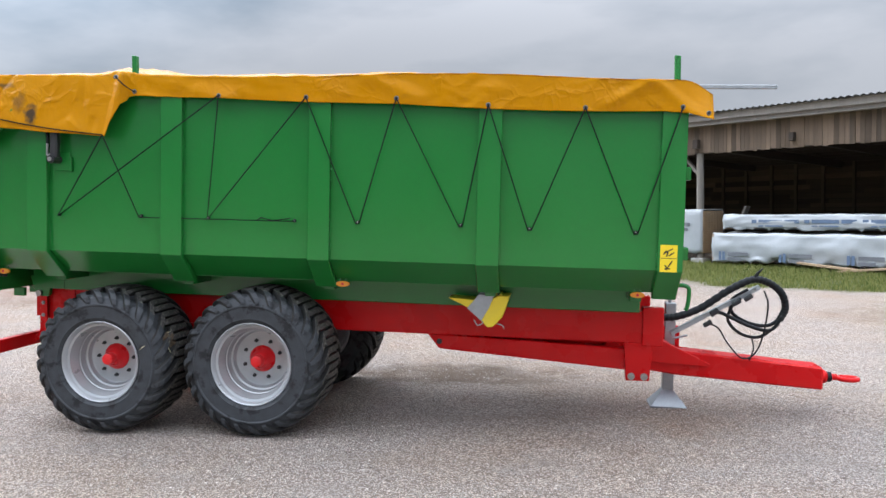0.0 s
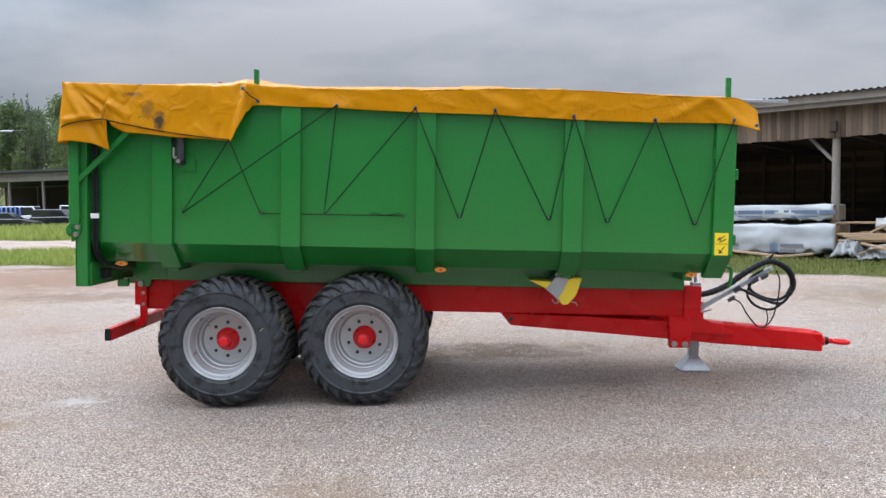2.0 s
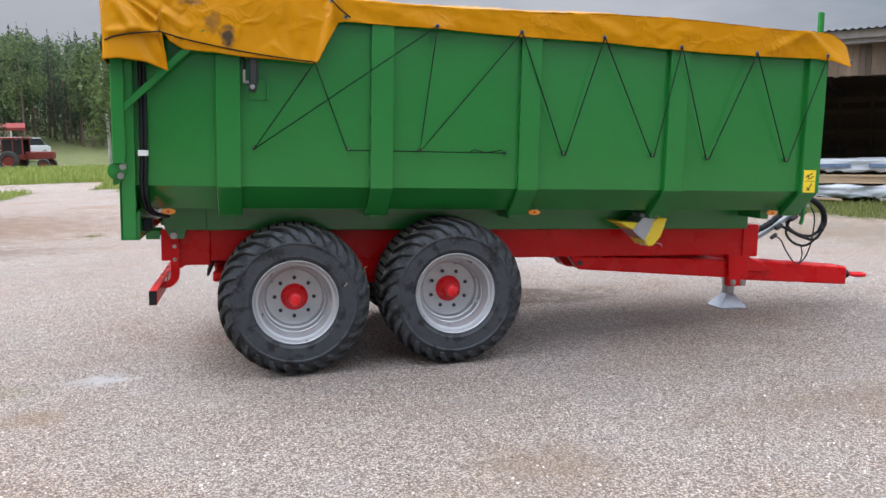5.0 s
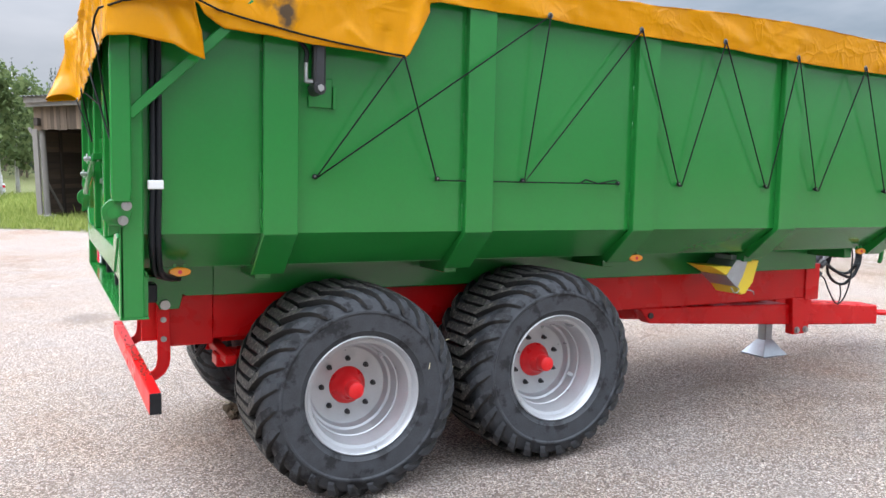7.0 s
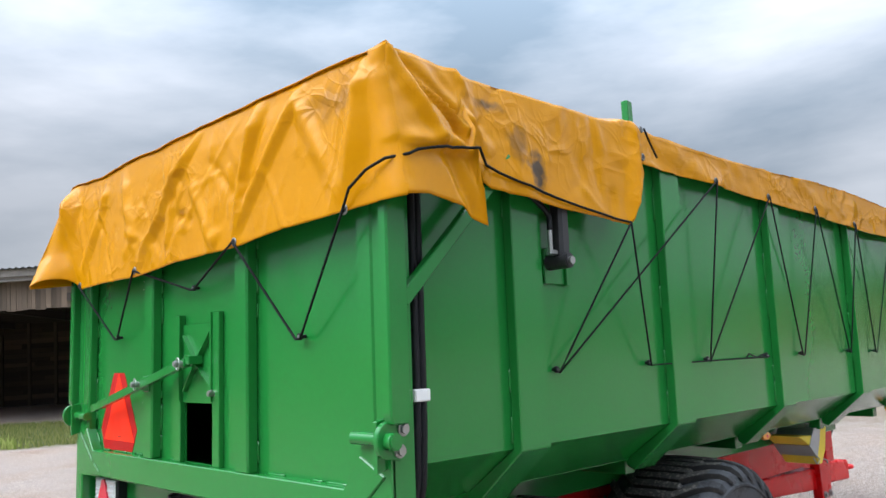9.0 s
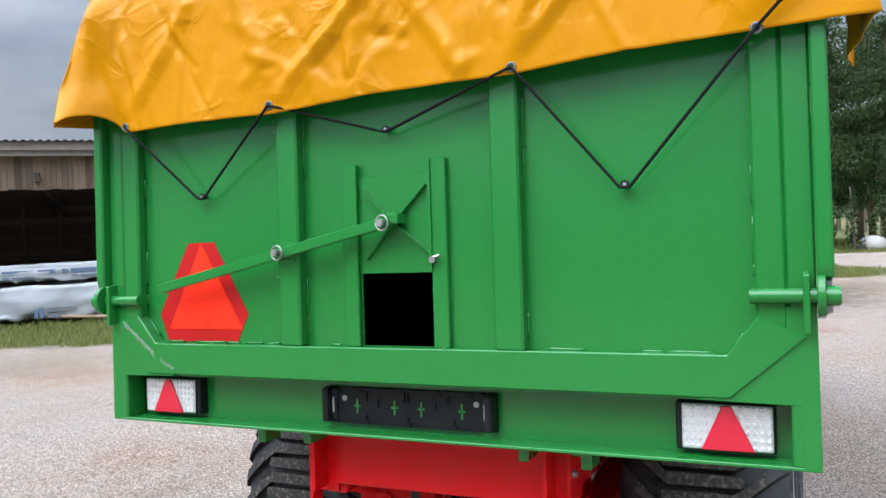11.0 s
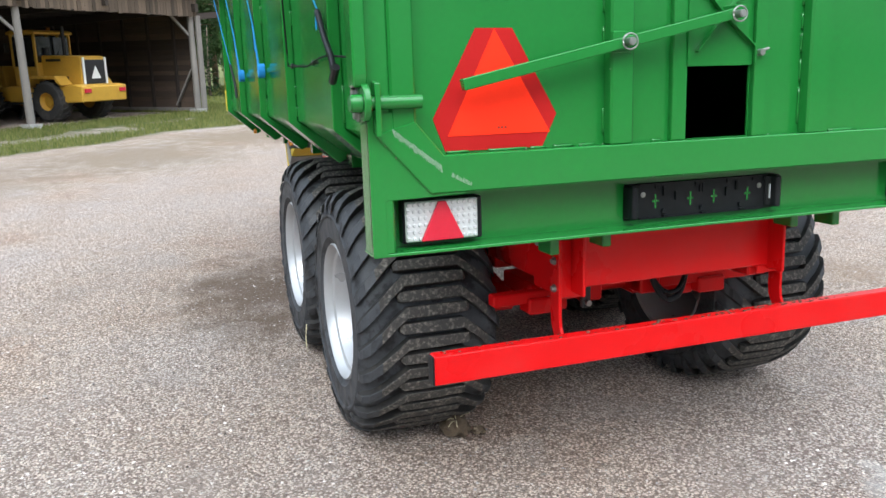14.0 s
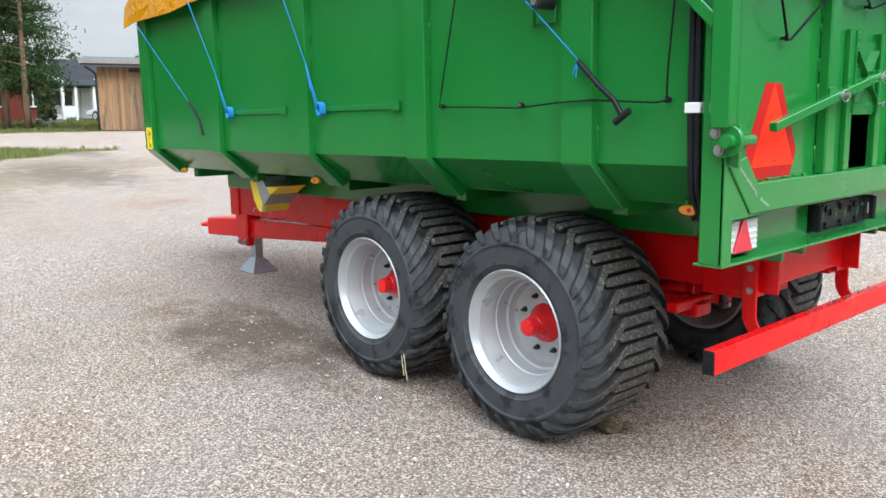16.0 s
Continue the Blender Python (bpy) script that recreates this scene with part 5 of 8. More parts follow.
cord("twine", [[(0.930, 1.31, 2.13), (0.664, 1.275, 1.862)], [(0.664, 1.278, 1.862), (0.69, 1.278, 1.80)], [(0.664, 1.278, 1.862), (0.672, 1.28, 1.79)]], 0.0034, BLUE_CORD, tw, "blue twine ties")
cord("twine", [[(3.02, 1.31, 2.51), (2.80, 1.262, 1.98), (2.70, 1.252, 1.73)], [(2.80, 1.264, 1.98), (2.72, 1.256, 1.73)], [(2.80, 1.262, 1.98), (2.76, 1.262, 1.82)]], 0.0036, BLUE_CORD, tw, "blue twine ties")
cord("twine", [[(4.31, 1.31, 2.53), (4.02, 1.262, 1.98), (3.90, 1.252, 1.73)], [(4.02, 1.264, 1.98), (3.92, 1.256, 1.73)]], 0.0036, BLUE_CORD, tw, "blue twine ties")
cord("twine", [[(5.36, 1.30, 2.47), (4.517, 1.264, 1.808)]], 0.0034, BLUE_CORD, tw, "blue twine ties")
for x in (2.680, 3.876):
    bm = bmesh.new()
    for k in range(5):
        ring = [(x + 0.022 * math.cos(a), 1.228 + 0.008 * k, 1.705 + 0.038 * math.sin(a)) for a in [2 * math.pi * i / 12 for i in range(12)]]
        tube(ring + ring[:1], 0.006, 5, bm)
    ob = part("twine_coil", bm, BLUE_CORD, smooth=True)
    ob.matrix_world = TRAILER
    tagged(ob, "coil of blue twine wound on a side hook", "twine", "blue twine coils")
    part("tie_rail", box(x - 0.68, x - 0.02, 1.206, 1.216, 1.69, 1.72, 0.002), GREEN, trailer)
    part("tie_bracket", box(x - 0.74, x - 0.675, 1.206, 1.226, 1.68, 1.735, 0.002), GREEN, trailer)

# wheel chocks in holders under the body
for s in (-1, 1):
    ch = thing("wheel_chock", "yellow plastic wheel chock hung in a galvanised holder", "wheel chock", TRAILER, "wheel chocks under the body")
    y0, y1 = s * 0.66, s * 0.90
    part("chock_side", prism([(3.82, 1.150), (4.02, 1.140), (4.05, 1.10), (3.99, 1.07)], "y", y0, y1, 0.004), YELLOW, ch)
    part("chock_body", prism([(3.99, 1.07), (4.20, 1.178), (4.285, 1.178), (4.235, 1.02), (4.165, 0.940), (4.12, 0.935)], "y", y0, y1, 0.006), YELLOW, ch)
    part("holder", prism([(3.965, 1.075), (4.055, 1.185), (4.17, 1.185), (4.13, 1.08), (4.075, 0.985)], "y", y0 - s * 0.004, y1 + s * 0.006, 0.002), ZINC, ch)
    part("holder_strap", box(4.055, 4.17, s * 0.70, s * 0.86, 1.185, 1.215, 0.002), ZINC, ch)
    part("holder_wire", tube(smooth_line([(4.02, s * 0.9, 0.99), (4.05, s * 0.91, 0.95), (4.09, s * 0.91, 0.975), (4.06, s * 0.91, 1.0)], 4), 0.004, 6), STEEL, ch)
    part("holder_wire", tube(smooth_line([(4.19, s * 0.88, 0.965), (4.235, s * 0.9, 0.955), (4.25, s * 0.9, 0.93)], 4), 0.004, 6), STEEL, ch)
    for k in range(5):
        part("grip_tooth", box(4.13 + k * 0.02, 4.142 + k * 0.02, y0 + s * 0.02, y1 - s * 0.02, 1.176, 1.190), INK if k % 2 else YELLOW, ch)


# ---- ground: one sheet, gravel yard with grass round it ----
SHED_O, SHED_S, SHED_D = Vector((9.0, 17.7, 0)), Vector((0.730, -0.683, 0)).normalized(), Vector((0.683, 0.730, 0)).normalized()


def shed_at(s, d, z=0.0):
    """A place by the shed: s counted in bays along its front, d inwards from it."""
    s = float(np.interp(s, [-12, 0, 6, 13.1, 20.1, 28.8], [-12.0, 0, 6.1, 11.9, 18.35, 25.2]))
    return SHED_O + SHED_S * s + SHED_D * d + Vector((0, 0, z))


def ground_z(x, y):
    """Nearly level; a little higher towards the far end of the shed, a wooded rise beyond the yard."""
    r = math.hypot(x, y)
    z = 0.012 * max(0.0, y - 12) * max(0.0, min(1.0, (14 - x) / 12)) * max(0.0, min(1.0, (60 - y) / 25))
    if r > 85 and y > 0:
        z += min(13.0, 0.105 * (r - 85)) * max(0.0, min(1.0, (30 - x) / 60))
    return z


def near(p, q):
    return math.hypot(p[0] - q[0], p[1] - q[1])


def grassy(x, y):
    """1 on grass, 0 on gravel."""
    v = noise.noise(Vector((x * 0.22, y * 0.22, 0))) * 1.6 + noise.noise(Vector((x * 0.9, y * 0.9, 5))) * 0.5
    s = (x - SHED_O.x) * SHED_S.x + (y - SHED_O.y) * SHED_S.y
    d = (x - SHED_O.x) * SHED_D.x + (y - SHED_O.y) * SHED_D.y
    g = 0.0
    # strip before the shed
    depth = 5.6 + 0.03 * s
    if -14 < s < 27.5:
        g = max(g, min(1.0, (depth + d + v) / 1.2)) if d < 0.5 else g
    # worn bare in places where vehicles turn in
    if s > 9 and d < -1.6:
        g *= max(0.52, min(1.0, 0.80 + 1.5 * noise.noise(Vector((x * 0.45, y * 0.45, 9)))))
    # right of the shed, under the pines
    if s >= 25 and x > 26 + v:
        g = max(g, min(1.0, (y + 2.3 + 0.03 * (x - 30) + v * 0.3) / 1.2))
    if x > 37 + v * 1.2:
        g = max(g, min(1.0, (x - 37 + v) / 2.0))
    # meadow on the far left, with a track through it
    if x < 2.5 and y > 12:
        far = (y - (24.0 - 0.10 * x) + v) / 1.3
        g = max(g, min(1.0, far))
        if x < -5:
            island = min((y - 15.2 + v) / 1.2, (24.5 + 0.25 * (x + 8) - y + v) / 1.2, (-6.8 - x + v) / 1.2)
            g = max(g, min(1.0, island))
            track = abs(y - (27.5 + 0.10 * (x + 8) + (x + 8) ** 2 * 0.012)) - 2.6
            g = min(g, max(0.0, (track + v * 0.5) / 1.0))
    if x < -26 or y < -40 or y > 90 or x > 75:
        g = max(g, 0.9)
    return max(0.0, min(1.0, g))


def ground_material():
    m = bpy.data.materials.new("gravel_and_grass")
    m.use_nodes = True
    n, l = m.node_tree.nodes, m.node_tree.links
    b = n["Principled BSDF"]
    co = n.new("ShaderNodeTexCoord")

    def tex(scale, detail=4.0, rough=0.5, kind="ShaderNodeTexNoise"):
        t = n.new(kind)
        t.inputs["Scale"].default_value = scale
        if kind == "ShaderNodeTexNoise":
            t.inputs["Detail"].default_value, t.inputs["Roughness"].default_value = detail, rough
        l.new(co.outputs["Object"], t.inputs["Vector"])
        return t

    def ramp(src, stops):
        r = n.new("ShaderNodeValToRGB")
        e = r.color_ramp.elements
        while len(e) < len(stops):
            e.new(0.5)
        for k, (p, c) in enumerate(stops):
            e[k].position, e[k].color = p, (*c, 1)
        l.new(src, r.inputs["Fac"])
        return r.outputs["Color"]

    def mix(fac, a, c, blend="MIX"):
        x = n.new("ShaderNodeMix")
        x.data_type, x.blend_type = "RGBA", blend
        if isinstance(fac, float):
            x.inputs["Factor"].default_value = fac
        else:
            l.new(fac, x.inputs["Factor"])
        for sock, v in (("A", a), ("B", c)):
            if isinstance(v, tuple):
                x.inputs[sock].default_value = (*v, 1)
            else:
                l.new(v, x.inputs[sock])
        return x.outputs["Result"]

    def grade(src, lo, hi, a=0.0, c=1.0):
        r = n.new("ShaderNodeMapRange")
        r.inputs["From Min"].default_value, r.inputs["From Max"].default_value = lo, hi
        r.inputs["To Min"].default_value, r.inputs["To Max"].default_value = a, c
        l.new(src, r.inputs["Value"])
        return r.outputs["Result"]
    stones = tex(84.0, kind="ShaderNodeTexVoronoi")
    grains = tex(200.0, kind="ShaderNodeTexVoronoi")
    large = tex(0.42, 7.0, 0.62)
    mid = tex(1.7, 6.0, 0.6)
    wet = tex(0.55, 7.0, 0.62)
    fine = tex(260.0, 3.0)
    # each stone its own tint
    tint = n.new("ShaderNodeSeparateColor")
    l.new(stones.outputs["Color"], tint.inputs["Color"])
    stone_col = ramp(tint.outputs["Red"], [(0.0, (0.20, 0.155, 0.135)), (0.16, (0.40, 0.325, 0.29)), (0.42, (0.70, 0.60, 0.545)), (0.72, (0.94, 0.85, 0.79)), (1.0, (1.0, 0.97, 0.94))])
    tint2 = n.new("ShaderNodeSeparateColor")
    l.new(grains.outputs["Color"], tint2.inputs["Color"])
    grain_col = ramp(tint2.outputs["Green"], [(0.0, (0.12, 0.09, 0.075)), (0.35, (0.52, 0.43, 0.38)), (0.6, (0.90, 0.80, 0.74)), (1.0, (1.0, 0.97, 0.93))])
    which = tex(34.0, 3.0)
    col = mix(grade(which.outputs["Fac"], 0.50, 0.58), stone_col, grain_col)
    # dark fines packed between the stones
    joint = grade(stones.outputs["Distance"], 0.43, 0.64, 0.0, 0.8)
    col = mix(joint, col, (0.26, 0.205, 0.18))
    # broad rosy and grey patches, packed fines, and damp stains
    patch = ramp(large.outputs["Fac"], [(0.32, (0.87, 0.69, 0.565)), (0.44, (0.98, 0.885, 0.795)), (0.62, (1.0, 0.955, 0.915))])
    col = mix(1.0, col, patch, "MULTIPLY")
    # wheel tracks worn along the yard
    lane = n.new("ShaderNodeMapping")
    lane.inputs["Rotation"].default_value, lane.inputs["Scale"].default_value = (0, 0, radians(24)), (0.35, 2.6, 1)
    l.new(co.outputs["Object"], lane.inputs["Vector"])
    ruts = n.new("ShaderNodeTexNoise")
    ruts.inputs["Scale"].default_value, ruts.inputs["Detail"].default_value, ruts.inputs["Roughness"].default_value = 0.8, 7.0, 0.62
    l.new(lane.outputs[0], ruts.inputs["Vector"])
    col = mix(grade(ruts.outputs["Fac"], 0.53, 0.72, 0.0, 0.42), col, (0.42, 0.31, 0.24))
    packed = grade(mid.outputs["Fac"], 0.52, 0.70, 0.0, 0.35)
    col = mix(packed, col, (0.44, 0.37, 0.33))
    damp = grade(wet.outputs["Fac"], 0.60, 0.74, 0.0, 0.30)
    col = mix(damp, col, (0.22, 0.165, 0.13))
    # damp and rusty soil stains
    blot = tex(2.6, 7.0, 0.65)
    for at, size, amount, tone in (((3.6, 1.30, 0), (1.15, 0.55, 1), 0.85, (0.19, 0.132, 0.095)), ((1.75, 3.0, 0), (0.5, 0.10, 1), 0.35, (0.20, 0.14, 0.10)), ((2.4, -3.15, 0), (0.45, 0.32, 1), 0.45, (0.36, 0.23, 0.14)), ((4.7, -2.75, 0), (1.4, 0.35, 1), 0.40, (0.34, 0.23, 0.155)),
                                   ((-6.0, 12.0, 0), (4.8, 4.2, 1), 0.8, (0.36, 0.225, 0.155)), ((-4.2, 7.6, 0), (2.4, 0.8, 1), 0.6, (0.30, 0.19, 0.13)), ((-7.5, 14.6, 0), (2.6, 0.5, 1), 0.7, (0.24, 0.155, 0.105)), ((11.3, 5.5, 0), (2.2, 2.4, 1), 0.6, (0.31, 0.235, 0.16)), ((13.8, 2.3, 0), (2.6, 2.2, 1), 0.7, (0.31, 0.235, 0.16)), ((17.0, -0.1, 0), (2.4, 2.4, 1), 0.75, (0.31, 0.235, 0.16)), ((19.6, -2.4, 0), (2.2, 2.2, 1), 0.7, (0.31, 0.235, 0.16)), ((6.0, 10.1, 0), (2.4, 1.6, 1), 0.45, (0.31, 0.235, 0.16)), ((-1.2, -1.0, 0), (0.55, 0.30, 1), 0.55, (0.30, 0.235, 0.115)), ((-0.6, -1.6, 0), (0.30, 0.16, 1), 0.5, (0.40, 0.26, 0.15)), ((17.0, -1.6, 0), (3.4, 1.1, 1), 0.7, (0.215, 0.165, 0.125)), ((24.0, -3.8, 0), (3.0, 0.8, 1), 0.7, (0.215, 0.165, 0.125)), ((0.2, 5.4, 0), (0.35, 0.5, 1), 0.5, (0.20, 0.15, 0.115))):
        off = n.new("ShaderNodeVectorMath")
        off.operation = "SUBTRACT"
        off.inputs[1].default_value = at
        l.new(co.outputs["Object"], off.inputs[0])
        rel = n.new("ShaderNodeVectorMath")
        rel.operation = "DIVIDE"
        rel.inputs[1].default_value = size
        l.new(off.outputs[0], rel.inputs[0])
        far = n.new("ShaderNodeVectorMath")
        far.operation = "LENGTH"
        l.new(rel.outputs[0], far.inputs[0])
        rag = n.new("ShaderNodeMath")
        rag.operation = "MULTIPLY_ADD"
        rag.inputs[1].default_value = 2.4
        l.new(blot.outputs["Fac"], rag.inputs[0])
        l.new(far.outputs["Value"], rag.inputs[2])
        col = mix(grade(rag.outputs[0], 1.6, 2.4, amount, 0.0), col, tone)
    # grass under the blades
    att = n.new("ShaderNodeAttribute")
    att.attribute_name = "grass"
    turf_n = tex(2.6, 6.0, 0.65)
    turf = ramp(turf_n.outputs["Fac"], [(0.32, (0.22, 0.17, 0.11)), (0.47, (0.14, 0.15, 0.055)), (0.62, (0.11, 0.145, 0.04)), (0.75, (0.19, 0.20, 0.075))])
    edge = n.new("ShaderNodeMath")
    edge.operation = "MULTIPLY_ADD"
    edge.inputs[1].default_value = 0.9
    edge.inputs[2].default_value = -0.45
    l.new(mid.outputs["Fac"], edge.inputs[0])
    plus = n.new("ShaderNodeMath")
    plus.operation = "ADD"
    l.new(edge.outputs[0], plus.inputs[0])
    l.new(att.outputs["Fac"], plus.inputs[1])
    g = grade(plus.outputs[0], 0.30, 0.75)
    col = mix(g, col, turf)
    # pale spill of lime by the wheels
    sub = n.new("ShaderNodeVectorMath")
    sub.operation = "SUBTRACT"
    sub.inputs[1].default_value = (-0.25, -0.80, 0)
    l.new(co.outputs["Object"], sub.inputs[0])
    dv = n.new("ShaderNodeVectorMath")
    dv.operation = "DIVIDE"
    dv.inputs[1].default_value = (0.34, 0.20, 1)
    l.new(sub.outputs[0], dv.inputs[0])
    ln = n.new("ShaderNodeVectorMath")
    ln.operation = "LENGTH"
    l.new(dv.outputs[0], ln.inputs[0])
    ad = n.new("ShaderNodeMath")
    ad.operation = "MULTIPLY_ADD"
    ad.inputs[1].default_value = 1.6
    sp = tex(9.0, 5.0)
    l.new(sp.outputs["Fac"], ad.inputs[0])
    l.new(ln.outputs["Value"], ad.inputs[2])
    spill = grade(ad.outputs[0], 1.0, 1.7, 0.8, 0.0)
    col = mix(spill, col, (0.72, 0.69, 0.66))
    l.new(col, b.inputs["Base Color"])
    b.inputs["Roughness"].default_value = 0.93
    b.inputs["Specular IOR Level"].default_value = 0.25
    h = n.new("ShaderNodeMath")
    h.operation = "MULTIPLY_ADD"
    h.inputs[1].default_value = -1.0
    l.new(stones.outputs["Distance"], h.inputs[0])
    l.new(fine.outputs["Fac"], h.inputs[2])
    h2 = n.new("ShaderNodeMath")
    h2.operation = "MULTIPLY_ADD"
    h2.inputs[1].default_value = -0.6
    l.new(grains.outputs["Distance"], h2.inputs[0])
    l.new(h.outputs[0], h2.inputs[2])
    bp = n.new("ShaderNodeBump")
    bp.inputs["Strength"].default_value, bp.inputs["Distance"].default_value = 1.0, 0.028
    l.new(h2.outputs[0], bp.inputs["Height"])
    l.new(bp.outputs[0], b.inputs["Normal"])
    return m


def axis_steps(lo, hi):
    near_part = np.arange(-30, 44, 0.5)
    out = [*near_part]
    v, step = 44.0, 0.6
    while v < hi:
        out.append(v)
        step *= 1.12
        v += step
    v, step = -30.0, 0.6
    while v > lo:
        step *= 1.12
        v -= step
        out.append(v)
    return np.array(sorted(out))


gx, gy = axis_steps(-1800, 1800), axis_steps(-1800, 1800)
gp = np.zeros((len(gx), len(gy), 3))
gm = np.zeros((len(gx), len(gy)))
for i, x in enumerate(gx):
    for j, y in enumerate(gy):
        z = ground_z(x, y)
        if math.hypot(x, y) < 60:
            z += 0.012 * noise.noise(Vector((x * 0.35, y * 0.35, 3.0))) * min(1.0, max(0.0, (math.hypot(x - 2, y) - 4.5) / 3))
        gp[i, j] = (x, y, z)
        gm[i, j] = grassy(x, y)
ground = grid_mesh("ground", gp, ground_material())
tagged(ground, "pale tan crushed gravel yard with grass verges", "ground", kind="structure")
ga = ground.data.attributes.new("grass", "FLOAT", "POINT")
ga.data.foreach_set("value", gm.reshape(-1).astype(np.float32))

# loose stones on the nearest stretch of the yard
rng = np.random.default_rng(4)
PEBBLE = material("loose_stone", (0.42, 0.37, 0.34), 0.9, var=0.2, fine=200, bump=0.3)
pn = PEBBLE.node_tree
geo = pn.nodes.new("ShaderNodeNewGeometry")
rmp = pn.nodes.new("ShaderNodeValToRGB")
for k, (p, c) in enumerate(((0.0, (0.07, 0.05, 0.04, 1)), (0.95, (0.92, 0.82, 0.76, 1)))):
    rmp.color_ramp.elements[k].position, rmp.color_ramp.elements[k].color = p, c
pn.links.new(geo.outputs["Random Per Island"], rmp.inputs["Fac"])
pn.links.new(rmp.outputs["Color"], pn.nodes["Principled BSDF"].inputs["Base Color"])


def scatter_stones(name, count, pick, lo, hi, label):
    base = np.array([(1, 0, 0), (0, 1, 0), (-1, 0, 0), (0, -1, 0), (0, 0, 0.8), (0, 0, -0.5)], float)
    tri = np.array([(0, 1, 4), (1, 2, 4), (2, 3, 4), (3, 0, 4), (1, 0, 5), (2, 1, 5), (3, 2, 5), (0, 3, 5)])
    vs, fs = [], []
    k = 0
    while k < count:
        x, y = pick()
        if x is None:
            continue
        size = lo * (hi / lo) ** (rng.random() ** 2.2)
        a = rng.random() * 6.28
        v = base * (1 + rng.uniform(-0.35, 0.35, (6, 3))) * size * np.array((1.0, rng.uniform(0.6, 1.0), rng.uniform(0.45, 0.8)))
        c, s = math.cos(a), math.sin(a)
        v = np.stack([v[:, 0] * c - v[:, 1] * s, v[:, 0] * s + v[:, 1] * c, v[:, 2]], 1)
        vs.append(v + (x, y, ground_z(x, y) + size * 0.15))
        fs.append(tri + 6 * k)
        k += 1
    ob = soup(name, np.concatenate(vs), np.concatenate(fs), PEBBLE)
    return tagged(ob, label, "gravel", kind="stuff")


def pick_stone():
    while True:
        x, y = rng.uniform(-5.5, 8.5), rng.uniform(-7.5, 6.5)
        return x, y


scatter_stones("loose_gravel", 90000, pick_stone, 0.0035, 0.011, "loose pale crushed stones scattered over the yard")


# grass blades
def leaf_material(name, dark, light, rough=0.75):
    m = material(name, light, rough, var=0.15, scale=3.0, fine=30, bump=0.0, spec=0.12)
    t = m.node_tree
    g = t.nodes.new("ShaderNodeNewGeometry")
    r = t.nodes.new("ShaderNodeValToRGB")
    r.color_ramp.elements[0].color, r.color_ramp.elements[1].color = (*dark, 1), (*light, 1)
    t.links.new(g.outputs["Random Per Island"], r.inputs["Fac"])
    b = t.nodes["Principled BSDF"]
    t.links.new(r.outputs["Color"], b.inputs["Base Color"])
    # daylight also shines through the leaves
    thin = t.nodes.new("ShaderNodeBsdfTranslucent")
    t.links.new(r.outputs["Color"], thin.inputs["Color"])
    both = t.nodes.new("ShaderNodeMixShader")
    both.inputs["Fac"].default_value = 0.4
    t.links.new(b.outputs[0], both.inputs[1])
    t.links.new(thin.outputs[0], both.inputs[2])
    t.links.new(both.outputs[0], t.nodes["Material Output"].inputs["Surface"])
    return m


BLADE = leaf_material("grass_blade", (0.10, 0.130, 0.033), (0.25, 0.255, 0.09))
FIELD_BLADE = leaf_material("meadow_blade", (0.16, 0.22, 0.045), (0.36, 0.40, 0.12))


def blades(name, spots, mat, label, hmin, hmax, wide=0.012, category="grass"):
    vs, fs = [], []
    for k, (x, y) in enumerate(spots):
        h = rng.uniform(hmin, hmax)
        a = rng.random() * 6.28
        lean = rng.uniform(0.1, 0.7) * h
        b = rng.random() * 6.28
        w = wide * rng.uniform(0.6, 1.4)
        z = ground_z(x, y) - 0.01
        dx, dy = math.cos(a) * w, math.sin(a) * w
        ex, ey = math.cos(b) * lean, math.sin(b) * lean
        vs += [(x - dx, y - dy, z), (x + dx, y + dy, z), (x + dx * 0.6 + ex * 0.35, y + dy * 0.6 + ey * 0.35, z + h * 0.6), (x - dx * 0.6 + ex * 0.35, y - dy * 0.6 + ey * 0.35, z + h * 0.6), (x + ex, y + ey, z + h)]
        fs += [(5 * k, 5 * k + 1, 5 * k + 2, 5 * k + 3), (5 * k + 3, 5 * k + 2, 5 * k + 4)]
    me = bpy.data.meshes.new(name)
    me.from_pydata(vs, [], fs)
    return tagged(part(name, me, mat), label, category, kind="stuff")


def grass_spots(count, x0, x1, y0, y1, least=0.55):
    out = []
    while len(out) < count:
        x, y = rng.uniform(x0, x1), rng.uniform(y0, y1)
        clump = noise.noise(Vector((x * 1.1, y * 1.1, 2))) * 0.5 + 0.5
        if grassy(x, y) > least and rng.random() < 0.25 + clump:
            out.append((x, y))
    return out


blades("meadow_grass", grass_spots(52000, 3, 34, -3, 24), BLADE, "uneven green grass verge before the timber shed", 0.03, 0.15, 0.014)
blades("field_grass", grass_spots(56000, -24, 4, 14, 40), FIELD_BLADE, "tall green meadow grass beyond the yard", 0.06, 0.26, 0.022)
blades("roadside_grass", grass_spots(26000, 24, 60, -16, 6), BLADE, "green grass under the pines", 0.04, 0.18, 0.022)
tall = [p for p in grass_spots(15000, -32, 2, 27, 58)]
blades("tall_grass", tall, FIELD_BLADE, "tall rank grass in front of the far buildings", 0.25, 0.60, 0.035)
tufts = []
for cx, cy, n_b, r in ((4.2, 3.9, 45, 0.10), (4.6, 4.5, 12, 0.15), (5.2, 6.4, 50, 0.2), (-2.2, 9.6, 40, 0.15), (-6.4, 13.6, 60, 0.4)):
    tufts += [(cx + rng.normal() * r, cy + rng.normal() * r * 0.6) for _ in range(n_b)]
blades("weed_tuft", tufts, BLADE, "small weeds growing through the gravel", 0.02, 0.10, 0.008, "weed")


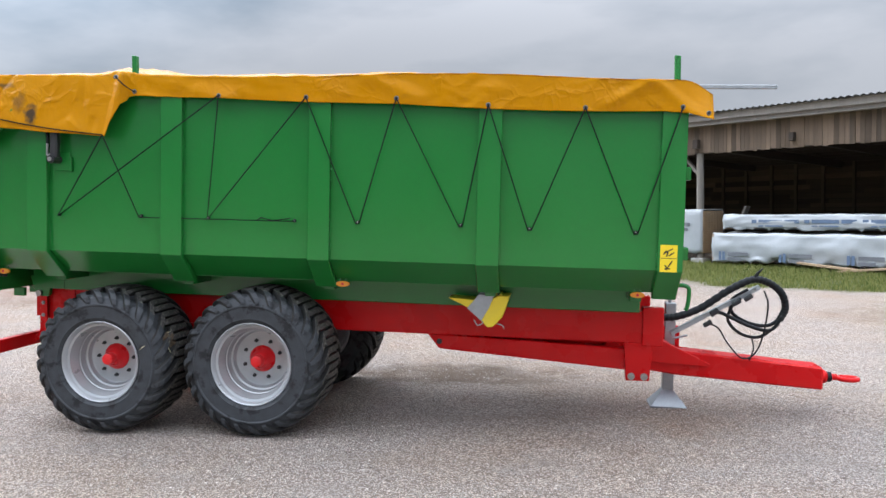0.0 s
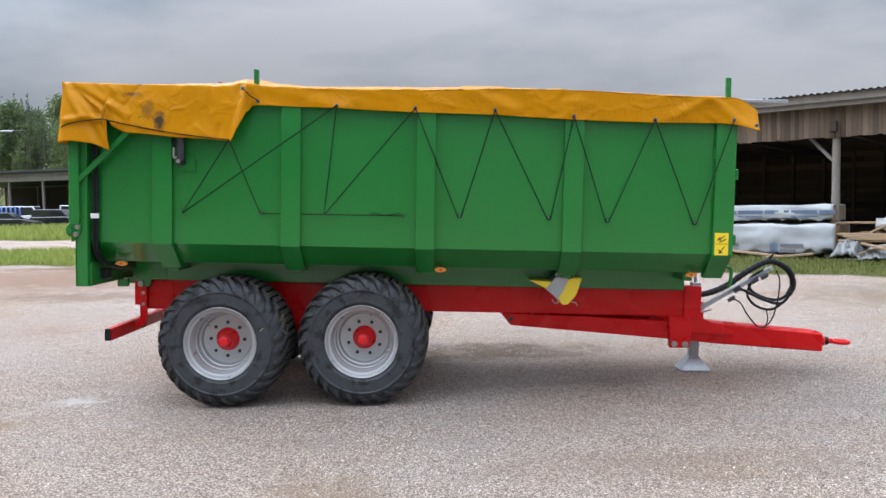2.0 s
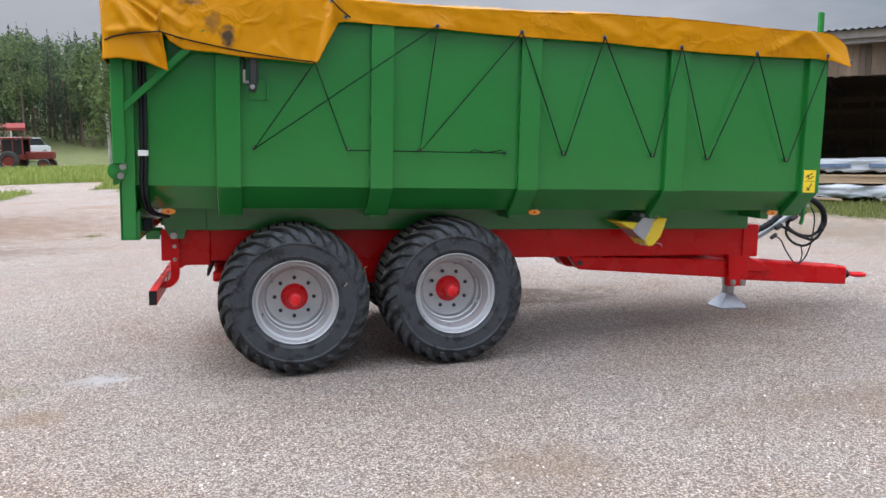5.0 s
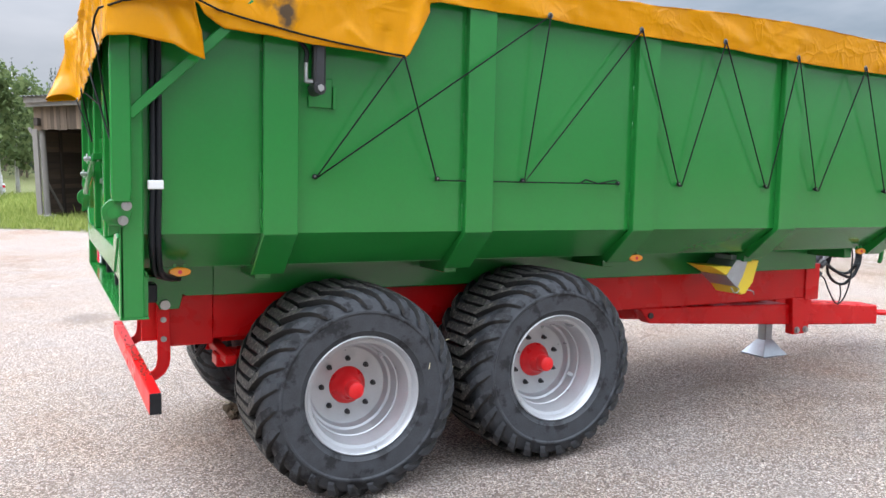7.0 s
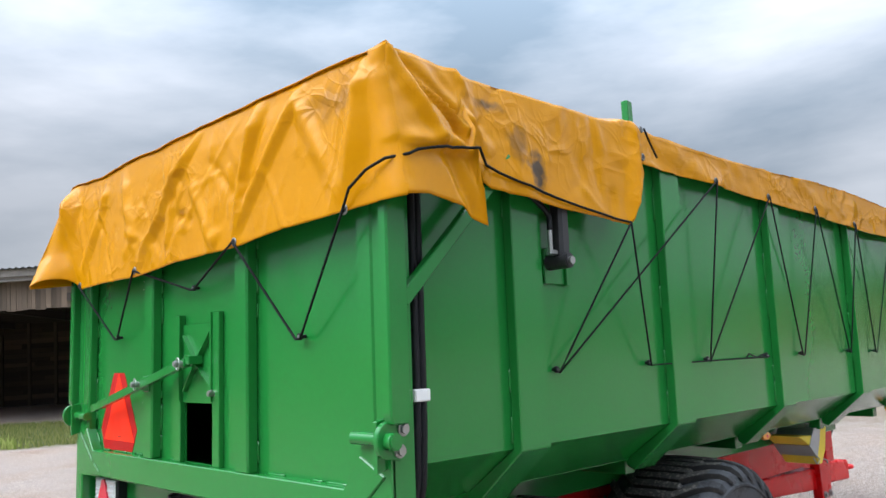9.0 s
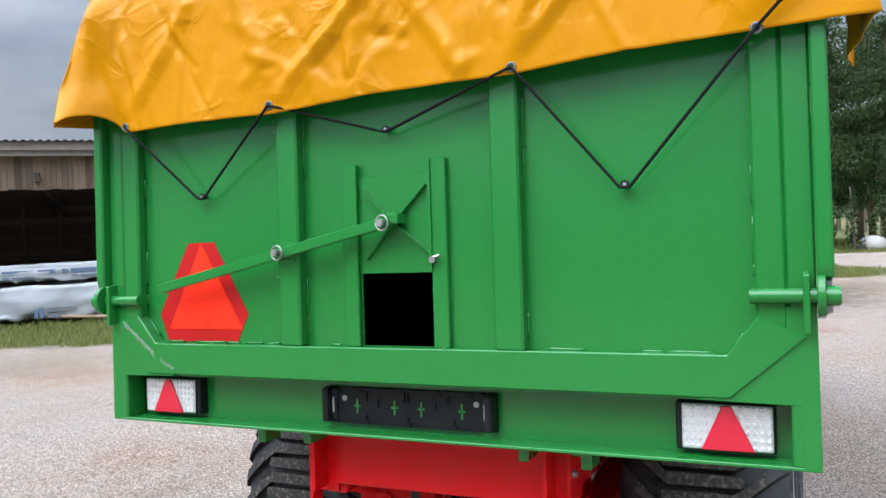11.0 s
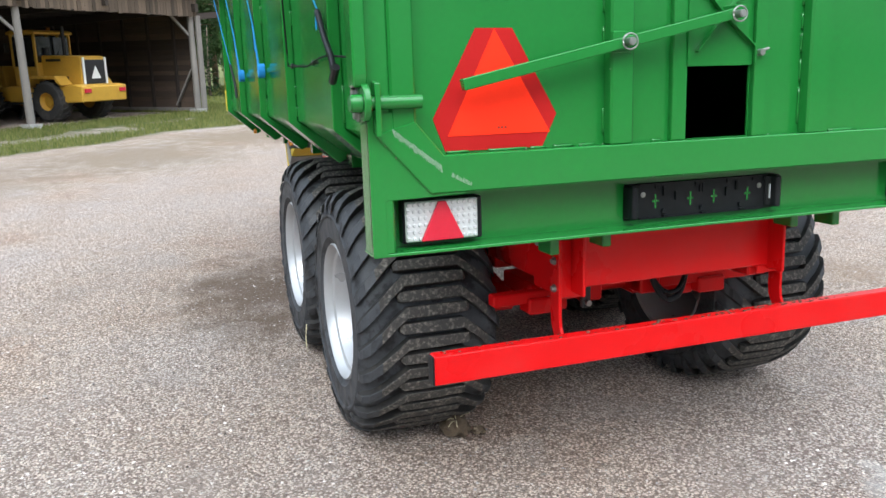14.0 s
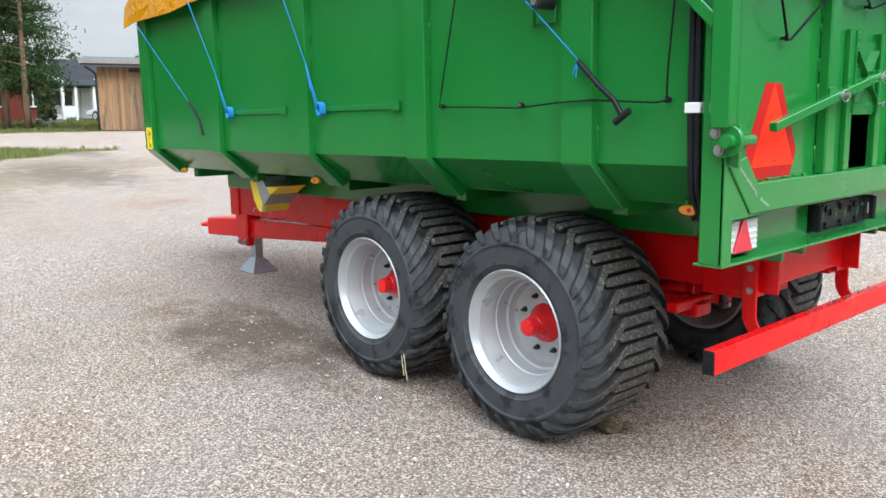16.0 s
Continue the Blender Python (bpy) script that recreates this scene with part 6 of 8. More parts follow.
# ---- open timber shed ----
PLANK = material("weathered_plank", (0.125, 0.088, 0.062), 0.88, var=0.35, scale=5, fine=45, bump=0.4, streak=(1, 1, 0.06), dirt=(0.06, 0.045, 0.035), dirt_amt=0.8, dirt_scale=2.5, dist=0.006)
def board_tints(mat, lo, hi):
    """Gives each board of a joined mesh its own shade."""
    t = mat.node_tree
    g, m, v = t.nodes.new("ShaderNodeNewGeometry"), t.nodes.new("ShaderNodeMapRange"), t.nodes.new("ShaderNodeVectorMath")
    m.inputs["To Min"].default_value, m.inputs["To Max"].default_value = lo, hi
    v.operation = "SCALE"
    socket = t.nodes["Principled BSDF"].inputs["Base Color"]
    t.links.new(g.outputs["Random Per Island"], m.inputs["Value"])
    t.links.new(socket.links[0].from_socket, v.inputs[0])
    t.links.new(m.outputs["Result"], v.inputs["Scale"])
    t.links.new(v.outputs[0], socket)
    return mat


# a darker PLANK for the inner walls: the shed's shade is in the colour
SHADED_PLANK = board_tints(material("shaded_plank", (0.075, 0.050, 0.036), 0.9, var=0.35, scale=5, fine=45, bump=0.4, streak=(0.3, 0.3, 3.0), dirt=(0.03, 0.022, 0.018), dirt_amt=0.8, dirt_scale=2.5, dist=0.006), 0.5, 1.4)
board_tints(PLANK, 0.50, 1.40)
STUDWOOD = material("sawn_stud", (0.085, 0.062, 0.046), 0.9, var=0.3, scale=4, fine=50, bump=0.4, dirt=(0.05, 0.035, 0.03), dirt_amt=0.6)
GREYWOOD = material("grey_timber", (0.21, 0.19, 0.172), 0.85, var=0.25, scale=6, fine=60, bump=0.4, streak=(1, 1, 0.15), dirt=(0.16, 0.14, 0.12), dirt_amt=0.5)
# dark timber, lowered further so that beams and linings carry indoor shade
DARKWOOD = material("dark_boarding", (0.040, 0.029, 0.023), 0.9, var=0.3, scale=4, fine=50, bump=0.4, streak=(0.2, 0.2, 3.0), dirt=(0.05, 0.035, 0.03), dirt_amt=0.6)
ROOFING = material("dark_sheet_roofing", (0.045, 0.048, 0.052), 0.6, var=0.2, bump=0.1)
FRESHWOOD = material("sawn_timber", (0.34, 0.235, 0.145), 0.75, var=0.2, scale=8, fine=80, bump=0.3, streak=(0.2, 1, 1), dirt=(0.25, 0.19, 0.13), dirt_amt=0.5)
CONCRETE = material("concrete", (0.36, 0.35, 0.33), 0.9, var=0.15, bump=0.4)

shed = thing("timber_shed", "long open-fronted timber shed with weathered board fascia", "shed")
shed.location = SHED_O
S0, S1, DEPTH = -12.7, 25.4, 9.0
POSTS = [-12.5, -6.2, 0.08, 6.1, 11.9, 18.35, 25.2]


def sl(s, d, z=0.0):
    """Place on the shed, seen from its own origin."""
    return SHED_S * s + SHED_D * d + Vector((0, 0, z))


def sbox(s0, s1, d0, d1, z0, z1, bm=None, tilt=0.0):
    bm = bm or bmesh.new()
    one = bmesh.new()
    rot = Matrix((SHED_S, SHED_D, Vector((0, 0, 1)))).transposed().to_4x4()
    m = rot @ Matrix.Translation(((s0 + s1) / 2, (d0 + d1) / 2, (z0 + z1) / 2)) @ Matrix.Diagonal((s1 - s0, d1 - d0, z1 - z0, 1))
    bmesh.ops.create_cube(one, size=1, matrix=m)
    return join(bm, one)


def floor_at(s, d=0.0):
    p = shed_at(s, d)
    return ground_z(p.x, p.y)


rr = random.Random(3)
BAY, BOARD_RUN = 2.9, (3.2, 5.2)
for s in POSTS:
    z0 = floor_at(s)
    part("post", rod(sl(s, 0, z0 - 0.1), sl(s + rr.uniform(-.04, .04), 0, 3.39), 0.115, 12, r2=0.10), GREYWOOD, shed, smooth=40)
    part("plinth", sbox(s - 0.2, s + 0.2, -0.2, 0.2, z0 - 0.2, z0 + 0.14), CONCRETE, shed)
    part("knee_brace", bar(sl(s - 0.05, 0.05, 2.60), sl(s - 0.80, 0.25, 3.35), 0.08, 0.08), GREYWOOD, shed)
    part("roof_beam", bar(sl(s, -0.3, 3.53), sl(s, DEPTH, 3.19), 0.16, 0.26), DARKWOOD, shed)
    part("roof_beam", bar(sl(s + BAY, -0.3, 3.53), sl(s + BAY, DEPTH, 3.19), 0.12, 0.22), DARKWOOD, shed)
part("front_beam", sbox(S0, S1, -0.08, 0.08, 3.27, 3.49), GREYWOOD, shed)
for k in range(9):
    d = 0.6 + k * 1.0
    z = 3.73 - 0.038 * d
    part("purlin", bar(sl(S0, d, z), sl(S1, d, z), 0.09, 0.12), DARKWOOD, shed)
bm = bmesh.new()
s = S0
while s < S1 - 0.05:
    w = rr.uniform(0.105, 0.155)
    sbox(s, min(S1, s + w - 0.006), -0.135 - rr.uniform(0, 0.016), -0.105, 3.27 - rr.uniform(0.0, 0.05), 4.05, bm)
    s += w
tagged(part("fascia_boarding", bm, PLANK, shed), kind="stuff")
part("upper_fascia", sbox(S0 - 0.15, S1 + 0.15, -0.32, -0.285, 4.05, 4.19), GREYWOOD, shed)
part("eaves_board", sbox(S0 - 0.15, S1 + 0.15, -0.40, -0.35, 4.17, 4.37), GREYWOOD, shed)
part("soffit", sbox(S0 - 0.15, S1 + 0.15, -0.39, -0.10, 4.04, 4.055), GREYWOOD, shed)
# corrugated roof
ns = int((S1 - S0 + 0.5) / 0.045)
cor = np.zeros((ns, 4, 3))
for i in range(ns):
    s = S0 - 0.25 + i * 0.045
    h = 0.022 * math.sin(i * math.pi / 2 + 0.4)
    for j, d in enumerate((-0.5, 2.5, 6.0, DEPTH + 0.5)):
        p = sl(s, d, 4.395 - 0.055 * (d + 0.5) + h)
        cor[i, j] = p
grid_mesh("roof", cor, ROOFING, shed, "dark corrugated roof sheets", thick=0.012)
# back and end walls
bm = bmesh.new()
z = 0.35
while z < 3.22:
    h = rr.uniform(0.16, 0.22)
    s = S0
    while s < S1:
        ln = rr.uniform(*BOARD_RUN)
        sbox(s, min(S1, s + ln - 0.01), DEPTH + rr.uniform(0.0, 0.015), DEPTH + 0.035, z, z + h - rr.uniform(0.006, 0.02), bm)
        s += ln
    z += h
tagged(part("back_boarding", bm, SHADED_PLANK, shed), kind="stuff")
# added dark sheet behind the boards, keeps daylight out of their gaps
part("back_light_stop", sbox(S0, S1, DEPTH + 0.04, DEPTH + 0.06, 0.0, 3.21), DARKWOOD, shed)
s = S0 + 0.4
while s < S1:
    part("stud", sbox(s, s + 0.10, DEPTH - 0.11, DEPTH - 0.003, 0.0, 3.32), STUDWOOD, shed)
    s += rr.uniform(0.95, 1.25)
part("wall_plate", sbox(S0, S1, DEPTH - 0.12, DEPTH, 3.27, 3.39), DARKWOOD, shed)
for s in (S0, S1):
    bm = bmesh.new()
    z = 0.15
    while z < 3.67:
        h = rr.uniform(0.16, 0.22)
        sbox(s - 0.02, s + 0.015 + rr.uniform(0, 0.01), 0.12, DEPTH, z, z + h - rr.uniform(0.006, 0.02), bm)
        z += h
    tagged(part("end_boarding", bm, SHADED_PLANK, shed), kind="stuff")
    # the same added sheet, blocking light through the end boards
    part("end_light_stop", sbox(s + (0.03 if s > 0 else -0.05), s + (0.05 if s > 0 else -0.03), 0.1, DEPTH, 0.0, 3.67), DARKWOOD, shed)
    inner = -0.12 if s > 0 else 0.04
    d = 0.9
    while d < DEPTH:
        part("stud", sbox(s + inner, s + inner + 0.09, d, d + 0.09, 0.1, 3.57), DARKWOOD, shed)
        d += 1.15
    part("corner_board", sbox(s - 0.10, s + 0.10, -0.16, -0.08, floor_at(s), 3.29), GREYWOOD, shed)
    part("end_brace", bar(sl(s + inner, 0.2, 1.5), sl(s + inner, 1.0, 0.25), 0.09, 0.06), GREYWOOD, shed)
    part("end_sill", sbox(s + inner, s + inner + 0.1, 0.1, DEPTH, 0.05, 0.17), GREYWOOD, shed)


# ---- wrapped timber packs ----
def wrap_material():
    m = material("white_timber_wrap", (0.36, 0.385, 0.41), 0.42, var=0.08, scale=2.5, fine=25, bump=0.35, dist=0.01, dirt=(0.30, 0.31, 0.32), dirt_amt=0.5, dirt_scale=1.8)
    return m


WRAP = wrap_material()
PRINT_BLUE = material("blue_grey_print", (0.10, 0.15, 0.24), 0.5, var=0.2, bump=0.0)
PRINT_GREY = material("grey_print", (0.14, 0.15, 0.17), 0.5, var=0.2, bump=0.0)


def wrapped(s0, s1, d0, d1, z0, z1, label, sag=0.03, rough=0.03, seed=0):
    """A pack of boards in loose plastic: a rounded box with pulled and sagging sides."""
    ob = thing("timber_pack", label, "timber pack", group="wrapped timber packs")
    c = shed_at((s0 + s1) / 2, (d0 + d1) / 2, z0)
    ob.location = c
    nu, nv = max(10, int((s1 - s0) / 0.09)), 30
    per = [(d0, z0 - 0.05), (d0, z1), (d1, z1), (d1, z0)]
    pts = np.zeros((nu, nv, 3))
    for i in range(nu):
        f = i / (nu - 1)
        s = s0 + (s1 - s0) * f
        for j in range(nv):
            q = j / (nv - 1)
            if q < 0.4:
                d, z = d0, z0 + (z1 - z0) * (q / 0.4)
            elif q < 0.7:
                d, z = d0 + (d1 - d0) * (q - 0.4) / 0.3, z1
            else:
                d, z = d1, z1 + (z0 - z1) * (q - 0.7) / 0.3
            v = noise.noise(Vector((s * 1.3, q * 7, seed))) * rough + noise.noise(Vector((s * 4.0, q * 18, seed + 3))) * rough * 0.45
            if q < 0.4:
                d += v - sag * math.sin(math.pi * q / 0.4)
                if q < 0.06:
                    z += abs(noise.noise(Vector((s * 2.1, seed, 1)))) * 0.28
            elif q < 0.7:
                z += v - sag * math.sin(math.pi * (q - 0.4) / 0.3)
            pull = 0.05 * (abs(f - 0.5) * 2) ** 8
            p = shed_at(s, d + pull, z) - c
            pts[i, j] = p
    grid_mesh("wrap", pts, WRAP, ob, thick=0.004)
    for s in (s0 + 0.01, s1 - 0.01):
        bm = bmesh.new()
        rot = Matrix((SHED_S, SHED_D, Vector((0, 0, 1)))).transposed().to_4x4()
        k = 0
        zz = z0 + 0.02
        while zz < z1 - 0.08:
            dd = d0 + 0.06
            while dd < d1 - 0.1:
                one = bmesh.new()
                a = shed_at(s, dd + 0.07, zz + 0.025) - c
                bmesh.ops.create_cube(one, size=1, matrix=Matrix.Translation(a) @ rot @ Matrix.Diagonal((0.06, 0.14, 0.046, 1)))
                join(bm, one)
                dd += 0.15
            zz += 0.052
        if bm.verts:
            tagged(part("board_end_face", bm, FRESHWOOD, ob), kind="stuff")
        else:
            bm.free()
    return ob, c


def print_bars(ob, c, s0, d, z, widths, h, mat, gap=0.06):
    """Marks printed on the wrap, as plain bars."""
    rot = Matrix((SHED_S, SHED_D, Vector((0, 0, 1)))).transposed().to_4x4()
    s = s0
    for w in widths:
        bm = bmesh.new()
        bmesh.ops.create_cube(bm, size=1, matrix=Matrix.Translation(shed_at(s + w / 2, d, z) - c) @ rot @ Matrix.Diagonal((w, 0.004, h, 1)))
        part("print_bar", bm, mat, ob)
        s += w + gap


WL = "timber pack in loose white plastic wrap, lying in the shed"
p0, c0 = wrapped(-2.6, 0.25, -0.2, 0.9, 0.30, 1.62, "tall timber pack in taut white plastic wrap beside a post", 0.01, 0.012, 1)
print_bars(p0, c0, -0.55, -0.225, 1.18, (0.42,), 0.09, PRINT_GREY)
print_bars(p0, c0, -0.55, -0.225, 1.03, (0.34,), 0.09, PRINT_GREY)
print_bars(p0, c0, -0.80, -0.225, 1.10, (0.06, 0.06), 0.24, PRINT_BLUE, 0.03)
print_bars(p0, c0, -1.75, -0.225, 1.15, (0.4,), 0.09, PRINT_GREY)
p1, c1 = wrapped(0.72, 6.15, -0.45, 0.75, 0.12, 0.95, WL, 0.03, 0.05, 2)
for k in range(3):
    print_bars(p1, c1, 1.25 + k * 1.75, -0.50, 0.36, (0.62,), 0.10, PRINT_GREY)
    print_bars(p1, c1, 1.25 + k * 1.75, -0.505, 0.22, (0.42,), 0.09, PRINT_GREY)
    print_bars(p1, c1, 0.98 + k * 1.75, -0.50, 0.30, (0.08, 0.08), 0.24, PRINT_BLUE, 0.03)
p2, c2 = wrapped(1.0, 6.05, -0.35, 0.65, 1.02, 1.46, WL, 0.03, 0.04, 3)
for k in range(3):
    print_bars(p2, c2, 1.9 + k * 1.45, -0.388, 1.27, (0.14, 0.68, 0.40) if k != 1 else (0.14, 0.70, 0.38), 0.095, PRINT_BLUE, 0.05)
    print_bars(p2, c2, 2.1 + k * 1.45, -0.40, 1.15, (0.15, 0.5), 0.035, PRINT_BLUE, 0.04)
p3, c3 = wrapped(7.3, 13.4, -0.3, 0.8, 0.76, 1.12, WL, 0.02, 0.04, 4)
for k in range(3):
    print_bars(p3, c3, 7.8 + k * 1.7, -0.345, 0.95, (0.60, 0.42), 0.095, PRINT_BLUE, 0.05)
p4, c4 = wrapped(7.6, 13.2, -0.6, 0.4, 0.10, 0.46, WL, 0.03, 0.07, 5)
print_bars(p4, c4, 12.4, -0.66, 0.30, (0.08, 0.08, 0.5), 0.2, PRINT_BLUE)
p5, c5 = wrapped(13.3, 18.5, -0.2, 1.0, 0.10, 0.82, "low timber pack in sagging pale blue-white wrap", 0.04, 0.07, 6)
print_bars(p5, c5, 16.6, -0.28, 0.35, (0.10, 0.10, 0.4), 0.14, PRINT_GREY)

# loose boards and sleepers round the packs
for k, (s, d, z, ln, yaw, tilt) in enumerate(((6.9, -0.6, 0.16, 2.4, 8, -9), (7.4, -0.2, 0.62, 2.2, 3, 3), (7.6, 0.1, 0.72, 2.6, -4, 0), (7.3, 0.3, 0.30, 2.0, 14, 12), (6.6, 0.0, 0.98, 1.2, 4, 0), (7.9, -0.1, 0.52, 2.8, 0, 0),
                                            (12.2, -1.0, 0.12, 1.4, 30, 3), (3.9, -0.7, 0.14, 1.6, -6, 4), (5.0, -0.75, 0.10, 1.3, 10, -6), (8.4, 0.0, 0.60, 3.0, 0, 0), (9.6, 0.1, 0.55, 4.0, 0, 0))):
    ob = part("loose_board", box(-ln / 2, ln / 2, -0.09, 0.09, -0.025, 0.025, 0.004), FRESHWOOD if k % 3 else GREYWOOD)
    p = shed_at(s + ln / 2 - 0.6, d, z)
    ob.matrix_world = Matrix.Translation(p) @ pose(0, 0, 0, 0, tilt, math.degrees(math.atan2(SHED_S.y, SHED_S.x)) + yaw)
    tagged(ob, "loose sawn board lying across the timber pile", "board", "loose boards")
for k, (s, d, z) in enumerate(((7.2, 0.6, 0.05), (9.0, 0.7, 0.05), (11.0, 0.7, 0.05), (12.8, 0.7, 0.05), (8.0, 0.4, 0.05))):
    for j in range(3):
        ob = part("sleeper", box(-0.07, 0.07, -0.5, 0.5, -0.08, 0.08, 0.006), DARKWOOD)
        ob.matrix_world = Matrix.Translation(shed_at(s, d - 0.1, z + 0.08 + 0.17 * j)) @ pose(0, 0, 0, 0, 0, math.degrees(math.atan2(SHED_S.y, SHED_S.x)) + rr.uniform(-8, 8))
        tagged(ob, "dark timber sleeper under the packs", "sleeper", "sleepers")
for s, d, ln, tilt, yaw in ((0.55, 1.2, 1.8, -68, 0), (18.6, 3.5, 1.5, -60, 20), (24.5, 4.0, 2.2, -64, -15)):
    ob = part("leaning_board", box(-ln / 2, ln / 2, -0.12, 0.12, -0.03, 0.03, 0.004), GREYWOOD)
    ob.matrix_world = Matrix.Translation(shed_at(s, d, ln / 2 * math.sin(radians(-tilt)) + floor_at(s))) @ pose(0, 0, 0, 0, tilt, math.degrees(math.atan2(SHED_S.y, SHED_S.x)) + yaw)
    tagged(ob, "grey board leaning inside the shed", "board", "loose boards")

# stack of sawn boards under the torn pack, and a crumpled grey sheet beside the post
for j in range(4):
    for k in range(2):
        ln = 4.6 + 0.25 * ((j * 3 + k) % 4)
        ob = part("stacked_board", box(-ln / 2, ln / 2, -0.10, 0.10, -0.026, 0.026, 0.004), FRESHWOOD)
        ob.matrix_world = Matrix.Translation(shed_at(6.75 + 0.22 * ((j * 5 + k * 2) % 3) + ln / 2, -0.30 + 0.24 * k, 0.52 + 0.056 * j)) @ pose(0, 0, 0, 0, 0, math.degrees(math.atan2(SHED_S.y, SHED_S.x)) + rr.uniform(-1, 1))
        tagged(ob, "brown sawn board stacked under a wrapped pack", "board", "stacked boards")
for s, z, ln, tilt, yaw, d in ((8.2, 0.27, 1.9, 13, -4, -0.85), (7.6, 0.40, 1.3, -20, 12, -0.55), (7.2, 0.75, 1.0, -28, -8, -0.2), (9.6, 0.14, 1.4, 3, 5, -1.0)):
    ob = part("loose_board", box(-ln / 2, ln / 2, -0.085, 0.085, -0.024, 0.024, 0.004), FRESHWOOD)
    ob.matrix_world = Matrix.Translation(shed_at(s, d, z)) @ pose(0, 0, 0, 0, tilt, math.degrees(math.atan2(SHED_S.y, SHED_S.x)) + yaw)
    tagged(ob, "loose sawn board tipped against the timber pile", "board", "loose boards")
SHEET = material("grey_plastic_sheet", (0.20, 0.215, 0.22), 0.4, var=0.3, scale=6, bump=0.4, dist=0.01, dirt=(0.09, 0.085, 0.075), dirt_amt=0.7)
for s0, s1, top, seed in ((6.1, 7.1, 0.62, 2.0), (6.9, 8.3, 0.40, 7.0)):
    nu, nv = 34, 22
    sp = np.zeros((nu, nv, 3))
    for i in range(nu):
        for j in range(nv):
            u, v = i / (nu - 1), j / (nv - 1)
            hump = math.sin(math.pi * u) ** 0.6 * math.sin(math.pi * min(1.0, v * 0.9 + 0.05)) ** 0.7
            p = Vector((u * 6, v * 5, seed))
            z = top * hump * (0.8 + 0.5 * noise.noise(p)) + 0.10 * abs(noise.noise(p * 2.3)) + 0.02
            sp[i, j] = shed_at(s0 + (s1 - s0) * u + 0.08 * noise.noise(p * 1.7), -0.85 + 1.0 * v + 0.10 * noise.noise(p * 1.9), z)
    tagged(grid_mesh("plastic_sheet", sp, SHEET, thick=0.003), "crumpled grey plastic sheet lying by a shed post", "plastic sheet", "plastic sheets")

# the word printed on the lower torn wrap
word = bpy.data.curves.new("wrap_word", "FONT")
word.body, word.size, word.align_x = "SWEDEN", 0.21, "CENTER"
tmp = bpy.data.objects.new("tmp_word", word)
scene.collection.objects.link(tmp)
bpy.context.view_layer.update()
word_mesh = bpy.data.meshes.new_from_object(tmp.evaluated_get(bpy.context.evaluated_depsgraph_get()))
bpy.data.objects.remove(tmp)
face = Matrix((SHED_S, Vector((0, 0, 1)), -SHED_D)).transposed().to_4x4()
printed = part("printed_word", word_mesh, PRINT_GREY, p4, "grey printed word")
printed.matrix_local = Matrix.Translation(shed_at(9.1, -0.70, 0.20) - c4) @ face @ pose(0, 0, 0, 0, 0, -6)


# ---- yellow wheel loader parked in the shed ----
LOADER = material("loader_yellow_paint", (0.62, 0.34, 0.045), 0.5, var=0.12, scale=3, bump=0.08, dirt=(0.28, 0.17, 0.06), dirt_amt=0.5)
WINDOW = material("dark_window_glass", (0.02, 0.022, 0.025), 0.08, var=0.05, bump=0.0, spec=0.7)
OLD_TYRE = material("dusty_tyre", (0.04, 0.038, 0.036), 0.85, var=0.25, bump=0.5, dirt=(0.13, 0.115, 0.10), dirt_amt=0.6)
loader = thing("wheel_loader", "old yellow wheel loader parked under the shed roof", "wheel loader", pose(26.6, 5.3, 0.0, 0, 0, -130) @ Matrix.Scale(0.98, 4))
# own axes: x to the rear counterweight, y to its right when seen from behind, z up
part("rear_hood", prism([(0.70, 1.05), (2.28, 1.05), (2.30, 1.95), (2.18, 2.02), (0.70, 2.06)], "y", -0.52, 0.52, 0.03), LOADER, loader)
grille = part("grille", box(2.29, 2.33, -0.42, 0.42, 1.15, 1.90, 0.01), DARK_STEEL, loader, "dark slatted grille with a white triangle")
for k in range(9):
    part("slat", box(2.33, 2.345, -0.38, 0.38, 1.20 + k * 0.075, 1.225 + k * 0.075), DARK_STEEL, grille)
part("grille_frame", box(2.30, 2.35, -0.50, -0.42, 1.10, 1.98, 0.012), WHITE, loader)
part("grille_frame", box(2.30, 2.35, 0.42, 0.50, 1.10, 1.98, 0.012), WHITE, loader)
part("triangle", prism([(-0.2, 1.32), (0.2, 1.32), (0.0, 1.72)], "x", 2.346, 2.356), WHITE, grille, "white warning triangle")
part("counterweight", prism([(1.7, 0.60), (2.62, 0.62), (2.66, 1.10), (2.30, 1.16), (1.7, 1.10)], "y", -0.95, 0.95, 0.03), LOADER, loader)
for s in (-1, 1):
    part("rear_lamp", box(2.655, 2.685, s * 0.60, s * 0.88, 0.90, 1.02, 0.01), RED_LENS, loader)
    part("rear_fender", prism([(0.55, 1.18), (0.75, 1.42), (1.75, 1.42), (1.98, 1.15), (1.88, 1.12), (1.70, 1.34), (0.80, 1.34), (0.63, 1.12)], "y", s * 0.62, s * 1.10, 0.01), LOADER, loader)
    part("front_fender", prism([(-2.30, 1.05), (-2.05, 1.40), (-1.15, 1.40), (-0.95, 1.10), (-1.05, 1.05), (-1.22, 1.30), (-2.0, 1.30), (-2.2, 1.0)], "y", s * 0.62, s * 1.10, 0.01), LOADER, loader)
    part("step", box(-0.40, 0.40, s * 0.72, s * 1.02, 0.55, 0.62, 0.01), DARK_STEEL, loader)
    part("tank", box(-0.40, 0.60, s * 0.50, s * 0.95, 0.62, 1.12, 0.03), LOADER, loader)
part("hood_stripe", box(0.9, 1.5, -0.531, -0.521, 1.86, 1.94), INK, loader)
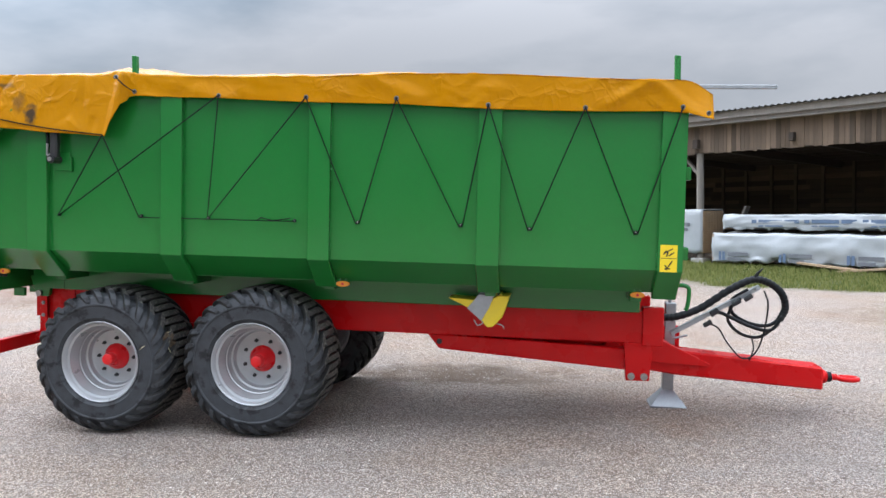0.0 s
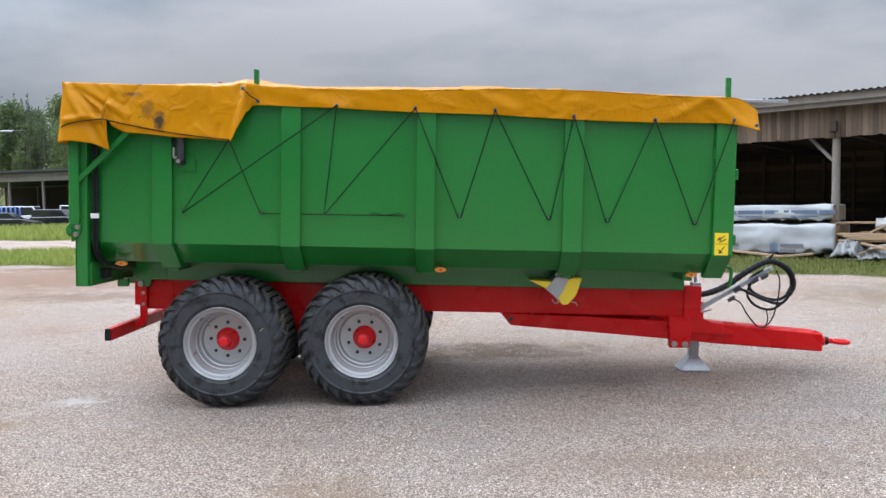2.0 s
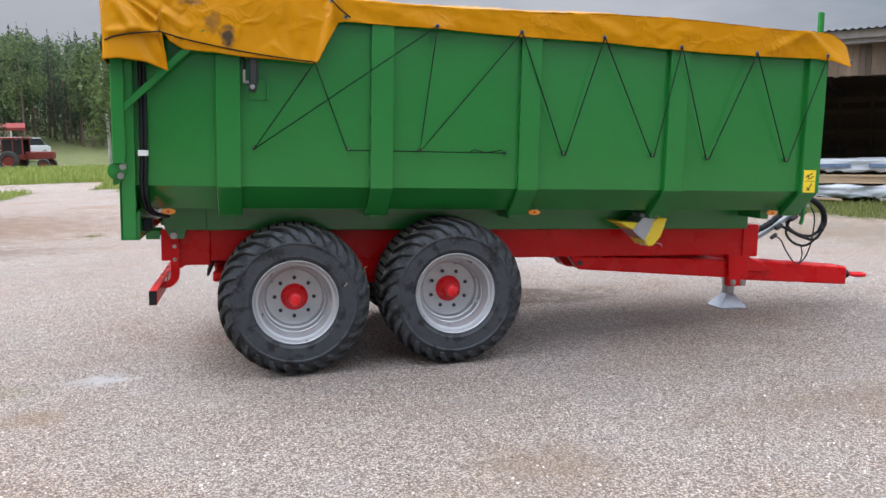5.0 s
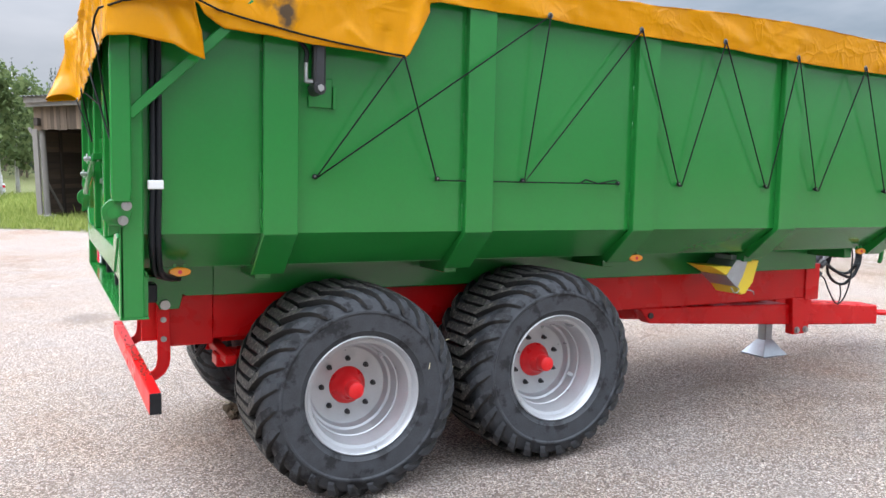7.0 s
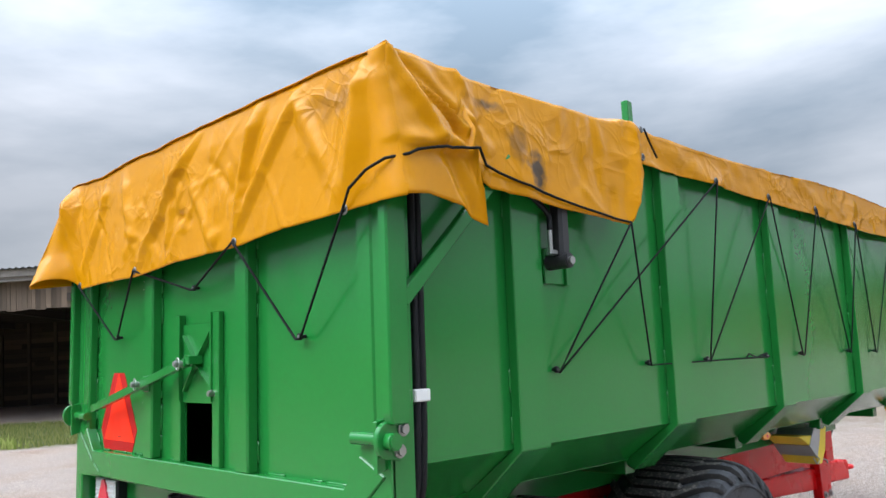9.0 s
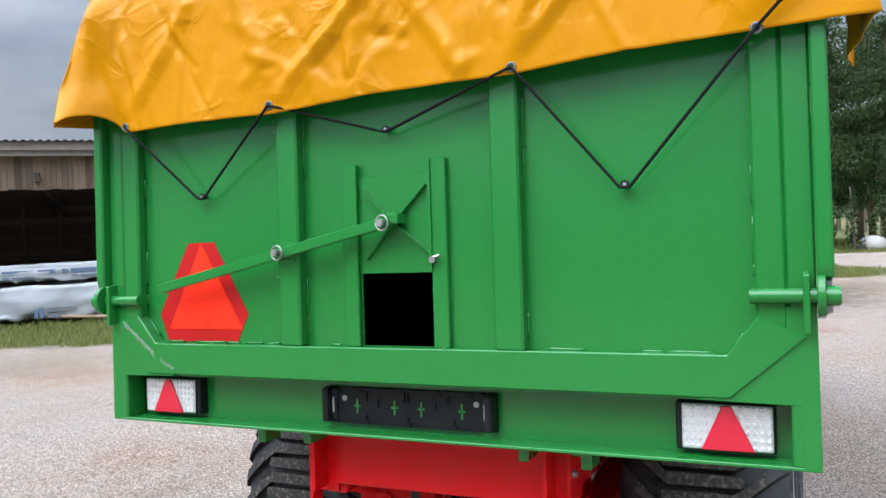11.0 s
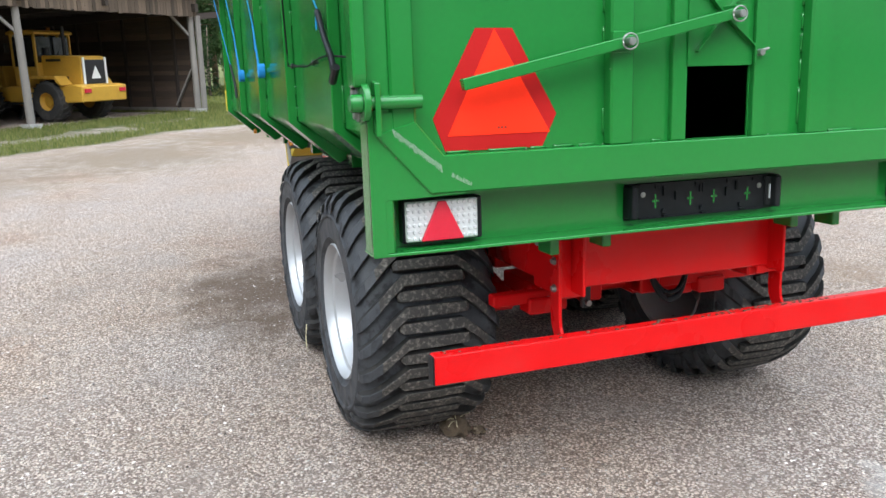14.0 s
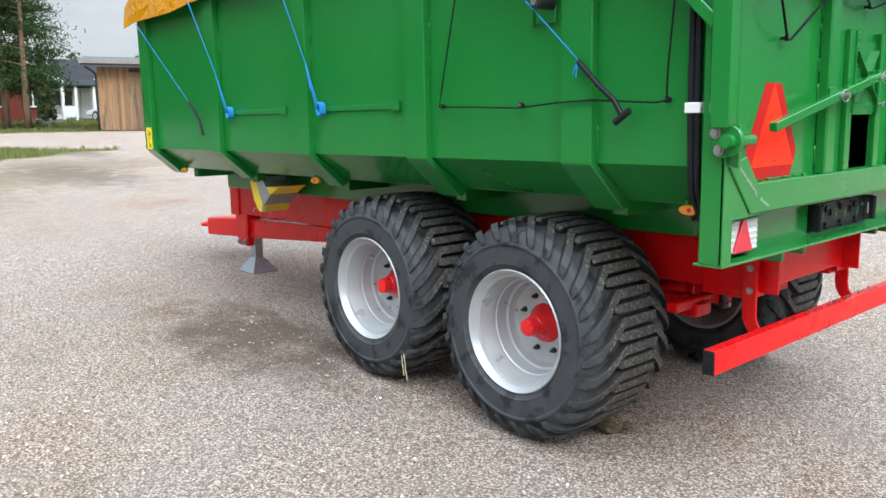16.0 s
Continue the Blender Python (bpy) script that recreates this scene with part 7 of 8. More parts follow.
part("hood_vent", box(1.25, 1.75, -0.53, -0.521, 1.25, 1.40), DARK_STEEL, loader)
cab = part("cab", box(-0.28, 0.72, -0.72, 0.72, 1.12, 1.72, 0.03), LOADER, loader, "yellow cab with dark windows")
part("roof", prism([(-0.38, 2.70), (0.82, 2.70), (0.82, 2.78), (0.65, 2.84), (-0.20, 2.84), (-0.38, 2.78)], "y", -0.78, 0.78, 0.02), LOADER, cab)
for x, y in ((-0.25, -0.70), (-0.25, 0.70), (0.69, -0.70), (0.69, 0.70), (0.22, -0.705), (0.22, 0.705)):
    part("pillar", box(x - 0.045, x + 0.045, y - 0.035, y + 0.035, 1.70, 2.71, 0.01), LOADER, cab)
part("rear_window", box(0.69, 0.705, -0.64, 0.64, 1.86, 2.62), WINDOW, cab)
part("front_window", box(-0.265, -0.25, -0.64, 0.64, 1.60, 2.62), WINDOW, cab)
for s in (-1, 1):
    part("side_window", box(-0.20, 0.17, s * 0.700, s * 0.712, 1.72, 2.62), WINDOW, cab)
    part("side_window", box(0.27, 0.64, s * 0.700, s * 0.712, 1.72, 2.62), WINDOW, cab)
part("wiper", bar((0.71, 0.0, 1.85), (0.715, 0.25, 2.2), 0.02, 0.02), INK, cab)
part("beacon", rod((0.3, 0.3, 2.84), (0.3, 0.3, 2.94), 0.06, 12), AMBER, cab)
part("rear_panel", box(0.70, 0.72, -0.66, 0.66, 1.70, 1.84, 0.004), LOADER, cab)
part("exhaust", rod((0.95, 0.22, 2.05), (0.95, 0.22, 2.95), 0.055, 12), DARK_STEEL, loader)
part("air_cleaner", rod((0.75, -0.30, 2.05), (0.75, -0.30, 2.30), 0.09, 12), DARK_STEEL, loader)
part("frame", box(-1.9, 1.9, -0.42, 0.42, 0.62, 1.08, 0.02), LOADER, loader)
part("front_tower", prism([(-1.95, 0.9), (-1.05, 0.9), (-1.15, 1.75), (-1.5, 1.75)], "y", -0.38, 0.38, 0.02), LOADER, loader)
for s in (-1, 1):
    part("lift_arm", prism([(-1.5, 1.70), (-1.2, 1.62), (-2.6, 0.55), (-2.9, 0.60), (-2.4, 1.25)], "y", s * 0.40, s * 0.55, 0.015), DARK_STEEL, loader)
    part("headlamp", rod((-0.27, s * 0.55, 2.74), (-0.42, s * 0.55, 2.74), 0.08, 12), CLEAR_LENS, loader)
    part("mirror", box(-0.35, -0.31, s * 0.76, s * 0.92, 2.15, 2.45, 0.01), DARK_STEEL, loader)
part("bucket", prism([(-2.85, 0.15), (-3.85, 0.05), (-3.0, 0.95), (-2.75, 1.0), (-2.72, 0.3)], "y", -1.2, 1.2, 0.02), DARK_STEEL, loader, "dark worn bucket")
bm = lathe([(0.28, -0.22), (0.40, -0.25), (0.55, -0.24), (0.62, -0.17), (0.635, 0.0), (0.62, 0.17), (0.55, 0.24), (0.40, 0.25), (0.28, 0.22)], 32, "y")
for k in range(22):
    a = 2 * math.pi * k / 22
    for s in (-1, 1):
        p0 = Vector((0.645 * math.cos(a), 0.0, 0.645 * math.sin(a)))
        p1 = Vector((0.625 * math.cos(a + s * 0.16), s * 0.21, 0.625 * math.sin(a + s * 0.16)))
        bar(p0, p1, 0.05, 0.045, (p0 + p1).normalized(), bm)
LT = mesh_from(bm, "tyre", 30)
LRIM = mesh_from(lathe([(0.001, 0.10), (0.12, 0.10), (0.14, 0.06), (0.24, 0.05), (0.27, 0.14), (0.30, 0.20), (0.30, -0.20), (0.001, -0.20)], 28, "y"), "rim", 30)
for x in (-1.55, 1.30):
    for s in (-1, 1):
        w = part("wheel", LRIM, LOADER, loader)
        w.matrix_local = pose(x, s * 0.86, 0.645) @ (Matrix.Identity(4) if s > 0 else pose(0, 0, 0, 0, 0, 180))
        part("tyre", LT, OLD_TYRE, w, "worn dusty block-tread tyre")


# ---- trees ----
BARK = material("grey_brown_bark", (0.16, 0.12, 0.09), 0.9, var=0.35, scale=8, fine=50, bump=0.6, streak=(1, 1, 0.25), dist=0.02)
PINE_BARK = material("pine_bark", (0.20, 0.125, 0.08), 0.9, var=0.35, scale=6, fine=40, bump=0.6, streak=(1, 1, 0.3), dist=0.02)
BIRCH_BARK = material("birch_bark", (0.50, 0.48, 0.45), 0.8, var=0.2, scale=5, bump=0.3, dirt=(0.06, 0.05, 0.045), dirt_amt=0.8, dirt_scale=6)
LEAF_BIRCH = leaf_material("birch_leaves", (0.060, 0.095, 0.035), (0.165, 0.21, 0.085))
LEAF_DARK = leaf_material("alder_leaves", (0.045, 0.072, 0.030), (0.115, 0.152, 0.068))
LEAF_SPRUCE = leaf_material("spruce_needles", (0.024, 0.046, 0.022), (0.062, 0.100, 0.044))
# distant leaves: air haze is mixed into these paler, greyer copies
HAZED_BIRCH = leaf_material("hazed_birch_leaves", (0.075, 0.115, 0.050), (0.17, 0.215, 0.095))
HAZED_ALDER = leaf_material("hazed_broadleaf_leaves", (0.055, 0.088, 0.045), (0.125, 0.165, 0.085))
HAZED_SPRUCE = leaf_material("hazed_spruce_needles", (0.035, 0.055, 0.040), (0.075, 0.100, 0.066))
LEAF_PINE = leaf_material("pine_needles", (0.022, 0.048, 0.018), (0.075, 0.120, 0.042))


def quads(centres, size, r, flat=0.0, slim=1.0):
    """Small randomly turned leaf clumps round the centres."""
    k = len(centres)
    a = r.normal(size=(k, 3))
    a /= np.linalg.norm(a, axis=1)[:, None]
    b = r.normal(size=(k, 3))
    b[:, 2] *= 1 - flat
    b -= a * (a * b).sum(1)[:, None]
    b /= np.linalg.norm(b, axis=1)[:, None] + 1e-9
    s = (size * r.uniform(0.55, 1.35, k))[:, None]
    b = b * slim
    v = np.stack([centres - a * s - b * s * 0.55, centres + a * s * 0.9 - b * s * 0.5, centres + a * s + b * s * 0.6, centres - a * s * 0.8 + b * s * 0.5], 1)
    return v.reshape(-1, 3)


def crown_points(kind, h, r, count):
    """Leaf places for a crown standing at the origin."""
    if kind == "spruce":
        f = r.random(count) ** 0.62
        z = h * (1 - 0.92 * f)
        layer = 0.75 + 0.25 * np.cos(z / h * 62)
        rad = 0.20 * h * f * layer * np.sqrt(r.uniform(0.25, 1.0, count))
        a = r.random(count) * 6.28
        return np.stack([rad * np.cos(a), rad * np.sin(a), z - rad * 0.25], 1)
    if kind == "pine":
        nb = 60
        bz = h * r.uniform(0.16, 1.0, nb)
        reach = h * 0.19 * (1.08 - ((bz / h - 0.16) / 0.84) ** 1.5) * r.uniform(0.55, 1.15, nb)
        ba = r.random(nb) * 6.28
        pick = r.integers(0, nb, count)
        t = r.uniform(0.30, 1.0, count) ** 0.7
        rad = reach[pick] * t
        spread = 0.035 * h * (0.5 + t)
        p = np.stack([rad * np.cos(ba[pick]), rad * np.sin(ba[pick]), bz[pick] + 0.10 * rad], 1)
        return p + r.normal(size=(count, 3)) * spread[:, None] * np.array((1, 1, 0.45))
    nb = 26
    bz = h * (0.30 + 0.66 * r.random(nb))
    prof = np.sin(np.clip((bz / h - 0.18) / 0.86, 0, 1) * math.pi) ** 0.7
    rad = h * (0.17 if kind == "birch" else 0.21) * prof * np.sqrt(r.random(nb))
    ba = r.random(nb) * 6.28
    pick = r.integers(0, nb, count)
    c = np.stack([rad * np.cos(ba), rad * np.sin(ba), bz], 1)
    d = r.normal(size=(count, 3))
    d /= np.linalg.norm(d, axis=1)[:, None]
    return c[pick] + d * (h * 0.085 * r.random(count)[:, None] ** 0.45) * np.array((1, 1, 1.15))


def crown_mesh(name, kind, h, r, count, size, at=(0, 0, 0)):
    v = quads(crown_points(kind, h, r, count), size, r, 0.5 if kind in ("pine", "spruce") else 0.0, 0.38 if kind in ("pine", "spruce") else 1.0) + np.array(at)
    f = np.arange(len(v)).reshape(-1, 4)
    return v, f


def tree(kind, x, y, h, seed, count=900, size=0.13, label=None, group=""):
    """One tree of its own: tapered trunk with limbs, and a crown of leaf clumps."""
    r = np.random.default_rng(seed)
    names = {"pine": ("pine_tree", "tall pine with a bare lower trunk and dark needle clumps", LEAF_PINE, PINE_BARK), "spruce": ("spruce_tree", "dark narrow spruce with hanging boughs", LEAF_SPRUCE, BARK),
             "birch": ("birch_tree", "slender birch with light green leaves", LEAF_BIRCH, BIRCH_BARK), "alder": ("broadleaf_tree", "bushy dark green broadleaf tree", LEAF_DARK, BARK)}
    nm, lab, leaf, bark = names[kind]
    ob = thing(nm, label or lab, "tree", Matrix.Translation((x, y, ground_z(x, y) - 0.05)), group)
    bend = r.normal(size=2) * 0.02 * h
    line = [(bend[0] * t * t, bend[1] * t * t, h * 0.97 * t) for t in np.linspace(0, 1, 8)]
    base = 0.013 * h + 0.03
    bm = tube(line, base, 9, radii=[base * (1 - 0.9 * t) + 0.01 for t in np.linspace(0, 1, 8)])
    part("trunk", bm, bark, ob, smooth=True)
    bm = bmesh.new()
    for k in range(16):
        t = r.uniform(0.22 if kind != "pine" else 0.30, 0.9)
        a = r.random() * 6.28
        ln = h * 0.17 * (1.1 - t)
        p = Vector((bend[0] * t * t, bend[1] * t * t, h * 0.97 * t))
        q = p + Vector((math.cos(a) * ln, math.sin(a) * ln, ln * (0.55 if kind in ("birch", "alder") else 0.1)))
        tube([p, p.lerp(q, 0.5) + Vector((0, 0, 0.04 * ln)), q], 0.03, 5, bm, radii=[base * 0.28 * (1.2 - t), base * 0.18 * (1.2 - t), 0.006])
    tagged(part("limbs", bm, bark, ob), kind="stuff")
    v, f = crown_mesh("crown", kind, h, r, count, size)
    soup("crown", v, f, leaf, ob)
    return ob


def woodland(name, spots, leaf, kind, label, count, size, seed):
    """Far wood that nobody could count: trunks and crowns in one mesh each."""
    r = np.random.default_rng(seed)
    vs, fs, n = [], [], 0
    tv, tf, tn = [], [], 0
    for x, y, h in spots:
        z = ground_z(x, y) - 0.2
        v, f = crown_mesh("", kind, h, r, count, size * h / 12, (x, y, z))
        vs.append(v)
        fs.append(f + n)
        n += len(v)
        w = 0.012 * h
        ring = np.array([(w, 0, 0), (0, w, 0), (-w, 0, 0), (0, -w, 0)])
        tv.append(np.concatenate([ring + (x, y, z), ring * 0.35 + (x, y, z + 0.8 * h)]))
        tf.append(np.array([(0, 1, 5, 4), (1, 2, 6, 5), (2, 3, 7, 6), (3, 0, 4, 7)]) + tn)
        tn += 8
    ob = soup(name, np.concatenate(vs), np.concatenate(fs), leaf)
    tagged(ob, label, "woods", kind="stuff")
    st = soup("wood_trunks", np.concatenate(tv), np.concatenate(tf), BARK)
    tagged(st, "thin trunks standing in the wood", "trunks", kind="stuff")


rt = random.Random(11)


def ring_spots(count, az0, az1, d0, d1, h0, h1, eye=(1.5, -6.0)):
    out = []
    for _ in range(count):
        a, d = radians(rt.uniform(az0, az1)), d0 + (d1 - d0) * rt.random()
        out.append((eye[0] + d * math.cos(a), eye[1] + d * math.sin(a), rt.uniform(h0, h1)))
    return out


woodland("birch_wood", ring_spots(130, 90, 122, 108, 165, 10, 15), HAZED_BIRCH, "birch", "light green birch wood on the rise", 1300, 0.14, 1)
woodland("alder_wood", ring_spots(70, 78, 122, 112, 175, 10, 14), HAZED_ALDER, "alder", "dense dark green broadleaf wood", 1300, 0.16, 2)
woodland("spruce_wood", ring_spots(230, 78, 122, 112, 180, 11, 16.5) + ring_spots(5, 84, 122, 130, 170, 17, 19), HAZED_SPRUCE, "spruce", "dark spruces standing out of the wood", 1100, 0.13, 3)
woodland("far_wood", ring_spots(90, -45, 12, 105, 160, 5.5, 8.5), HAZED_ALDER, "alder", "low dark wood beyond the houses", 260, 0.30, 4)
woodland("pine_wood", ring_spots(46, -3, 14, 66, 100, 7.5, 10.5), LEAF_PINE, "pine", "dark pine wood behind the yard", 420, 0.30, 5)
# out of view: added only for reflections and to close the horizon
woodland("unseen_wood", ring_spots(120, 130, 315, 90, 150, 8, 14), LEAF_DARK, "alder", "unseen wood added round the open side of the yard", 120, 0.6, 6)
for k, (az, d, h) in enumerate(((4.2, 47, 11.5), (1.6, 50, 13.0), (-0.8, 46, 12.0), (-3.2, 49, 13.5), (-5.4, 47, 12.2), (-7.4, 52, 12.5), (-9.2, 47, 11.8), (6.4, 52, 12.0), (-10.9, 46, 11.0), (-12.2, 49, 10.0), (-2.0, 56, 13.0), (0.4, 58, 13.5), (-4.3, 58, 13.0), (-6.4, 57, 13.4), (-8.4, 58, 13.0), (-10.0, 60, 13.0), (3.0, 57, 13.0))):
    a = radians(az)
    h *= 0.62 if az > -1.5 else (0.78 if az > -3.5 else 1.0)
    tree("pine", -2.0 + d * math.cos(a), 2.2 + d * math.sin(a), h, 40 + k, 12000, 0.115, group="pines beside the yard")
tree("pine", 42.1, -7.2, 10.5, 70, 4200, 0.10, "thin young pine with an open crown", "pines beside the yard")
for k, (az, d, h) in enumerate(((-2.6, 42, 3.0), (-4.0, 43, 3.6), (-5.6, 42.5, 2.6), (-7.2, 43, 3.2), (-8.6, 44, 2.4), (-0.9, 42, 2.8), (-13.2, 45, 2.0))):
    a = radians(az)
    tree("spruce" if k % 2 else "alder", -2.0 + d * math.cos(a), 2.2 + d * math.sin(a), h, 60 + k, 520, 0.10, "young sapling in the undergrowth below the pines", "saplings")
for k, (az, d, h) in enumerate(((97.8, 56, 9.0), (96.2, 60, 8.4), (95.2, 55, 8.8), (93.6, 57, 9.2), (92.6, 54, 8.0), (94.4, 66, 9.5), (98.6, 63, 10.0), (91.6, 60, 8.6))):
    a = radians(az)
    tree("birch", 0.0 + d * math.cos(a), -5.3 + d * math.sin(a), h, 80 + k, 1100, 0.16, group="birches by the lorry")
tree("spruce", -19.6, 68.0, 5.4, 95, 700, 0.12, "young spruce beside the red tractor")
tree("alder", -10.5, 22.0, 1.1, 96, 300, 0.06, "low leafy bush in the meadow")


# ---- far buildings, vehicles and poles ----
RED_BOARD = material("falu_red_boarding", (0.17, 0.030, 0.022), 0.85, var=0.2, scale=4, bump=0.3, streak=(1, 1, 0.1))
BROWN_RED = material("brown_red_boarding", (0.075, 0.032, 0.026), 0.85, var=0.25, scale=4, bump=0.3, streak=(1, 1, 0.1))
BROWN_BOARD = material("brown_boarding", (0.23, 0.14, 0.085), 0.8, var=0.2, scale=4, bump=0.3, streak=(1, 1, 0.1))
OLD_BOARD = material("silvered_boarding", (0.33, 0.205, 0.115), 0.88, var=0.5, scale=5, bump=0.4, streak=(1, 1, 0.08), dirt=(0.085, 0.075, 0.066), dirt_amt=0.95, dirt_scale=5, dirt_lo=0.45, dirt_hi=0.62)
WHITE_PAINT = material("white_paint", (0.74, 0.74, 0.73), 0.55, var=0.06, bump=0.05, dirt=(0.5, 0.48, 0.45), dirt_amt=0.3)
TILE = material("black_roof_tiles", (0.025, 0.027, 0.032), 0.85, spec=0.15, var=0.2, bump=0.2)
CAR_BLACK = material("dark_car_paint", (0.012, 0.014, 0.02), 0.2, var=0.05, bump=0.0, coat=0.6)
CAR_WHITE = material("white_car_paint", (0.70, 0.71, 0.72), 0.25, var=0.03, bump=0.0, coat=0.5)
CAR_BLUE = material("blue_frame_paint", (0.02, 0.10, 0.42), 0.4, var=0.1, bump=0.05)
TRACTOR_RED = material("tractor_red_paint", (0.20, 0.03, 0.022), 0.45, var=0.1, bump=0.05)


FADED_RED = material("faded_red_canvas", (0.24, 0.055, 0.05), 0.8, spec=0.1, var=0.2, bump=0.2)
# each barn board weathered differently, brown to silver grey
bn = OLD_BOARD.node_tree
b_geo = bn.nodes.new("ShaderNodeNewGeometry")
b_ramp = bn.nodes.new("ShaderNodeValToRGB")
for k, (p, c) in enumerate(((0.0, (0.55, 0.55, 0.58, 1)), (1.0, (1.25, 1.1, 0.95, 1)))):
    b_ramp.color_ramp.elements[k].position, b_ramp.color_ramp.elements[k].color = p, c
b_mul = bn.nodes.new("ShaderNodeVectorMath")
b_mul.operation = "MULTIPLY"
b_in = bn.nodes["Principled BSDF"].inputs["Base Color"]
bn.links.new(b_geo.outputs["Random Per Island"], b_ramp.inputs["Fac"])
bn.links.new(b_in.links[0].from_socket, b_mul.inputs[0])
bn.links.new(b_ramp.outputs["Color"], b_mul.inputs[1])
bn.links.new(b_mul.outputs[0], b_in)


def gz(x, y):
    return ground_z(x, y)


def at_az(eye, az, d):
    a = radians(az)
    return eye[0] + d * math.cos(a), eye[1] + d * math.sin(a)


def wheel_pair(parent, x, half, r, w, rim_mat):
    for s in (-1, 1):
        bm = lathe([(r * 0.6, -w / 2), (r * 0.92, -w / 2), (r, -w * 0.35), (r, w * 0.35), (r * 0.92, w / 2), (r * 0.6, w / 2)], 24, "y")
        t = part("wheel", mesh_from(lathe([(0.001, w * 0.3), (r * 0.2, w * 0.32), (r * 0.5, w * 0.25), (r * 0.62, w * 0.45), (r * 0.62, -w * 0.4), (0.001, -w * 0.4)], 20, "y"), "rim", 30), rim_mat, parent)
        t.matrix_local = pose(x, s * half, r) @ (Matrix.Identity(4) if s > 0 else pose(0, 0, 0, 0, 0, 180))
        part("tyre", bm, OLD_TYRE, t, smooth=35)


def car(x, y, yaw, paint, label, kind="estate", group="parked cars"):
    ob = thing("parked_car", label, "car", pose(x, y, gz(x, y), 0, 0, yaw), group)
    L = 2.3
    if kind == "suv":
        low = [(-L, 0.35), (L, 0.35), (L + 0.02, 0.75), (1.3, 0.98), (0.95, 1.05), (-L, 1.05)]
        top = [(1.0, 1.04), (0.45, 1.68), (-2.1, 1.70), (-2.26, 1.04)]
    elif kind == "van":
        low = [(-2.5, 0.35), (2.4, 0.35), (2.45, 0.95), (1.9, 1.15), (-2.5, 1.15)]
        top = [(1.9, 1.14), (1.2, 2.0), (-2.45, 2.05), (-2.5, 1.14)]
    else:
        low = [(-L, 0.30), (L, 0.30), (L + 0.02, 0.62), (1.2, 0.86), (0.95, 0.90), (-L, 0.95)]
        top = [(0.95, 0.89), (0.25, 1.40), (-1.75, 1.42), (-2.22, 0.94)]
    part("body", prism(low, "y", -0.88, 0.88, 0.05), paint, ob)
    part("cabin", prism(top, "y", -0.74, 0.74, 0.04), paint, ob)
    glass = [(p[0] * 0.94, 0.06 + p[1] * 0.97 if p[1] < 1.2 else p[1] - 0.07) for p in top]
    for s in (-1, 1):
        part("side_window", prism(glass, "y", s * 0.742, s * 0.748), WINDOW, ob)
        part("tail_light", box(-L - 0.02, -L + 0.04, s * 0.62, s * 0.86, 0.72, 0.92, 0.01), RED_LENS, ob)
    rear = top[-1]
    up = top[-2]
    part("rear_window", bar((rear[0] * 0.985, 0, rear[1] + 0.08), (up[0] * 1.02, 0, up[1] - 0.08), 1.25, 0.03, (1, 0, 0.3)), WINDOW, ob)
    part("windscreen", bar((top[0][0] * 0.98, 0, top[0][1] + 0.05), (top[1][0] * 1.05, 0, top[1][1] - 0.05), 1.25, 0.03, (1, 0, 0.6)), WINDOW, ob)
    wheel_pair(ob, 1.42, 0.80, 0.33, 0.22, SILVER)
    wheel_pair(ob, -1.38, 0.80, 0.33, 0.22, SILVER)
    return ob


E1 = (3.2, -7.8)
x, y = at_az(E1, 119.3, 72)
car(x, y, 12, CAR_BLACK, "black estate car parked on the grass")
x, y = at_az(E1, 116.3, 76)
car(x, y, -4, CAR_BLACK, "dark off-road car with a spare wheel behind", "suv")
x, y = at_az(E1, 114.6, 84)
car(x, y, 6, CAR_WHITE, "white van parked under the carport", "van")
x, y = at_az(E1, 118.4, 86)
car(x, y, 0, CAR_WHITE, "white van parked behind other cars", "van")

# carport
cp = thing("carport", "open carport with a grey roof and dark red gable", "carport", pose(-40.0, 75.9, 0.3, 0, 0, -20))
for x in (-9, -4.5, 0, 4.5, 9):
    for y in (-4.0, 3.6):
        part("post", box(x - 0.1, x + 0.1, y - 0.1, y + 0.1, -0.5, 4.7 if y < 0 else 4.0, 0.01), GREYWOOD, cp)
part("roof", prism([(-4.8, 5.30), (4.8, 4.05), (4.8, 3.85), (-4.8, 5.10)], "x", -10.3, 10.3), ROOFING, cp)
part("front_fascia", box(-10, 10, -4.25, -4.15, 4.2, 5.0, 0.01), GREYWOOD, cp)
part("back_wall", box(-10, 10, 4.0, 4.1, -0.5, 3.9), DARKWOOD, cp)
part("gable_wall", prism([(-4.1, 1.9), (-3.2, -0.5), (4.1, -0.5), (4.1, 3.95), (-4.1, 5.0)], "x", 9.75, 10.0), BROWN_RED, cp)
frame_x, frame_y = at_az(E1, 119.9, 80)
rack = thing("blue_rack", "blue steel tube rack standing behind the cars", "rack", pose(frame_x, frame_y, gz(frame_x, frame_y), 0, 0, 30))
for k in range(6):
    part("tube", tube(smooth_line([(k * 0.35, -0.8, 0.3), (k * 0.35, -0.6, 1.7), (k * 0.35, 0.5, 1.9), (k * 0.35, 0.9, 0.3)], 4), 0.06, 6), CAR_BLUE, rack, smooth=True)
part("base", box(-0.2, 2.0, -0.9, 1.0, 0.2, 0.34, 0.02), CAR_BLUE, rack)

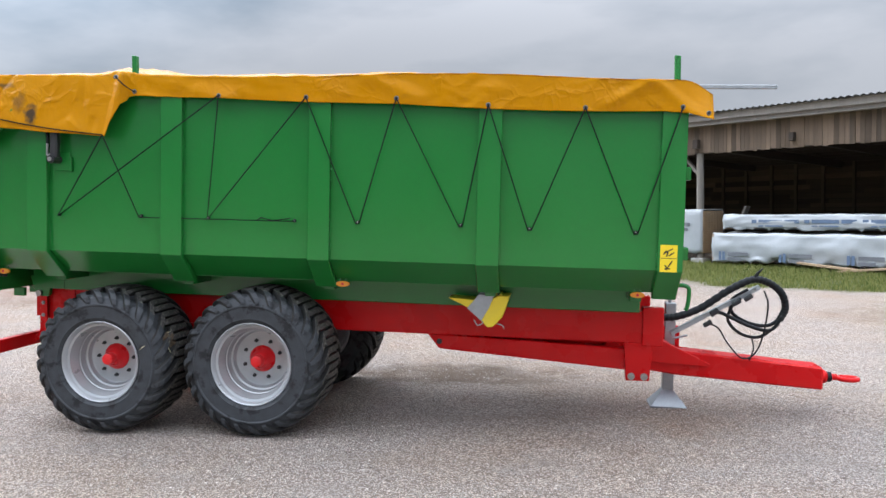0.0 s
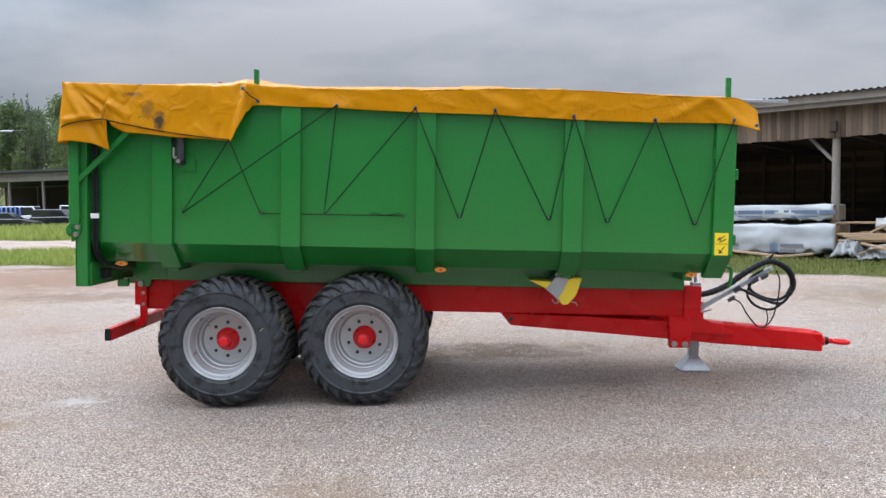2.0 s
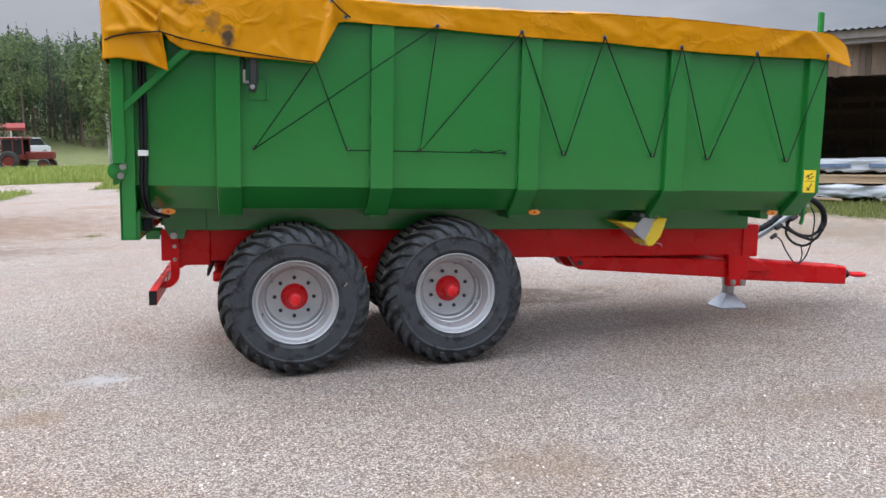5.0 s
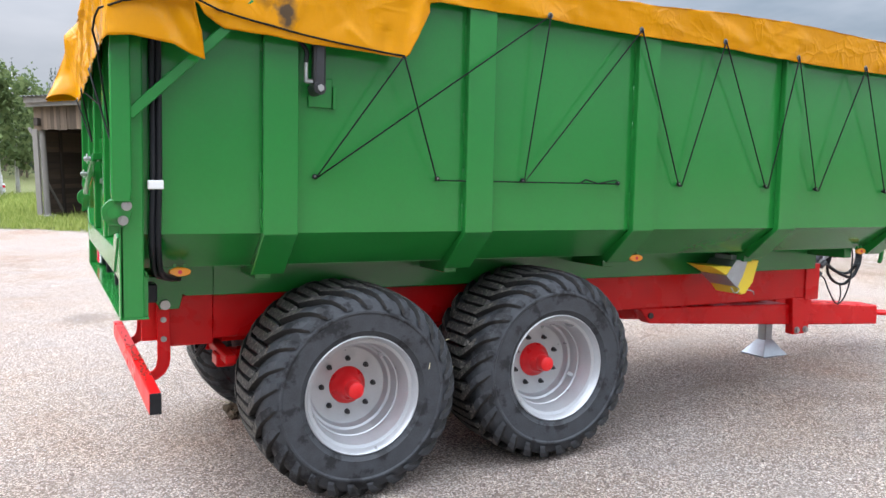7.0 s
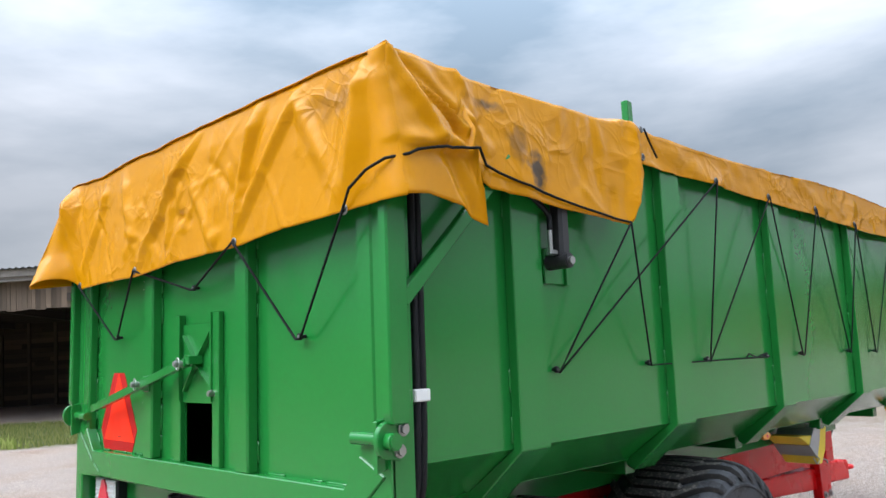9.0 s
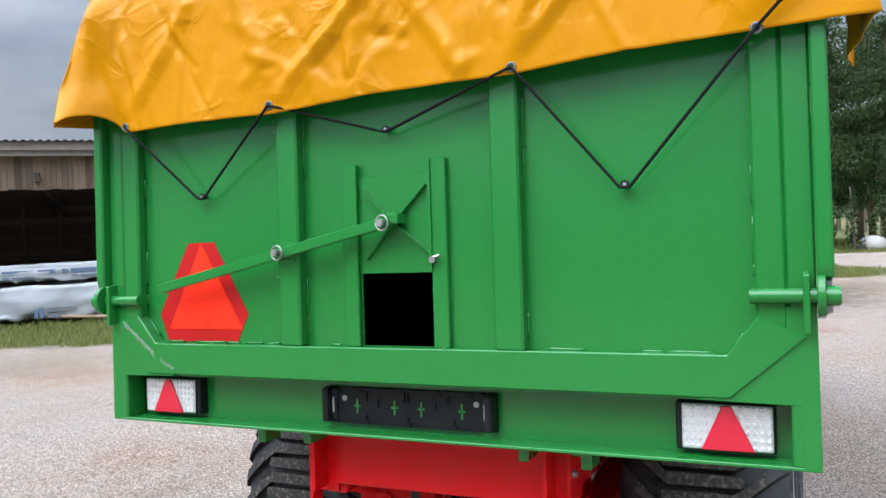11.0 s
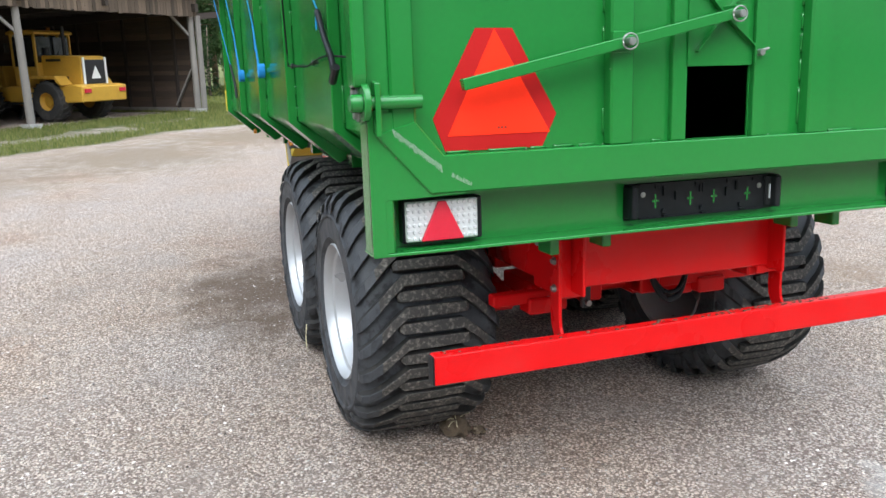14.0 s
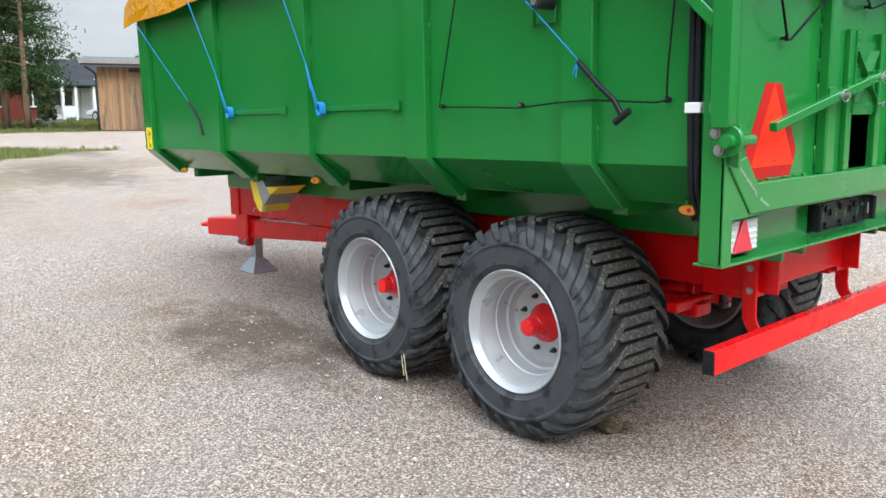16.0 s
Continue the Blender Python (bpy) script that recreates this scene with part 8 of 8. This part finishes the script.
# brown kiosk
E2 = (2.0, -8.1)
kx, ky = at_az(E2, 111.0, 66)
kiosk = thing("wooden_kiosk", "small brown board kiosk with an open dark bay", "kiosk", pose(kx, ky, gz(kx, ky), 0, 0, 20))
part("back_wall", box(-3.1, 3.1, 2.4, 2.5, 0, 2.45), BROWN_BOARD, kiosk)
part("front_wall", box(-0.3, 3.1, -0.06, 0.06, 0.0, 2.45), BROWN_BOARD, kiosk)
for k in range(8):
    part("batten", box(-0.2 + k * 0.44, -0.14 + k * 0.44, -0.09, -0.06, 0.05, 2.42), BROWN_BOARD, kiosk)
part("side_wall", box(3.0, 3.1, 0, 2.5, 0, 2.45), BROWN_BOARD, kiosk)
part("side_wall", box(-3.1, -3.0, 0, 2.5, 0, 2.45), GREYWOOD, kiosk)
part("bay_post", box(-1.3, -0.9, -0.08, 0.08, 0, 2.45, 0.01), FRESHWOOD, kiosk)
part("bay_back", box(-3.0, -0.3, 1.2, 1.3, 0, 2.4), DARKWOOD, kiosk)
part("roof", prism([(-0.5, 2.45), (-0.5, 2.85), (2.8, 2.62), (2.8, 2.45)], "x", -3.3, 3.3, 0.02), ROOFING, kiosk)
part("plate", box(1.0, 1.5, -0.12, -0.10, 1.45, 1.62), WHITE, kiosk)
part("bench", box(0.6, 3.2, -0.7, -0.3, 0.45, 0.55, 0.01), GREYWOOD, kiosk)
for k in range(4):
    ob = part("roof_board", box(-1.4, 1.4, -0.12, 0.12, -0.03, 0.03, 0.005), DARKWOOD)
    ob.matrix_world = pose(kx - 0.4 + 0.5 * k, ky + 1.0, gz(kx, ky) + 2.80 + 0.05 * (k % 2), 0, -3, 20 + 6 * k)
    tagged(ob, "old board lying on the kiosk roof", "board", "boards on the roof")

# white box bodies with a red awning
cx, cy = at_az(E2, 107.6, 96)
cont = thing("white_container", "white box container with a faded red awning", "container", pose(cx, cy, gz(cx, cy), 0, 0, 12))
part("shell", box(-4.5, 3.8, -1.2, 1.3, 0.35, 3.9, 0.03), WHITE_PAINT, cont)
part("corner_post", box(0.9, 1.0, -1.26, -1.2, 0.3, 3.95), GREYWOOD, cont)
part("awning", prism([(-1.2, 4.15), (-2.2, 3.65), (-2.2, 3.35), (-1.2, 3.5)], "x", 1.1, 5.2, 0.02), FADED_RED, cont)
for x in (-2.6, 3.2):
    part("rod_post", rod((x, -2.4, -0.5), (x, -2.4, 2.2), 0.06, 8), GREYWOOD, cont)
for k, (az, d) in enumerate(((105.6, 98), (104.4, 104))):
    vx, vy = at_az(E2, az, d)
    car(vx, vy, 20 + 40 * k, CAR_WHITE, "white van parked behind the red tractor", "van")

# red tractor
tx, ty = at_az((1.5, -7.8), 104.5, 74)
tractor = thing("red_tractor", "old red tractor with a cab, parked in tall grass", "tractor", pose(tx, ty, gz(tx, ty), 0, 0, -8))
part("bonnet", box(0.2, 2.3, -0.38, 0.38, 0.9, 1.55, 0.06), TRACTOR_RED, tractor)
tcab = part("cab", box(-1.5, 0.2, -0.7, 0.7, 0.9, 1.3, 0.04), TRACTOR_RED, tractor)
part("roof", box(-1.6, 0.3, -0.78, 0.78, 2.55, 2.72, 0.05), TRACTOR_RED, tcab)
for xx in (-1.45, -0.6, 0.15):
    for yy in (-0.68, 0.68):
        part("pillar", box(xx - 0.05, xx + 0.05, yy - 0.05, yy + 0.05, 1.25, 2.6, 0.01), TRACTOR_RED, tcab)
for yy in (-0.69, 0.69):
    part("window", box(-1.4, 0.1, yy - 0.008, yy + 0.008, 1.32, 2.5), WINDOW, tcab)
wheel_pair(tractor, -0.9, 0.85, 0.8, 0.45, TRACTOR_RED)
wheel_pair(tractor, 1.7, 0.75, 0.48, 0.3, TRACTOR_RED)

# white lorry among the birches
lx, ly = at_az((0.0, -5.4), 94.9, 66)
lorry = thing("white_lorry", "white lorry parked behind young birches", "lorry", pose(lx, ly, gz(lx, ly), 0, 0, 8))
part("cab", prism([(-1.3, 0.5), (0.4, 0.5), (0.4, 2.9), (-0.9, 2.9), (-1.25, 1.6)], "x", -1.25, 1.25, 0.06), WHITE_PAINT, lorry)
part("windscreen", bar((0, -1.27, 1.62), (0, -0.98, 2.62), 2.2, 0.03, (0, -1, 0.3)), WINDOW, lorry)
part("grille", box(-0.8, 0.8, -1.33, -1.29, 0.7, 1.3, 0.01), DARK_STEEL, lorry)
part("bumper", box(-1.25, 1.25, -1.42, -1.2, 0.35, 0.65, 0.03), WHITE_PAINT, lorry)
part("box_body", box(-1.28, 1.28, 0.5, 8.0, 0.9, 3.3, 0.03), WHITE_PAINT, lorry)
for s in (-1, 1):
    part("mirror", box(s * 1.3, s * 1.5, -1.15, -1.05, 1.8, 2.4, 0.02), DARK_STEEL, lorry)
    for yy in (-0.6, 3.5, 6.0):
        part("wheel", mesh_from(lathe([(0.001, -0.14), (0.45, -0.14), (0.5, -0.1), (0.5, 0.1), (0.45, 0.14), (0.001, 0.14)], 20, "x"), "wheel", 30), OLD_TYRE, lorry).location = (s * 1.05, yy, 0.5)
for k, (az, d) in enumerate(((96.8, 70), (93.2, 72))):
    vx, vy = at_az((0.0, -5.4), az, d)
    car(vx, vy, 70 + 30 * k, CAR_WHITE, "white car parked among the birches", "suv")

# lamp posts
for px, py, h, arm_yaw in ((-25.6, 62.4, 11.3, 20), (-36.0, 60.0, 8.4, 20), (-3.2, 58.0, 7.5, 0)):
    lp = thing("street_lamp", "tall grey street lamp with a curved arm", "street lamp", pose(px, py, gz(px, py), 0, 0, arm_yaw), "street lamps")
    part("pole", tube(smooth_line([(0, 0, -0.3), (0, 0, h * 0.5), (0, 0, h - 0.6), (0.15, 0, h - 0.15), (0.6, 0, h), (1.8, 0, h + 0.05)], 5), 0.09, 9), ZINC, lp, smooth=True)
    part("lamp_head", box(1.7, 2.6, -0.14, 0.14, h - 0.02, h + 0.12, 0.04), DARK_STEEL, lp)

# red and white house with a dark roof, beyond the pines
hx, hy = 57.5, -13.2
house = thing("house", "low red house with white trim and black tiled roof", "house", pose(hx, hy, 0.0, 0, 0, -78))
part("wall", box(-1.6, 9.0, 0.0, 6.0, 0, 2.35), WHITE_PAINT, house)
part("red_wing", box(-6.0, -1.2, -1.2, 5.0, 0, 2.6), RED_BOARD, house)
part("roof", prism([(-0.9, 2.15), (3.0, 4.0), (6.9, 2.15), (6.9, 2.35), (3.0, 4.2), (-0.9, 2.35)], "x", -2.0, 9.6), TILE, house)
part("wing_roof", prism([(-6.8, 2.35), (-3.6, 4.0), (-0.6, 2.35), (-0.6, 2.55), (-3.6, 4.2), (-6.8, 2.55)], "y", -1.8, 5.4), TILE, house)
part("gable", prism([(-6.0, 2.5), (-3.6, 3.9), (-1.2, 2.5)], "y", -1.2, -1.1), RED_BOARD, house)
for a, b in (((-6.8, 2.5), (-3.6, 4.15)), ((-3.6, 4.15), (-0.6, 2.5))):
    part("bargeboard", bar((a[0], -1.84, a[1]), (b[0], -1.84, b[1]), 0.06, 0.22), WHITE_PAINT, house)
part("porch_roof", prism([(-2.2, 2.25), (0.2, 2.7), (0.2, 2.8), (-2.2, 2.35)], "x", -1.0, 2.7), TILE, house)
part("porch_trim", bar((2.72, -2.2, 2.28), (2.72, 0.2, 2.75), 0.06, 0.18), WHITE_PAINT, house)
for x in (-0.8, 0.1, 1.4, 2.5):
    part("porch_post", box(x - 0.09, x + 0.09, -2.1, -1.92, 0, 2.3, 0.01), WHITE_PAINT, house)
part("porch_rail", box(-0.8, 0.1, -2.05, -1.97, 0.25, 0.95), WHITE_PAINT, house)
for x, w in ((0.3, 1.3), (4.0, 1.1), (5.8, 1.1), (-4.8, 1.2), (-2.4, 1.2)):
    yw = -0.02 if x > -1.2 else -1.22
    win = part("window", box(x - w / 2, x + w / 2, yw - 0.04, yw, 0.95, 2.0), WINDOW, house)
    for dx in (-w / 2, 0, w / 2):
        part("frame", box(x + dx - 0.05, x + dx + 0.05, yw - 0.07, yw - 0.03, 0.9, 2.05), WHITE_PAINT, win)
    for zz in (0.92, 2.02):
        part("frame", box(x - w / 2 - 0.05, x + w / 2 + 0.05, yw - 0.07, yw - 0.03, zz - 0.05, zz + 0.05), WHITE_PAINT, win)
part("door", box(1.6, 2.4, -0.06, 0.0, 0.05, 2.05, 0.01), WHITE_PAINT, house)
flag = thing("banner_flag", "white feather banner on a pole by the house", "flag", pose(53.4, -11.3, 0, 0, 0, -80))
part("mast", rod((0, 0, 0), (0, 0, 4.2), 0.03, 8), ZINC, flag)
part("cloth", prism([(0.02, 2.6), (0.26, 2.65), (0.30, 3.9), (0.18, 4.2), (0.02, 4.22)], "y", -0.01, 0.01), WHITE_PAINT, flag)
for k in range(5):
    part("print_bar", box(0.08, 0.22, -0.016, -0.011, 2.75 + 0.25 * k, 2.9 + 0.25 * k), PRINT_BLUE, flag)
car(52.6, -15.6, 20, CAR_WHITE, "silver-white car parked by the house")
for k in range(4):
    x, y = 48.5 + 0.8 * k, -9.6 - 0.5 * k
    st = part("field_stone", mesh_from(lathe([(0.001, -0.3), (0.4, -0.2), (0.5, 0.1), (0.3, 0.38), (0.001, 0.42)], 9, "z"), "field_stone"), CONCRETE)
    st.matrix_world = pose(x, y, 0.2, 0, 0, 50 * k) @ Matrix.Diagonal((1.0, 0.7, 0.8, 1))
    tagged(st, "mossy field stone in a heap by the grass", "stone", "field stones")

# weathered board building beside the track
bx, by = 37.0, -13.2
barn = thing("board_building", "small barn of silvered vertical boards with a grey roof edge", "barn", pose(bx, by, 0, 0, 0, -109))
bm = bmesh.new()
x = -4.0
while x < 4.0:
    w = rr.uniform(0.13, 0.19)
    box(x, x + w - 0.008, -0.03 - rr.uniform(0, 0.02), 0.02, 0.05, 3.02, bm=bm)
    x += w
tagged(part("front_boarding", bm, OLD_BOARD, barn), kind="stuff")
part("shell", box(-3.98, 3.98, 0.02, 6.0, 0.0, 3.0), OLD_BOARD, barn)
part("roof", prism([(-0.7, 3.05), (-0.7, 3.32), (6.5, 3.75), (6.5, 3.5)], "x", -4.7, 4.6), ROOFING, barn)
part("eaves_board", box(-4.75, 4.65, -0.78, -0.70, 3.14, 3.34, 0.01), GREYWOOD, barn)
part("downpipe", tube(smooth_line([(-4.5, -0.6, 3.0), (-4.1, -0.2, 2.7), (-4.06, -0.1, 2.4), (-4.06, -0.1, 0.1)], 5), 0.05, 8), DARK_STEEL, barn, smooth=True)
part("vent", box(-2.6, -1.9, -0.08, -0.03, 2.78, 2.95), DARKWOOD, barn)
boulder = part("boulder", mesh_from(lathe([(0.001, -0.4), (0.7, -0.3), (0.85, 0.1), (0.6, 0.45), (0.2, 0.6), (0.001, 0.6)], 14, "z"), "boulder", True), CONCRETE)
boulder.matrix_world = pose(41.4, -4.0, 0.15, 0, 0, 20) @ Matrix.Diagonal((1.0, 0.8, 0.85, 1))
tagged(boulder, "pale rounded boulder at the edge of the grass", "boulder")
marker = part("marker_post", rod((46.5, -6.4, 0), (46.5, -6.4, 1.0), 0.05, 8), WHITE_PAINT)
tagged(marker, "short white marker post in the grass", "post")
